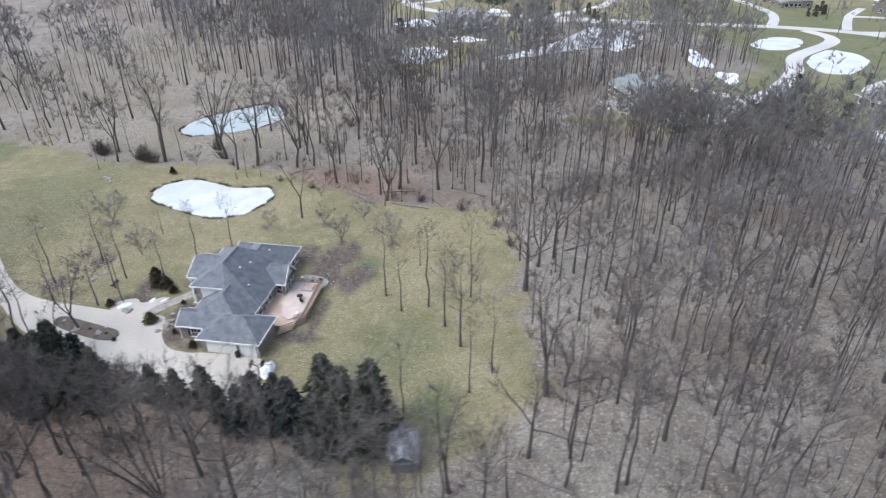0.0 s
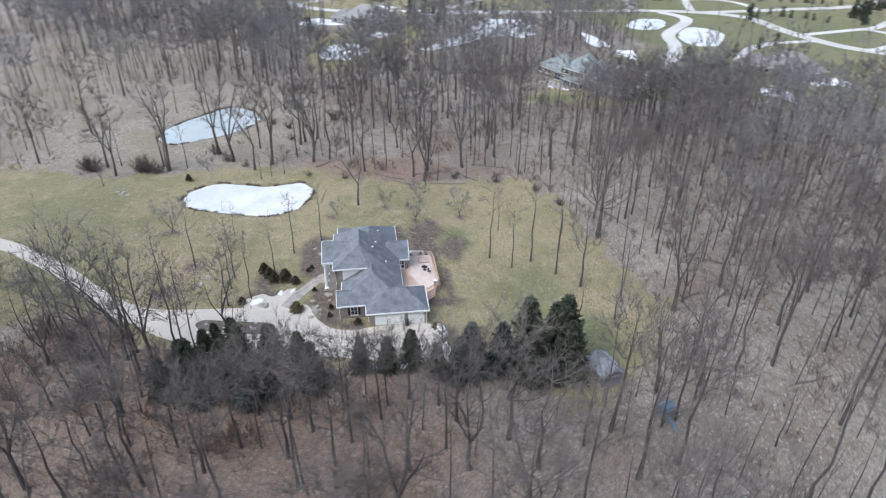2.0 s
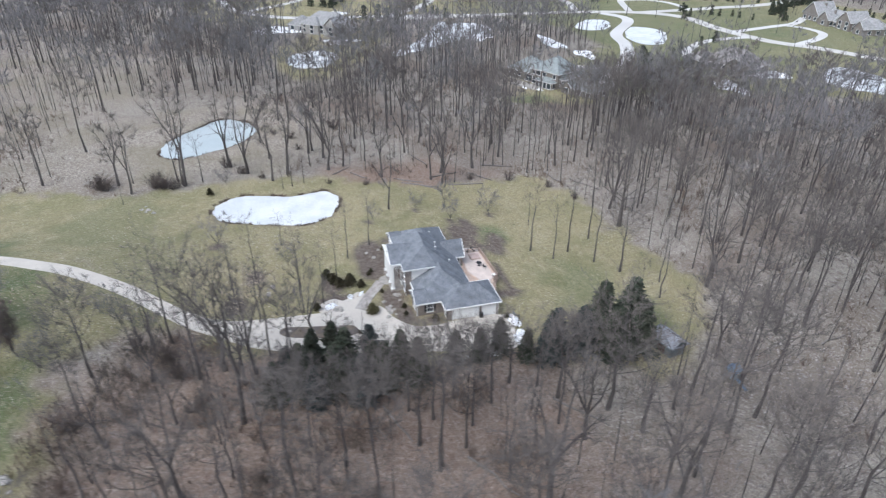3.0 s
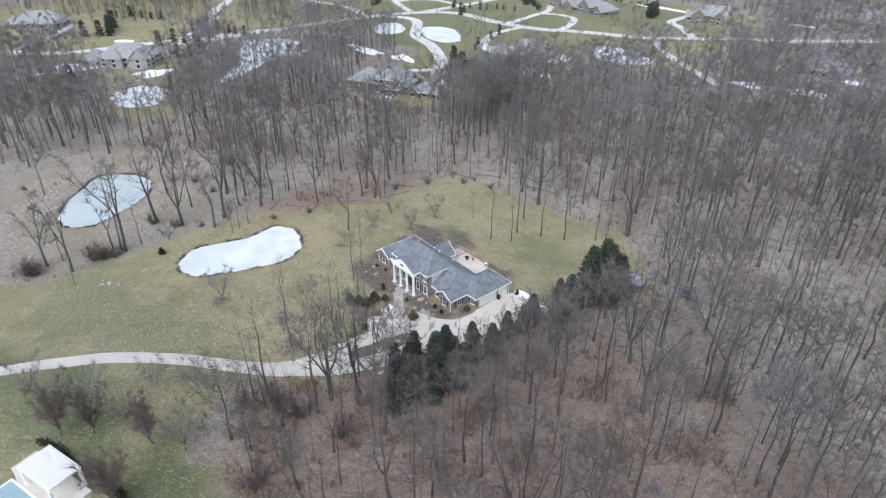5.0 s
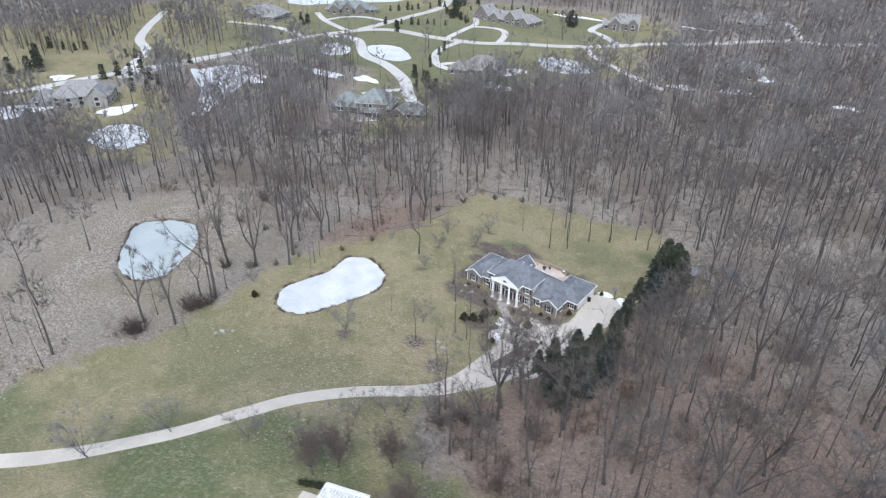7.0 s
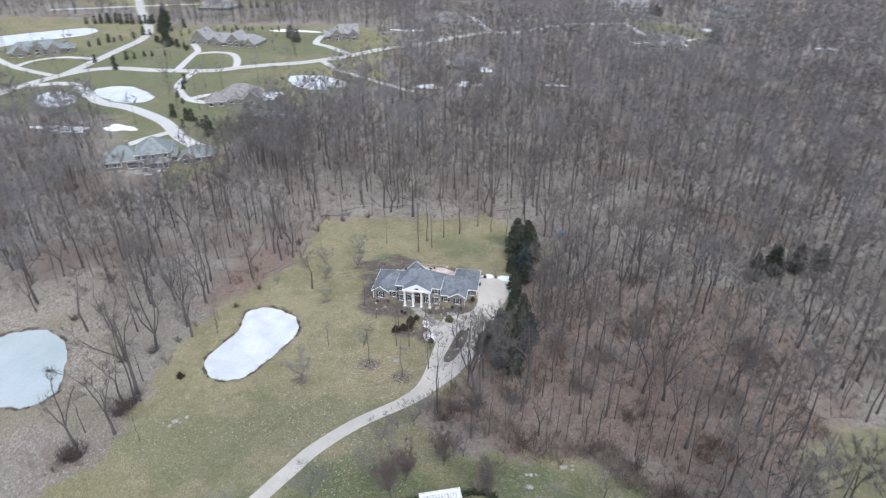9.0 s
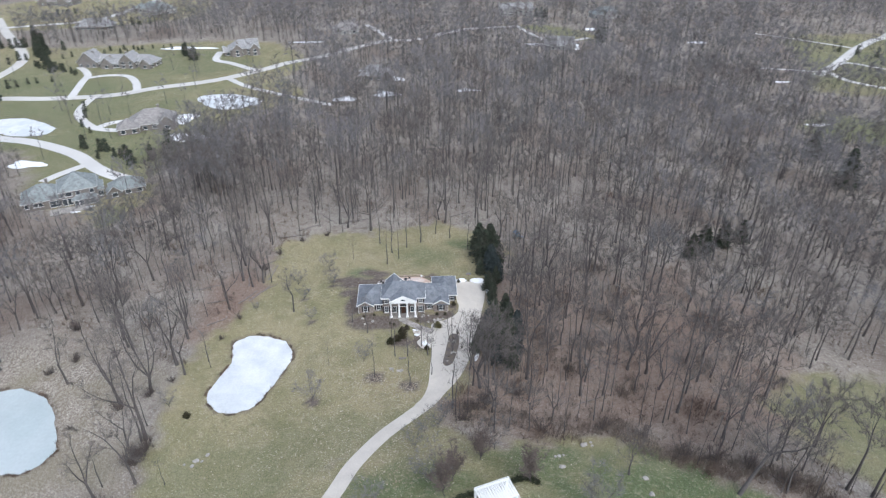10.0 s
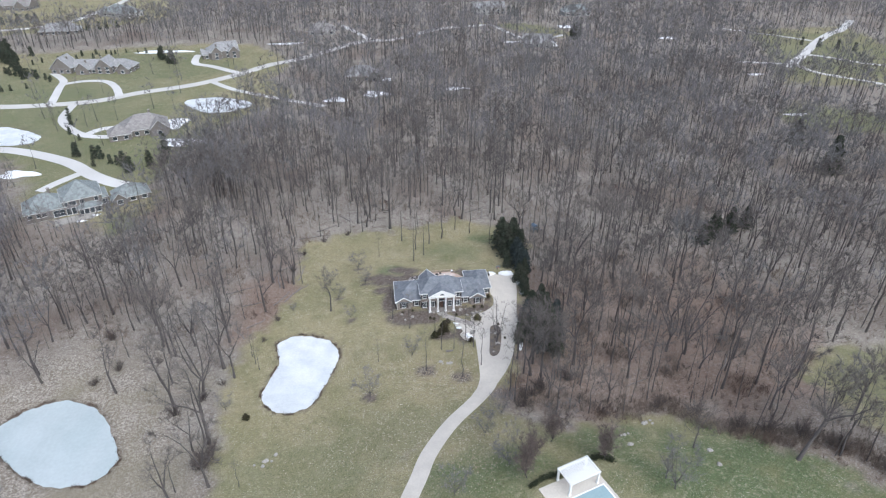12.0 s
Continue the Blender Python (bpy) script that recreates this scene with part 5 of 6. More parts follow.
def sliver(p, q, w, rs):
    """A flat tapering sliver from p to q."""
    d = q - p
    c = np.cross(d, rs.randn(3))
    c = c / (np.linalg.norm(c) + 1e-9) * w / 2
    return np.array([p - c, p + c, q]), np.array([[0, 1, 2]])


def make_tree(seed, height, base, spread, limbs, subs, twigs, sides, width, lean=0.03, thick=1.0, tlen=1.3, segs=5, rich=True, rise=0.0):
    """Trunk with limbs, and a crown of twigs, as two meshes of arrays."""
    rs = np.random.RandomState(seed)
    r0 = height * 0.0095 * thick
    n = segs + 1
    z = np.linspace(0, height * 0.92, n)
    bend = rs.randn(2) * lean * height
    px = bend[0] * (z / height) ** 1.6 + np.r_[0, rs.randn(n - 1)] * 0.010 * height
    py = bend[1] * (z / height) ** 1.6 + np.r_[0, rs.randn(n - 1)] * 0.010 * height
    z = z.copy()
    z[0] = -0.35
    trunk = np.stack([px, py, z], 1)
    rad = r0 * np.interp(np.linspace(0, 1, n), [0, base, min(base + 0.2, 0.8), 1], [1, 0.72, 0.34, 0.06])
    rad[0] *= 1.45
    wood, fine = [tube(trunk, rad, sides)], []
    tb, td = [], []
    # limb tips lie on a rounded crown
    rx, rz, zc = spread * 0.62, height * (1.0 - base) * 0.5, height * (0.52 + 0.5 * base)
    for i in range(limbs):
        az = i * 2.4 + rs.rand() * 0.9
        ph = math.asin(min(1.0, -0.45 + 1.42 * (i + rs.rand()) / limbs))
        reach = 0.72 + 0.42 * rs.rand()
        tx, ty, tz = rx * reach * math.cos(ph) * math.cos(az), rx * reach * math.cos(ph) * math.sin(az), zc + rz * reach * math.sin(ph)
        run = math.hypot(tx, ty)
        zz = min(max(height * base * 0.8, tz - run * (0.75 + 0.6 * rs.rand() + rise * 0.04)), height * 0.8)
        p = np.array([np.interp(zz, z, px), np.interp(zz, z, py), zz])
        tip = np.array([p[0] + tx, p[1] + ty, tz])
        L = np.linalg.norm(tip - p)
        bow = np.array([tx, ty, 0]) * 0.12 + rs.randn(3) * 0.05 * L
        pts = np.array([p + (tip - p) * t + bow * math.sin(math.pi * t) for t in (0, 0.33, 0.67, 1.0)])
        d = (tip - p) / L
        lr = np.interp(zz, z, rad) * 0.42
        if rich:
            wood.append(tube(pts, lr * np.array([1, 0.7, 0.42, 0.15]), 3))
        else:
            fine.append(sliver(pts[0], pts[2], lr * 2.0, rs))
        for k in range(subs):
            t = 0.35 + 0.65 * (k + rs.rand()) / subs
            q = np.array([np.interp(t * 3, range(4), pts[:, c]) for c in range(3)])
            e = d * 0.5 + rs.randn(3) * 0.6 + np.array([0, 0, 0.2])
            e /= np.linalg.norm(e)
            l2 = rx * (0.38 + 0.35 * rs.rand())
            q2 = q + e * l2
            fine.append(sliver(q, q2, lr * 0.6, rs))
            m = max(1, int(twigs * 0.85) // (limbs * subs))
            s = rs.rand(m)[:, None]
            tb.append(q + (q2 - q) * s)
            td.append(np.repeat(e[None], m, 0))
        m = max(1, int(twigs * 0.15) // limbs)
        s = 1.3 + rs.rand(m) * 1.7
        tb.append(np.stack([np.interp(s, range(4), pts[:, c]) for c in range(3)], 1))
        td.append(np.repeat(d[None], m, 0))
    return join(wood), join(fine + [twig_tris(rs, np.concatenate(tb), np.concatenate(td), tlen, width)])


def make_fork(seed, height, fork, spread, leaders, limbs, twigs, width, thick=1.2, tlen=1.6, steep=54, lean=(0, 0), subs=3):
    """A heavy tree whose trunk parts low into several rising leaders."""
    rs = np.random.RandomState(seed)
    r0 = height * 0.0105 * thick
    tip = np.array([(lean[0] + rs.randn() * 0.02) * height, (lean[1] + rs.randn() * 0.02) * height, height * fork])
    wood = [tube([np.array([0, 0, -0.35]), tip * 0.4 + rs.randn(3) * 0.08, tip], r0 * np.array([1.4, 0.95, 0.82]), 7)]
    tb, td = [], []
    for i in range(leaders):
        az = i * 6.283 / leaders + rs.rand() * 0.9
        el = radians(steep + 22 * rs.rand())
        d = np.array([math.cos(az) * math.cos(el), math.sin(az) * math.cos(el), math.sin(el)])
        L = height * (1 - fork) * (0.8 + 0.3 * rs.rand())
        pts = [tip * (0.9 + 0.1 * rs.rand())]
        for k in range(4):
            d = d + rs.randn(3) * 0.12 + np.array([0, 0, 0.08])
            d /= np.linalg.norm(d)
            pts.append(pts[-1] + d * L / 4)
        pts = np.array(pts)
        lr = r0 * (0.5 + 0.15 * rs.rand())
        wood.append(tube(pts, lr * np.array([1, 0.8, 0.58, 0.34, 0.08]), 5))
        for j in range(limbs):
            t = 0.7 + 3.1 * (j + rs.rand()) / limbs
            p = np.array([np.interp(t, range(5), pts[:, c]) for c in range(3)])
            a2 = az + rs.randn() * 1.2
            e = np.array([math.cos(a2), math.sin(a2), 0.55 + 0.5 * rs.rand()])
            e /= np.linalg.norm(e)
            l2 = spread * (1.1 - 0.2 * t) * (0.6 + 0.6 * rs.rand())
            q1 = p + e * l2 * 0.5
            q2 = q1 + (e + rs.randn(3) * 0.25 + np.array([0, 0, 0.25])) * l2 * 0.5
            wood.append(tube([p, q1, q2], lr * (0.5 - 0.08 * t) * np.array([1, 0.6, 0.12]), 3))
            for m_ in range(subs):
                s0 = 0.3 + 0.6 * rs.rand()
                b0 = p + (q2 - p) * s0
                f = e * 0.5 + rs.randn(3) * 0.6 + np.array([0, 0, 0.25])
                f /= np.linalg.norm(f)
                b1 = b0 + f * l2 * 0.45
                wood.append(sliver(b0, b1, lr * 0.28, rs))
                m = max(1, twigs // (leaders * limbs * subs))
                s = rs.rand(m)[:, None]
                tb.append(b0 + (b1 - b0) * s)
                td.append(np.repeat(f[None], m, 0))
    return join(wood), twig_tris(rs, np.concatenate(tb), np.concatenate(td), tlen, width)


def make_shrub(seed, height, spread, stems, twigs, width):
    rs = np.random.RandomState(seed)
    wood, tb, td = [], [], []
    for i in range(stems):
        az, el = rs.rand() * 6.28, radians(26 + 62 * rs.rand())
        d = np.array([math.cos(az) * math.cos(el), math.sin(az) * math.cos(el), math.sin(el)])
        L = height * (0.6 + 0.45 * rs.rand())
        p0 = np.array([rs.randn() * 0.12 * spread, rs.randn() * 0.12 * spread, -0.15])
        p1 = p0 + d * L * 0.5
        p2 = p1 + (d + np.array([0, 0, 0.3]) + rs.randn(3) * 0.15) * L * 0.45
        wood.append(tube([p0, p1, p2], np.array([0.035, 0.025, 0.008]) * height / 2.5, 3))
        m = twigs // stems
        s = rs.rand(m)[:, None]
        tb.append(np.where(s < 0.35, p0 + (p1 - p0) * (0.3 + s * 2), p1 + (p2 - p1) * (s - 0.35) / 0.65))
        td.append(np.repeat(d[None], m, 0) * 0.5 + rs.randn(m, 3) * 0.35)
    return join(wood), twig_tris(rs, np.concatenate(tb), np.concatenate(td), height * 0.34, width)


def make_brush(seed, height, spread, stems, twigs, width):
    """A light thicket clump of slivers."""
    rs = np.random.RandomState(seed)
    wood, tb, td = [], [], []
    for i in range(stems):
        az, el = rs.rand() * 6.28, radians(40 + 48 * rs.rand())
        d = np.array([math.cos(az) * math.cos(el), math.sin(az) * math.cos(el), math.sin(el)])
        L = height * (0.55 + 0.5 * rs.rand())
        p0 = np.array([rs.randn() * 0.3 * spread, rs.randn() * 0.3 * spread, -0.1])
        p1 = p0 + d * L
        wood.append(sliver(p0, p1, 0.035 * height, rs))
        m = twigs // stems
        s = 0.2 + 0.75 * rs.rand(m)[:, None]
        tb.append(p0 + (p1 - p0) * s)
        td.append(np.repeat(d[None], m, 0))
    return join(wood), twig_tris(rs, np.concatenate(tb), np.concatenate(td), height * 0.32, width)


def make_spruce(seed, height, spread, whorls, per, needles, size, droop=0.35, bare=0.06):
    """A conifer: trunk, and drooping sprays set along boughs in whorls."""
    rs = np.random.RandomState(seed)
    z = np.linspace(-0.3, height, 5)
    trunk = tube(np.stack([0 * z, 0 * z, z], 1), height * 0.014 * (1 - 0.95 * np.linspace(0, 1, 5)), 5)
    vs = []
    for w in range(whorls):
        u = (w + 0.3 * rs.rand()) / whorls
        zz = height * (bare + (0.97 - bare) * u)
        L = spread * (1 - u) ** 0.85 * (0.8 + 0.35 * rs.rand()) + 0.12
        for k in range(per):
            az = rs.rand() * 6.28
            d = np.array([math.cos(az), math.sin(az), -droop + 0.75 * u])
            d /= np.linalg.norm(d)
            Lk = L * (0.72 + 0.45 * rs.rand())
            s = (rs.rand(needles) ** 0.6)
            base = np.array([0, 0, zz]) + d * (s * Lk)[:, None]
            side = np.cross(d, [0, 0, 1.0])
            out = d * 0.6 + side * (rs.rand(needles, 1) * 2 - 1) * 0.9 + np.array([0, 0, -0.25]) + rs.randn(needles, 3) * 0.25
            out /= np.linalg.norm(out, axis=1)[:, None]
            e = size * (0.6 + 0.8 * rs.rand(needles))[:, None]
            across = np.cross(out, rs.randn(needles, 3))
            across /= np.linalg.norm(across, axis=1)[:, None]
            vs.append(np.stack([base - across * e * 0.32, base + across * e * 0.32, base + out * e], 1).reshape(-1, 3))
    v = np.concatenate(vs)
    return trunk, (v, np.arange(len(v)).reshape(-1, 3))


def meshes(kind, pair, m1, m2):
    a = fast_mesh(kind + "_trunk", *pair[0], [m1], smooth=True)
    b = fast_mesh(kind + "_crown", *pair[1], [m2])
    return a, b


def plant(name, label, category, pair, x, y, turn, size, group, names=("trunk", "crown"), tall=None):
    T = new(name)
    T.empty_display_size = 0.5
    T.matrix_basis = Matrix.LocRotScale((x, y, land1(x, y)), Euler((0, 0, radians(turn))), (size, size, tall or size))
    tagged(T, label, category, group)
    for nm, me in zip(names, pair):
        ob = new(nm, me)
        ob.parent = T
    return T


# variants, 20 m tall before scaling
NEAR = [make_tree(100 + k, 20, b, s, 18, 4, 1900, 6, 0.046, lean=0.02, thick=th, tlen=1.2) for k, (b, s, th) in enumerate([(0.45, 7.6, 1.3), (0.52, 6.6, 1.1), (0.40, 9.0, 1.5), (0.56, 6.0, 0.95), (0.48, 7.4, 1.2), (0.6, 5.4, 0.9)])]
SLIM = [make_tree(130 + k, 20, b, s, 11, 4, 330, 5, 0.044, lean=0.02, thick=0.9, tlen=1.0) for k, (b, s) in enumerate([(0.55, 4.0), (0.6, 3.4), (0.5, 4.4)])]
BIG = [make_tree(140 + k, 20, b, s, 20, 5, 1600, 8, 0.055, lean=0.015, thick=1.8, tlen=1.5) for k, (b, s) in enumerate([(0.34, 9.0), (0.30, 10.0)])]
FORK = [make_fork(300 + k, 20, f, s, n, 6, 800, 0.042, th, 1.4, 62, (0, 0), 4) for k, (f, s, n, th) in enumerate([(0.30, 4.4, 3, 1.5), (0.22, 4.8, 4, 1.5), (0.38, 4.2, 3, 1.35), (0.34, 4.6, 2, 1.2)])]
ORNA = [make_fork(310 + k, 20, 0.12, 8.0, 6, 6, 1700, 0.075, 1.0, 2.2, 50, (0, 0), 5) for k in range(3)]
UPR = [make_fork(156 + k, 20, 0.12, 3.0, 18, 7, 3600, 0.085, 0.9, 2.2, 66, (0, 0), 4) for k in range(3)]
THICKET = [make_tree(180 + k, 20, b, s, 12, 3, 1050, 4, 0.070, lean=0.03, segs=4, thick=th, tlen=1.35) for k, (b, s, th) in enumerate([(0.50, 7.4, 1.3), (0.56, 6.8, 1.1), (0.46, 8.8, 1.5), (0.58, 6.0, 0.95), (0.54, 7.2, 1.2), (0.40, 6.4, 0.8)])]
THICKET.append(make_fork(320, 20, 0.3, 5.0, 3, 4, 700, 0.08, 1.2, 1.6))
MID = [make_tree(160 + k, 20, b, s, 10, 3, 600, 4, 0.112, lean=0.03, segs=3, rich=False, tlen=1.5, thick=th) for k, (b, s, th) in enumerate([(0.52, 7.8, 1.25), (0.58, 7.0, 1.05), (0.48, 9.2, 1.5), (0.60, 6.4, 0.95), (0.55, 7.6, 1.1), (0.42, 6.8, 0.85)])]
POLE = [make_tree(190 + k, 20, 0.52, 3.4, 4, 1, 36, 3, 0.075, lean=0.04, segs=2, rich=False, thick=0.6, tlen=1.4) for k in range(4)]
FAR = [make_tree(170 + k, 20, b, s, 8, 1, 170, 3, 0.22, lean=0.03, segs=2, rich=False, thick=th, tlen=1.8) for k, (b, s, th) in enumerate([(0.50, 8.6, 1.2), (0.55, 7.6, 1.05), (0.46, 9.4, 1.3), (0.58, 6.8, 0.95)])]
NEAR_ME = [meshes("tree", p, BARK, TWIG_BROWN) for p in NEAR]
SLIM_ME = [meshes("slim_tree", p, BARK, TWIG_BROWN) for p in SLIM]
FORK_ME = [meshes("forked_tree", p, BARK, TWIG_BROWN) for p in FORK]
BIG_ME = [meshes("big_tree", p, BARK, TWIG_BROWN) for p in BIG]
ORNA_ME = [meshes("garden_tree", p, BARK, TWIG) for p in ORNA]
UPR_ME = [meshes("upright_tree", p, BARK, PEARTWIG) for p in UPR]
SPRUCE = [make_spruce(200 + k, 10, 2.9 + 0.3 * k, 32, 12, 10, 0.54) for k in range(3)]
SPRUCE_ME = [meshes("spruce", p, BARK, NEEDLE) for p in SPRUCE]
BLUE_ME = [meshes("blue_spruce", p, BARK, NEEDLE_BLUE) for p in SPRUCE[:2]]
CEDAR_ME = [meshes("cedar", make_spruce(210 + k, 10, 3.4, 26, 10, 9, 0.8, -0.35, 0.1), BARK_PALE, CEDAR) for k in range(2)]
GOLD_ME = meshes("golden_bush", make_spruce(214, 10, 3.6, 22, 14, 12, 0.9, -0.5, 0.05), BARK, mat("golden_bush_leaves", (0.120, 0.108, 0.052), 0.85, var=0.35, scale=1.2, fine=7))
SMALLCON = make_spruce(220, 6, 1.5, 12, 6, 5, 0.75)
SMALLCON_ME = meshes("small_conifer", SMALLCON, BARK, NEEDLE)
LOWBRUSH = [make_brush(240 + k, 2.6, 1.8, 7, 84, 0.060) for k in range(4)]
LONE_ME = meshes("lone_tree", make_fork(331, 20, 0.46, 7.5, 5, 8, 1500, 0.05, 1.5, 1.5, 46, (0.2, 0.04), 5), BARK, TWIG_BROWN)
PALE_ME = meshes("pale_tree", make_fork(344, 20, 0.2, 7.0, 5, 5, 300, 0.05, 1.5, 1.4, 40, (0, 0), 3), BARK_PALE, TWIG)
SHRUB = [make_shrub(230 + k, 2.4, 2.2, 18, 420, 0.045) for k in range(3)]
BUSH = mat("bush_twigs", (0.112, 0.091, 0.080), 0.9, var=0.25, scale=0.5, fine=3)
SHRUB_ME = [meshes("shrub", p, BARK, BUSH) for p in SHRUB]

taken = []
R = np.random.RandomState(5)
# lawn trees: x, y, height, kind
LAWN_TREES = [
    (-6.0, 31.1, 17, "slim"), (-2.3, 34.7, 15, "slim"), (-4.6, 39, 18, "slim"), (0.2, 42.7, 18, "slim"), (-17.2, 35.2, 9, "slim"), (10.5, 51.6, 15, "slim"),
    (15.4, 48.7, 15, "slim"), (-12.7, 55.6, 25, "big"), (-32.2, 6.0, 16, "fork"), (-7.1, -24.5, 14, "slim"), (1.5, -28.0, 14, "slim"), (-21.5, -32.0, 7.8, "orna"),
    (-59, -5.1, 21, "fork"), (-26.5, 1.4, 4.3, "orna"), (5, 46, 17, "near"), (-9, 46, 18, "slim"), (21, 40, 14, "slim"), (-20, -74, 7.2, "orna"), (-6.0, -67.8, 7.2, "orna"),
    (2.6, -52.2, 6.0, "orna"), (5, -47, 5.5, "orna"), (7.8, -45, 6.0, "orna"), (9.7, -40.9, 5.8, "orna"), (8.3, -66.4, 9.4, "upr"),
]
LAWN_TREES += [
    (5.9, -62.3, 9.0, "orna"), (9.9, -62.6, 9.0, "upr"), (15.9, -56.6, 9.4, "upr"), (19.2, -53.4, 7.8, "orna"), (25.0, -63.6, 9.6, "upr"), (34.9, -69.5, 8, "fork"),
    (79, -62, 12, "fork"), (86, -55, 16, "fork"), (35.5, -72.2, 10.8, "orna"), (64, -67.2, 22, "lone"), (-28, -85, 10.8, "orna"), (44.5, -61.8, 12, "near"), (-2.3, -16.6, 14, "slim"),
    (4.5, -12.9, 13, "slim"), (6.2, -16.5, 11, "near"), (0.9, -16.7, 13, "slim"), (-10.1, -6.6, 13, "slim"), (-10.4, -18.3, 6.0, "orna"), (7.0, -24, 12, "slim"),
    (16.6, -22.6, 19, "slim"), (17.0, -28.4, 22, "slim"), (17.4, -19.6, 15, "slim"), (20.2, -24.8, 19, "fork"), (18.6, -29.4, 21, "fork"), (22.4, -26.5, 18, "near"),
]
# trees east of the court
LAWN_TREES += [
    (36.5, 18.0, 17, "fork"), (33, 3, 14, "near"), (34, -4, 15, "near"), (32, 12, 13, "near"), (35.5, 8, 15, "near"), (33.5, 16, 12, "near"), (36.5, -1, 16, "near"), (38, -10, 16, "near"), (40.5, -4, 17, "near"), (37, -18, 15, "near"), (41.5, -14, 16, "near"), (39, 4, 16, "near"), (42.5, 2, 15, "near"), (32.5, -8.5, 14, "near"), (30.5, 6, 11, "near"), (30.5, 22, 11, "near"), (33, 26, 13, "near"),
]
LAWN_TREES += [
    (23.5, -19.5, 17, "near"), (30, -20, 12, "near"), (27, -25, 12, "near"), (34, -14, 12, "near"),
    (25, -31, 12, "near"), (36, -24, 14, "near"), (31, -29, 13, "near"), (33, 9, 13, "near"), (12.6, -15.6, 13, "fork"), (19.6, -12.6, 11, "fork"), (-68, -5.5, 18, "fork"), (-72.2, -9.2, 20, "fork"),
    (-81, 5.3, 19, "fork"), (-47, 20, 19, "fork"), (-51, 8, 17, "fork"), (-52, 33, 21, "fork"), (-3.3, -9.6, 12, "slim"), (-14.5, -1.5, 13, "slim"), (-19.1, -19.1, 8, "slim"),
    (-22, 18, 6.0, "orna"), (-30, 12, 4.8, "orna"), (-33, 20, 6.0, "orna"),
]
LAWN_TREES += [
    (-24, 28, 6.6, "orna"), (-52, -12, 8, "slim"), (-74, -8, 20, "near"), (-103, -16, 15, "fork"), (-41.6, 22.3, 13, "slim"), (-43, 6.7, 3.1, "orna"), (-61.7, -57.0, 18, "fork"),
    (-61.9, -53.6, 13, "slim"), (-57.6, -41.0, 26, "fork"), (-58.3, -41.6, 24, "slim"), (-60.7, -42.9, 16, "fork"), (-58.8, -36.8, 14, "slim"), (-61.8, -25.8, 24, "fork"),
    (-55.6, -31.0, 5, "orna"), (-55.5, -19.7, 20, "fork"), (-49.6, -17.3, 8, "slim"), (-50.8, -15.0, 10, "slim"), (-49.0, -54.0, 8, "slim"), (-67.3, -30.1, 23, "fork"),
    (-70.5, -20.0, 17, "near"), (-83.4, -22.0, 20, "fork"), (-84.5, -8.2, 13, "slim"),
]
KIND = {"slim": SLIM_ME, "near": NEAR_ME, "fork": FORK_ME, "big": BIG_ME, "orna": ORNA_ME, "upr": UPR_ME, "lone": [LONE_ME]}
KLABEL = {"slim": "tall slender bare tree standing on the lawn", "near": "bare deciduous tree with a hazy grey crown", "fork": "heavy bare tree with a low forked trunk", "big": "large old bare tree with heavy limbs", "lone": "huge old bare tree with spreading forked limbs", "orna": "small rounded bare garden tree", "upr": "upright dense bare garden tree with reddish twigs"}
for x, y, h, kind in LAWN_TREES:
    me = KIND[kind][R.randint(len(KIND[kind]))]
    plant("tree", KLABEL[kind], "tree", me, x, y, 0 if kind == "lone" else R.rand() * 360, h / 20, "trees on the lawn")
    taken.append((x, y))

# evergreens along the court
EVERGREENS = [(25.2, 30.5, 12, "s"), (24.3, 36.5, 11.5, "s"), (27.6, 33.8, 12.5, "s"), (27.2, 21.5, 9, "b"), (23.6, 22.6, 6, "s"), (25.0, 13.0, 6.5, "s"), (25.4, 5.5, 6, "s"), (25.0, -3.2, 7.5, "s"),
              (22.6, -7.5, 7.5, "b"), (24.6, -11.5, 9, "s"), (20.4, -13.0, 7.5, "s"), (22.8, -16.5, 7.5, "s"), (27.2, 26.2, 9, "b"), (18.6, -16.0, 5.5, "s"),
              (27.6, -13.2, 9, "s"), (28.4, -6.2, 8.5, "s"), (28.2, -1.2, 8, "s"), (30.2, -9.8, 8.5, "b"), (29.4, -16.4, 7, "b"), (27.2, -22.0, 7, "s"), (28.4, 19.8, 7.5, "b"), (25.8, 9.4, 6, "s"), (29.6, 30.6, 9.5, "s"), (28.6, 36.2, 10, "s"), (26.0, -18.2, 8.5, "s"),
              (27.6, 16.6, 6, "s"), (23.4, -20.0, 6.5, "b"), (25.2, -7.6, 6.5, "s")]
for x, y, h, k in EVERGREENS:
    me = (BLUE_ME if k == "b" else SPRUCE_ME)[R.randint(2)]
    plant("spruce", "dark bluish spruce beside the parking court" if k == "b" else "dark green spruce in a row beside the court", "spruce", me, x, y, R.rand() * 360, h / 10 * 1.05, "evergreens beside the court")
    taken.append((x, y))
plant("tree", "pale-barked forked bare tree before the spruces", "tree", PALE_ME, 31.4, 32.6, 60, 0.5, "trees on the lawn")
taken.append((31.4, 32.6))
for x, y, h in ((-0.4, -9.4, 2.4), (-1.9, -10.4, 2.6), (-3.6, -11.5, 2.6), (-0.5, -7.5, 3.0), (0.7, -5.6, 2.0), (6.0, -14.2, 1.8)):
    plant("cedar", "olive-brown spreading juniper in the front bed", "shrub", CEDAR_ME[0], x, y, 40, h / 10 * 1.4, "front bed shrubs", tall=h / 10 * 0.8)
plant("boxwood", "rounded olive-gold clipped bush beside the drive", "shrub", GOLD_ME, 9.2, -4.9, 10, 0.36, "clipped shrubs", tall=0.19)
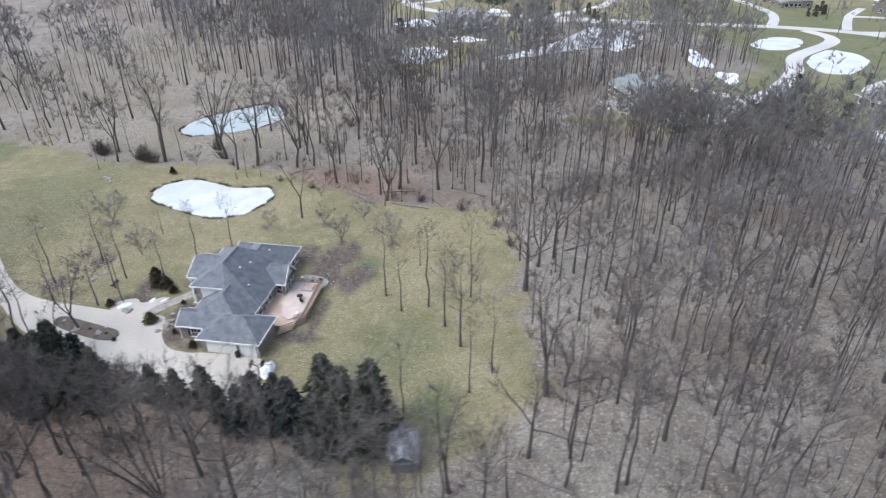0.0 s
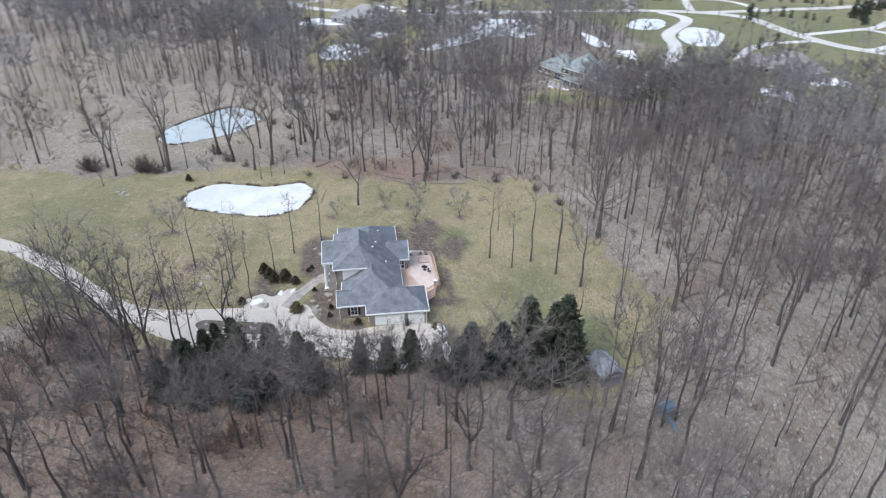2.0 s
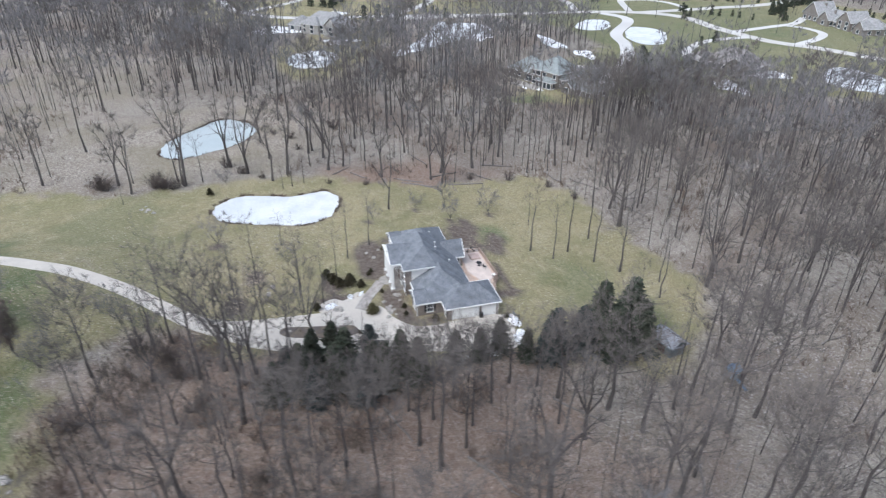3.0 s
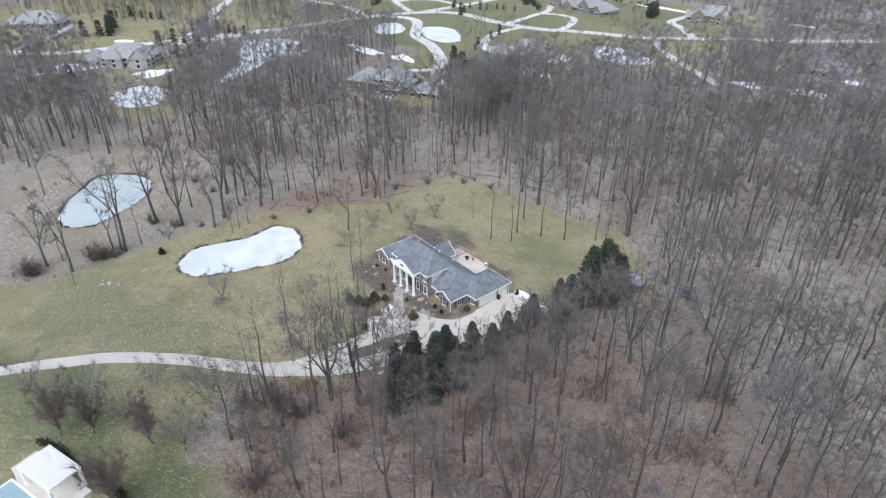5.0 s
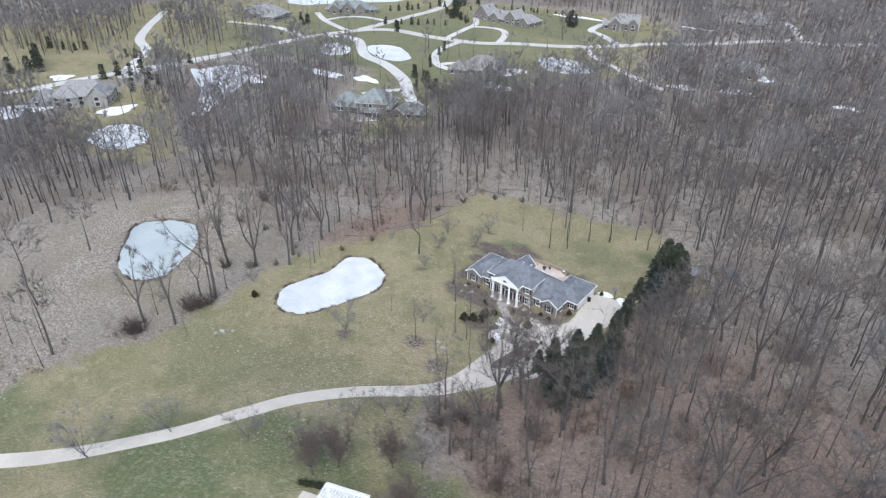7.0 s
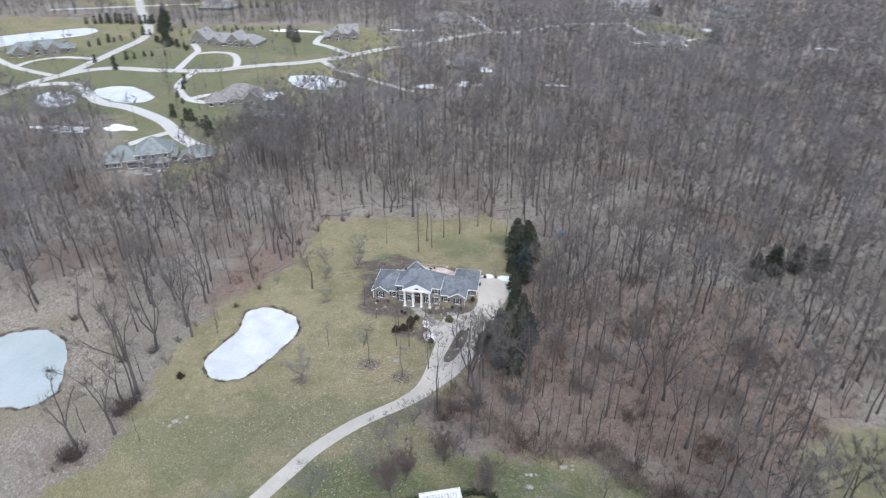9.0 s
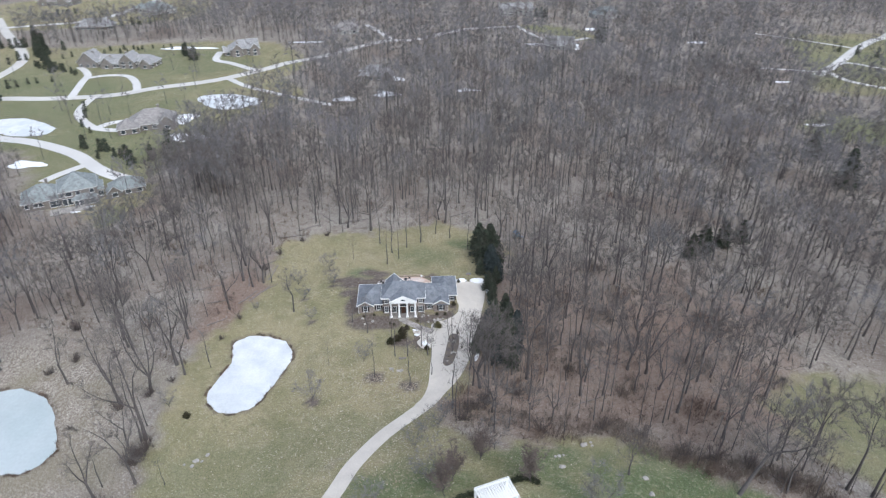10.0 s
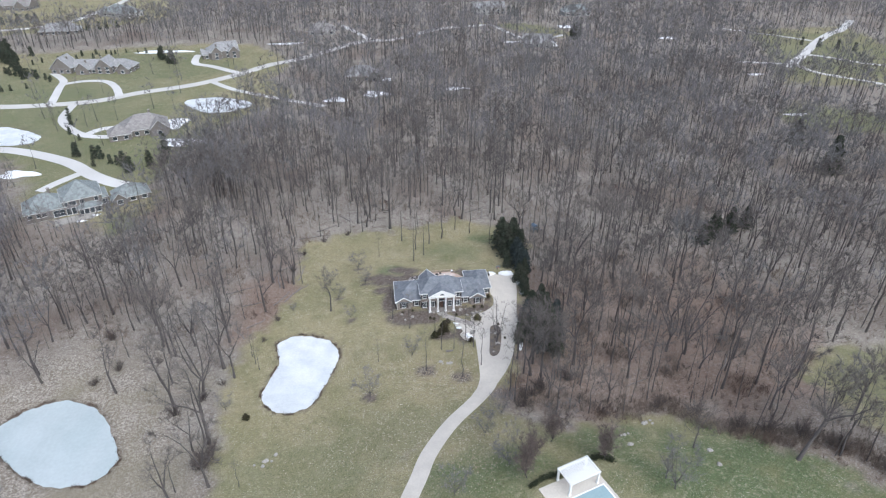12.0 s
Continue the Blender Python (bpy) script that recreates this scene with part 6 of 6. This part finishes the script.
for x, y, h in ((-50.4, -34.7, 1.9), (-3.9, -3.0, 0.9), (-2.9, -3.6, 0.9), (3.6, -2.2, 0.9), (11.5, 0.6, 1.0), (9.2, 0.8, 1.0), (-11.5, 0.6, 0.8), (-8.6, 1.0, 0.8), (14.2, 5.2, 1.4), (15.2, -14.2, 0.8), (14.6, -8, 0.8), (16.4, 17.6, 1.2), (12.6, -13.5, 0.5), (13.3, -10.2, 0.5), (11.6, -17.6, 0.4)):
    plant("yew", "low rounded dark evergreen shrub", "shrub", CEDAR_ME[1], x, y, 10 * x, h / 10 * 1.5, "clipped shrubs", tall=h / 10)
for x, y, h in ((181, 87, 15), (185.5, 120, 11), (100, 35, 9.5), (94, 31, 8), (108, 38.5, 9), (116, 42, 8)):
    plant("spruce", "single dark evergreen among bare trees", "spruce", SPRUCE_ME[R.randint(3)], x, y, R.rand() * 360, h / 10 * 1.15, "woodland evergreens")
    taken.append((x, y))

# far garden conifers
FARCON = []
CONIFER_ROWS = [
    ((-165.4, 334), (-147.9, 305.1), 14, 5), ((-170.6, 344.3), (-222.1, 339.2), 7, 3), ((-180.9, 205.1), (-155.1, 158.7), 4, 4), ((-155.1, 148.4), (-121.2, 124), 10, 5), ((-111.5, 147.7), (-114.9, 125.7), 4, 7),
    ((-253.1, 297.9), (-211.8, 272.2), 12, 4), ((-260.3, 230.9), (-222.1, 261.8), 8, 4), ((-309.8, 66), (-263.4, 86.6), 7, 6), ((-340.7, 35), (-309.8, 24.7), 4, 8), ((-235.5, 280.4), (-250, 303.1), 6, 6),
    ((-256.2, 313.4), (-276.8, 349.5), 12, 7), ((-263.4, 331.9), (-299.5, 387.6), 9, 7),
]
CONIFER_ROWS += [
    ((-289.1, 267), (-253.1, 344.3), 12, 5), ((-239.7, 230.9), (-233.5, 216.5), 2, 6), ((-278.8, 416.5), (-222.1, 437.1), 8, 6), ((-330.4, 457.7), (-309.8, 488.7), 5, 6), ((123.3, 447.4), (115, 453.6), 4, 7),
    ((143.9, 344.3), (152.1, 359.8), 4, 8), ((-371.6, 45.3), (-340.7, 66), 5, 5), ((-196.4, 339.2), (-253.1, 313.4), 9, 3), ((-314.9, 210.3), (-294.3, 194.8), 5, 5), ((-278.8, 354.6), (-340.7, 344.3), 14, 6),
    ((308.8, 313.4), (339.8, 282.5), 4, 6),
]
for (ax, ay), (bx, by), n_, h in CONIFER_ROWS:
    for k in range(n_):
        t = (k + 0.5) / n_
        FARCON.append((ax + (bx - ax) * t + R.randn() * 1.6, ay + (by - ay) * t + R.randn() * 1.6, h * (0.7 + 0.6 * R.rand())))
FARCON += [(-317, 20.6, 8), (-273.7, 39.1, 7), (-274.7, 47.4, 7), (-269.6, 51.5, 6), (-267.5, 56.7, 7), (-254.1, 53.6, 6), (-242.8, 51.5, 5), (-242.8, 38.1, 6), (-238.6, 43.3, 5), (-227.3, -14.5, 7), (-322.1, 13.4, 8)]
for x, y, h in FARCON:
    plant("conifer", "small dark conifer on a distant lawn", "conifer", SMALLCON_ME, x, y, R.rand() * 360, h / 6 * 1.15, "distant conifers")
    taken.append((x, y))

# ---------------------------------------------------------------- woods


def scatter(rs, x0, x1, y0, y1, gap):
    """Points on a jittered grid."""
    gx, gy = np.meshgrid(np.arange(x0, x1, gap), np.arange(y0, y1, gap), indexing="ij")
    x = gx.ravel() + (rs.rand(gx.size) - 0.5) * gap * 0.95
    y = gy.ravel() + (rs.rand(gx.size) - 0.5) * gap * 0.95
    return x, y


def free(x, y, margin=1.5, lawns=True):
    """Where woods may stand: off lawns, ponds, paving and houses."""
    ok = ~((x > -135) & (x < -66) & (y > -68) & (y < -50))
    lawn = np.zeros(x.shape, bool)
    for ring in LAWNS:
        lawn |= inside(x, y, ring) >= -margin
    for ring in COPSES:
        lawn &= inside(x, y, np.array(ring)) < 0
    if lawns:
        ok &= ~lawn
    for ring, _ in PONDS.values():
        ok &= inside(x, y, ring) < -2.0
    ok &= off_line(x, y, np.array(DRIVE)) > 5
    ok &= inside(x, y, COURT) < -3
    for pts, w, _ in STREETS.values():
        ok &= off_line(x, y, np.array(pts)) > w * 0.8
    for pts, w in DRIVES:
        ok &= off_line(x, y, np.array(pts)) > w * 0.9
    for ob in [o for o in scene.objects if o.type == "EMPTY" and o.name.startswith("house")]:
        r = 14 if ob.location.length < 1 else 23
        ok &= np.hypot(x - ob.location.x, y - ob.location.y) > r
    t = np.array(taken)
    near = (np.abs(x) < 120) & (np.abs(y) < 120)
    idx = np.where(near & ok)[0]
    d = np.hypot(x[idx, None] - t[None, :, 0], y[idx, None] - t[None, :, 1]).min(1)
    ok[idx[d < 2.2]] = False
    return ok


def view_zone(x, y):
    """The stretch of country that the flight overlooks."""
    ok = (y > -175) & (y < 630) & (x > -560) & (x < 175 + 0.87 * y)
    ok &= y > -200 - 1.18 * (x + 340)
    return ok


WR = np.random.RandomState(11)
x, y = scatter(WR, -560, 560, -170, 630, 7.5)
keep = free(x, y) & view_zone(x, y)
x, y = x[keep], y[keep]
# thinner cover in the reed field round the western pond, and natural gaps
field = np.hypot((x + 92) / 38, (y + 40) / 38) < 1
keep = ~field | (WR.rand(len(x)) < 0.10)
keep &= (np.hypot(x, y - 60) < 420) | (WR.rand(len(x)) < 0.72)
keep &= WR.rand(len(x)) < 0.82 + 0.3 * wave(x, y, 11) + 0.2 * wave(x, y, 5, 1.0)
keep &= ~((x > -140) & (x < -60) & (y > -135) & (y < -60)) | (WR.rand(len(x)) < 0.45)
keep &= ~((x > -230) & (x < -100) & (y > -170) & (y < -55)) | (WR.rand(len(x)) < 0.45)
keep &= off_line(x, y, np.array([(-105, -72), (-160, -103), (-205, -132)])) > 9
# open stand below the neighbouring house
keep &= ~(off_line(x, y, np.array([(-132, 76), (-118, 54), (-106, 36)])) < 15) | (WR.rand(len(x)) < 0.45)
# open stand beside the lawn's western edge
keep &= ~(np.hypot((x + 62) / 26, (y - 6) / 26) < 1) | (WR.rand(len(x)) < 0.5)
x, y = x[keep], y[keep]
dist = np.hypot(x - 20, y + 10) + 16 * WR.randn(len(x))
near_zone = (x > -62) & (x < 72) & (y > -52) & (y < 78)
order = np.where(near_zone)[0]
order = order[np.argsort(np.hypot(x[order] - 5, y[order] - 5))]
single = order[:250]
for i in single:
    k = WR.randint(12)
    me = NEAR_ME[k] if k < 6 else SLIM_ME[k - 6] if k < 9 else FORK_ME[k - 9]
    plant("tree", "bare woodland tree with a hazy grey-brown crown", "tree", me, x[i], y[i], WR.rand() * 360, (0.55 + 0.62 * WR.rand() ** 0.7), "woodland trees round the clearing")
rest = np.ones(len(x), bool)
rest[single] = False


def woods(name, label, sel, kinds, lo, hi, seed, brown):
    """One mass of many trees; brown is the share of trees with brown twigs, set lower farther off to colour in haze."""
    rs = np.random.RandomState(seed)
    V, F, M, o = [], [], [], 0
    zz = land(x[sel], y[sel])
    for px, py, pz in zip(x[sel], y[sel], zz):
        (wv, wf), (tv, tf) = kinds[rs.randint(len(kinds))]
        a, s = rs.rand() * 6.283, lo + (hi - lo) * rs.rand() ** 0.7
        c, sn = math.cos(a) * s, math.sin(a) * s
        rot = np.array([[c, sn, 0], [-sn, c, 0], [0, 0, s]])
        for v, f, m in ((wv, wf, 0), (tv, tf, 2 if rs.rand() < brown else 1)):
            V.append(v @ rot + np.array([px, py, pz]))
            F.append(f + o)
            M.append(np.full(len(f), m))
            o += len(v)
    if V:
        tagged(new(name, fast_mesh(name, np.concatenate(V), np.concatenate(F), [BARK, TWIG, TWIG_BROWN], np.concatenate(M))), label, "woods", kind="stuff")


def pole_stand():
    """Thin young stems between the grown trees."""
    rs = np.random.RandomState(77)
    a, b = scatter(rs, -260, 260, -120, 300, 7.0)
    k = free(a, b, 0.8) & view_zone(a, b) & (np.hypot(a - 20, b + 10) < 290) & ~(np.hypot((a + 92) / 40, (b + 40) / 40) < 1)
    return a[k], b[k]


def distance_band(a, b):
    return rest & (dist >= a) & (dist < b)


# less brown with distance: the twig colour stands in for haze
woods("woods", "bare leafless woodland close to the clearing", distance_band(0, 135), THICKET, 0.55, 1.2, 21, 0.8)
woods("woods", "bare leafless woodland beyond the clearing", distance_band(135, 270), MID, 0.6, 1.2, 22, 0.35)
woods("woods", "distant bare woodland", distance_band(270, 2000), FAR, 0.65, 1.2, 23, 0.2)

kx, ky = x, y
x, y = pole_stand()
side_x, side_y = scatter(np.random.RandomState(41), -176, -141, 52, 90, 4.0)
shade = side_y < 84 - 0.35 * (side_x + 141)
x, y = np.append(x, side_x[shade]), np.append(y, side_y[shade])
woods("woods", "thin young bare stems between grown trees", np.ones(len(x), bool), POLE, 0.45, 0.95, 24, 0.7)
x, y = scatter(np.random.RandomState(43), -99, -70, 84, 122, 5.2)
woods("woods", "belt of bare trees beside a neighbouring garage", np.ones(len(x), bool), MID, 0.6, 1.05, 25, 0.5)

# scattered trees on the far lawns
x, y = scatter(np.random.RandomState(8), -470, 420, -60, 560, 10)
far_lawn = np.zeros(len(x), bool)
for ring in LAWNS[3:]:
    far_lawn |= inside(x, y, ring) > 2
keep = far_lawn & free(x, y, lawns=False) & ((x > 120) | (0.25 + 0.7 * wave(x, y, 17) > 0))
keep &= np.random.RandomState(9).rand(len(x)) < np.where(x > 120, 1.0, 0.22)
x, y = x[keep], y[keep]
woods("woods", "scattered bare trees on the lawns of distant houses", np.ones(len(x), bool), FAR, 0.4, 0.85, 25, 0.3)
x, y = kx, ky

# undergrowth in patches
bx, by = scatter(WR, -135, 125, -98, 135, 2.75)
patchy = 0.42 + 0.55 * wave(bx, by, 7) + 0.3 * wave(bx, by, 2.6, 1.0)
patchy = np.where((bx > 10) & (by < 25), patchy + 0.35, patchy)
patchy = np.where(np.hypot((bx + 92) / 38, (by + 40) / 38) < 1, 0.03, patchy)
kb = free(bx, by, 0.0) & (WR.rand(len(bx)) < patchy)
bx, by = bx[kb], by[kb]
ex, ey = scatter(WR, -165, -100, 45, 84, 2.6)
ek = free(ex, ey, 0.0) & (WR.rand(len(ex)) < 0.6)
bx, by = np.append(bx, ex[ek]), np.append(by, ey[ek])
bs = (0.35 + 0.85 * WR.rand(len(bx)) ** 1.5) * np.clip(0.75 + 0.5 * wave(bx, by, 7), 0.4, 1.3)
# thick brush along the creek and beside the drive
cx_, cy_ = scatter(WR, 5, 100, -95, 28, 1.2)
creek = off_line(cx_, cy_, np.array([(45, -46), (51, -54), (60, -60.5), (72, -62.5), (78, -67), (82, -76), (90, -88)])) < 2.6 + 1.2 * wave(cx_, cy_, 3)
creek |= (off_line(cx_, cy_, np.array([(14, -33), (18, -40), (24, -44), (33, -48), (45, -46)])) < 4.2) & (WR.rand(len(cx_)) < 0.5)
creek |= (np.hypot((cx_ - 30) / 10, (cy_ + 16) / 17) < 1) & (WR.rand(len(cx_)) < 0.22)
for tx, ty, tr in ((46, 6, 3.5), (64, 8, 5), (58, 22, 4), (55, -2, 4), (42, -24, 4), (74, -24, 4), (84, -8, 5), (37, -12, 3), (68, -42, 4.5), (54, -32, 4), (48, -14, 3.5), (90, -30, 4), (34, 4, 3)):
    creek |= (np.hypot(cx_ - tx, cy_ - ty) < tr * (1 + 0.3 * wave(cx_, cy_, 1.7))) & (WR.rand(len(cx_)) < 0.55)
creek &= inside(cx_, cy_, COURT) < -2
creek &= off_line(cx_, cy_, np.array(DRIVE)) > 4.2
bx, by = np.concatenate([bx, cx_[creek]]), np.concatenate([by, cy_[creek]])
bs = np.concatenate([bs, 0.6 + 0.55 * WR.rand(int(creek.sum()))])


def undergrowth():
    rs = np.random.RandomState(31)
    V, F, M, o = [], [], [], 0
    zz = land(bx, by)
    for px, py, pz, s in zip(bx, by, zz, bs):
        (wv, wf), (tv, tf) = LOWBRUSH[rs.randint(4)]
        a = rs.rand() * 6.283
        c, sn = math.cos(a) * s, math.sin(a) * s
        rot = np.array([[c, sn, 0], [-sn, c, 0], [0, 0, s]])
        for v, f, m in ((wv, wf, 0), (tv, tf, 1)):
            V.append(v @ rot + np.array([px, py, pz]))
            F.append(f + o)
            M.append(np.full(len(f), m))
            o += len(v)
    tagged(new("undergrowth", fast_mesh("undergrowth", np.concatenate(V), np.concatenate(F), [BRUSH, BRUSH], np.concatenate(M))), "reddish-brown leafless undergrowth in the woods", "undergrowth", kind="stuff")


undergrowth()
# brush at the feet of trees round the ponds
BRUSH_CLUMPS = [
    (-58.2, -47, 1.5), (-57.0, -46.0, 1.6), (-57.6, -48.3, 1.4), (-56.2, -43.2, 1.4), (-59.8, -60.3, 1.6), (-58.6, -59.4, 1.5), (-60.6, -61.2, 1.4), (-90.8, 0.2, 1.5),
    (-85.6, -13.4, 1.0), (-89.4, -18.2, 0.9), (-67.0, -31.5, 1.2), (-61.5, -27, 1.1), (-50, -6, 0.6), (-58, -22, 0.7), (-47, 3, 0.7), (-76, -12, 0.8), (-36, 48, 0.8),
    (-42, 40, 0.9), (-28, 52, 0.8), (-45, 30, 0.8), (16, -38, 1.5), (20, -36, 1.6), (27, -33, 1.5), (13, -42, 1.3),
]
BRUSH_CLUMPS += [
    (30, -47, 1.4), (58, -56, 1.6), (63, -58, 1.7), (69, -61, 1.7), (75, -65, 1.7), (80, -72, 1.6), (52, -50, 1.4), (44, -47, 1.3),
]
for px, py, s in BRUSH_CLUMPS:
    plant("shrub", "dense leafless brush clump", "shrub", SHRUB_ME[R.randint(3)], px, py, R.rand() * 360, s * 1.1, "brush clumps", ("trunk", "crown"))


def shore_tufts():
    """Dead grass and rushes along the pond edges."""
    rs = np.random.RandomState(41)
    bases = []
    for key in ("near", "field"):
        ring = PONDS[key][0]
        m = 900
        i = rs.randint(len(ring), size=m)
        t = rs.rand(m)[:, None]
        p = ring[i] + (ring[(i + 1) % len(ring)] - ring[i]) * t
        c = ring.mean(0)
        p = c + (p - c) * (1.0 + 0.035 * rs.rand(m) ** 1.5)[:, None] + rs.randn(m, 2) * 0.12
        k = wave(p[:, 0], p[:, 1], 1.6) + 0.5 * wave(p[:, 0], p[:, 1], 0.6) > -0.05
        bases.append(p[k])
    p = np.concatenate(bases)
    p = np.repeat(p, 5, 0) + rs.randn(len(p) * 5, 2) * 0.14
    base = np.stack([p[:, 0], p[:, 1], land(p[:, 0], p[:, 1]) - 0.05], 1)
    v, f = twig_tris(rs, base, np.tile([0, 0, 1.0], (len(base), 1)), 0.5, 0.09)
    tagged(new("shore_grass", fast_mesh("shore_grass", v, f, [BRUSH])), "dead brown grass along the frozen ponds", "grass", kind="stuff")


shore_tufts()


def log(px, py, turn, length, r, seed):
    rs = np.random.RandomState(seed)
    t = np.linspace(0, 1, 5)
    pts = np.stack([(t - 0.5) * length, rs.randn(5) * 0.15, np.full(5, r * 0.8)], 1)
    L = new("fallen_log", fast_mesh("fallen_log", *tube(pts, r * (1 - 0.45 * t), 6), [BARK_PALE], smooth=True))
    L.matrix_basis = pose(px, py, land1(px, py), 0, 0, turn)
    tagged(L, "weathered fallen trunk lying on the leaf litter", "log", "fallen logs")


FALLEN_LOGS = [
    (-42, 28, 80, 9, 0.22), (-47, 14, 60, 8, 0.2), (-40, 52, 10, 10, 0.25), (20, 66, 30, 9, 0.2), (30, 60, 70, 8, 0.2), (-20, 62, 20, 10, 0.22), (10, 66, 110, 7, 0.18),
    (40, 20, 40, 9, 0.2), (46, -20, 100, 9, 0.2), (36, -6, 20, 8, 0.18), (55, 30, 150, 10, 0.22), (-53, 2, 40, 6, 0.18), (60, 0, 70, 9, 0.2), (50, 52, 15, 10, 0.2),
]
FALLEN_LOGS += [
    (-30, 66, 130, 8, 0.2), (0, 75, 60, 9, 0.2), (-60, 20, 20, 8, 0.2), (70, -30, 50, 9, 0.22), (34, 72, 100, 9, 0.2), (28, -30, 35, 7, 0.16), (-44, 16, 62, 9, 0.2),
    (-41.5, 19, 48, 6, 0.14), (-49, 24, 100, 8, 0.2), (-55, 12, 15, 7, 0.18), (-46, 33, 40, 8, 0.2), (-52, 40, 70, 9, 0.22), (-35, 58, 30, 9, 0.2), (-57, -2, 130, 6, 0.16),
]
FALLEN_LOGS += [
    (22, 62, 80, 8, 0.2), (48, 4, 30, 9, 0.2), (54, -8, 120, 8, 0.2), (62, 14, 80, 9, 0.2), (44, -36, 20, 8, 0.18),
]
FALLEN_LOGS += [(-0.3, -17.6, 0, 1.9, 0.34)]
for k, (px, py, t, n_, r) in enumerate(FALLEN_LOGS):
    log(px, py, t, n_, r, k)


def stone(px, py, s, seed):
    rs = np.random.RandomState(seed)
    bm = bmesh.new()
    bmesh.ops.create_icosphere(bm, subdivisions=2, radius=s)
    for v in bm.verts:
        v.co *= 1 + 0.16 * rs.randn()
        v.co.z *= 0.6
    me = bpy.data.meshes.new("stone")
    bm.to_mesh(me)
    bm.free()
    me.materials.append(STONE)
    ob = new("stone", me)
    ob.location = (px, py, land1(px, py) + s * 0.2)
    tagged(ob, "rough grey landscape stone", "stone", "landscape stones")


SR = np.random.RandomState(4)
for px, py, n_, spread in ((38.2, -52.8, 4, 1.0), (32.3, -59.7, 2, 0.5), (-44, -48.5, 8, 1.2), (-2.0, -22.5, 4, 1.2), (6.6, -10.2, 5, 1.0), (12.9, -11.5, 3, 0.5), (12.3, -16.0, 3, 0.6), (11.2, -19.2, 2, 0.4), (31, -56, 3, 0.8), (46, -66, 3, 3.0), (-10, -0.9, 3, 1.5), (9.8, -0.9, 4, 1.8), (8.2, -1.6, 5, 1.5), (5.4, 0.2, 3, 0.8)):
    for k in range(n_):
        stone(px + SR.randn() * spread, py + SR.randn() * spread * 0.6, 0.25 + 0.3 * SR.rand(), SR.randint(999))


def hedge():
    rs = np.random.RandomState(9)
    line = smooth_line([(8.3, -69), (11.2, -67.3), (14.6, -66.4), (20.7, -64.0), (23.4, -62.9), (25.2, -63.2), (26.2, -64.4)], False, 10)
    m = 3400
    t = rs.rand(m) * (len(line) - 1.001)
    i = t.astype(int)
    c = line[i] + (line[i + 1] - line[i]) * (t - i)[:, None]
    base = np.stack([c[:, 0] + rs.randn(m) * 0.28, c[:, 1] + rs.randn(m) * 0.28, land(c[:, 0], c[:, 1]) + rs.rand(m) * 1.0], 1)
    v, f = twig_tris(rs, base, rs.randn(m, 3), 0.28, 0.2)
    tagged(new("hedge", fast_mesh("hedge", v, f, [HEDGE])), "low dark clipped hedge behind the pergola", "hedge")


hedge()


def fallen_leaves():
    """Bleached leaves lying in drifts over the front lawn and along the drive."""
    rs = np.random.RandomState(31)
    drifts = [((-13, -23), 7, 4, 900), ((-6, -27), 6, 3.5, 700), ((1, -28), 5, 3.5, 700), ((-20, -14), 9, 5, 500), ((4, -20), 3, 5, 500), ((-10, -36), 12, 5, 600), ((-26, -46), 16, 8, 900), ((2, -46), 4, 5, 500), ((9, -42), 5, 5, 700), ((-2, -56), 6, 7, 700), ((-36, -30), 12, 14, 800), ((-14, 20), 12, 10, 500), ((-12, -48), 9, 6, 700)]
    pts = np.concatenate([np.array(c) + rs.randn(m, 2) * np.array([a, b]) for c, a, b, m in drifts])
    ok = (off_line(pts[:, 0], pts[:, 1], np.array(DRIVE)) > 2.2) & (inside(pts[:, 0], pts[:, 1], COURT) < -0.4) & (np.hypot(pts[:, 0] / 17, (pts[:, 1] - 5) / 11) > 1)
    for ring, _ in PONDS.values():
        ok &= inside(pts[:, 0], pts[:, 1], ring) < -1.0
    p = pts[ok]
    n = len(p)
    base = np.stack([p[:, 0], p[:, 1], land(p[:, 0], p[:, 1]) + 0.05 + 0.06 * rs.rand(n)], 1)
    a, size = rs.rand(n) * 6.283, (0.08 + 0.13 * rs.rand(n) ** 2)[:, None]
    u = np.stack([np.cos(a), np.sin(a), 0.25 * rs.randn(n)], 1) * size
    w = np.stack([-np.sin(a), np.cos(a), 0.25 * rs.randn(n)], 1) * size * 0.7
    v = np.stack([base - u, base + w, base + u, base - w], 1).reshape(-1, 3)
    q = np.arange(0, 4 * n, 4)[:, None]
    f = np.concatenate([q + np.array([0, 3, 1]), q + np.array([1, 3, 2])])
    tagged(new("fallen_leaves", fast_mesh("fallen_leaves", v, f, [LEAF])), "bleached tan leaves scattered over the lawn", "leaves", kind="stuff")


fallen_leaves()
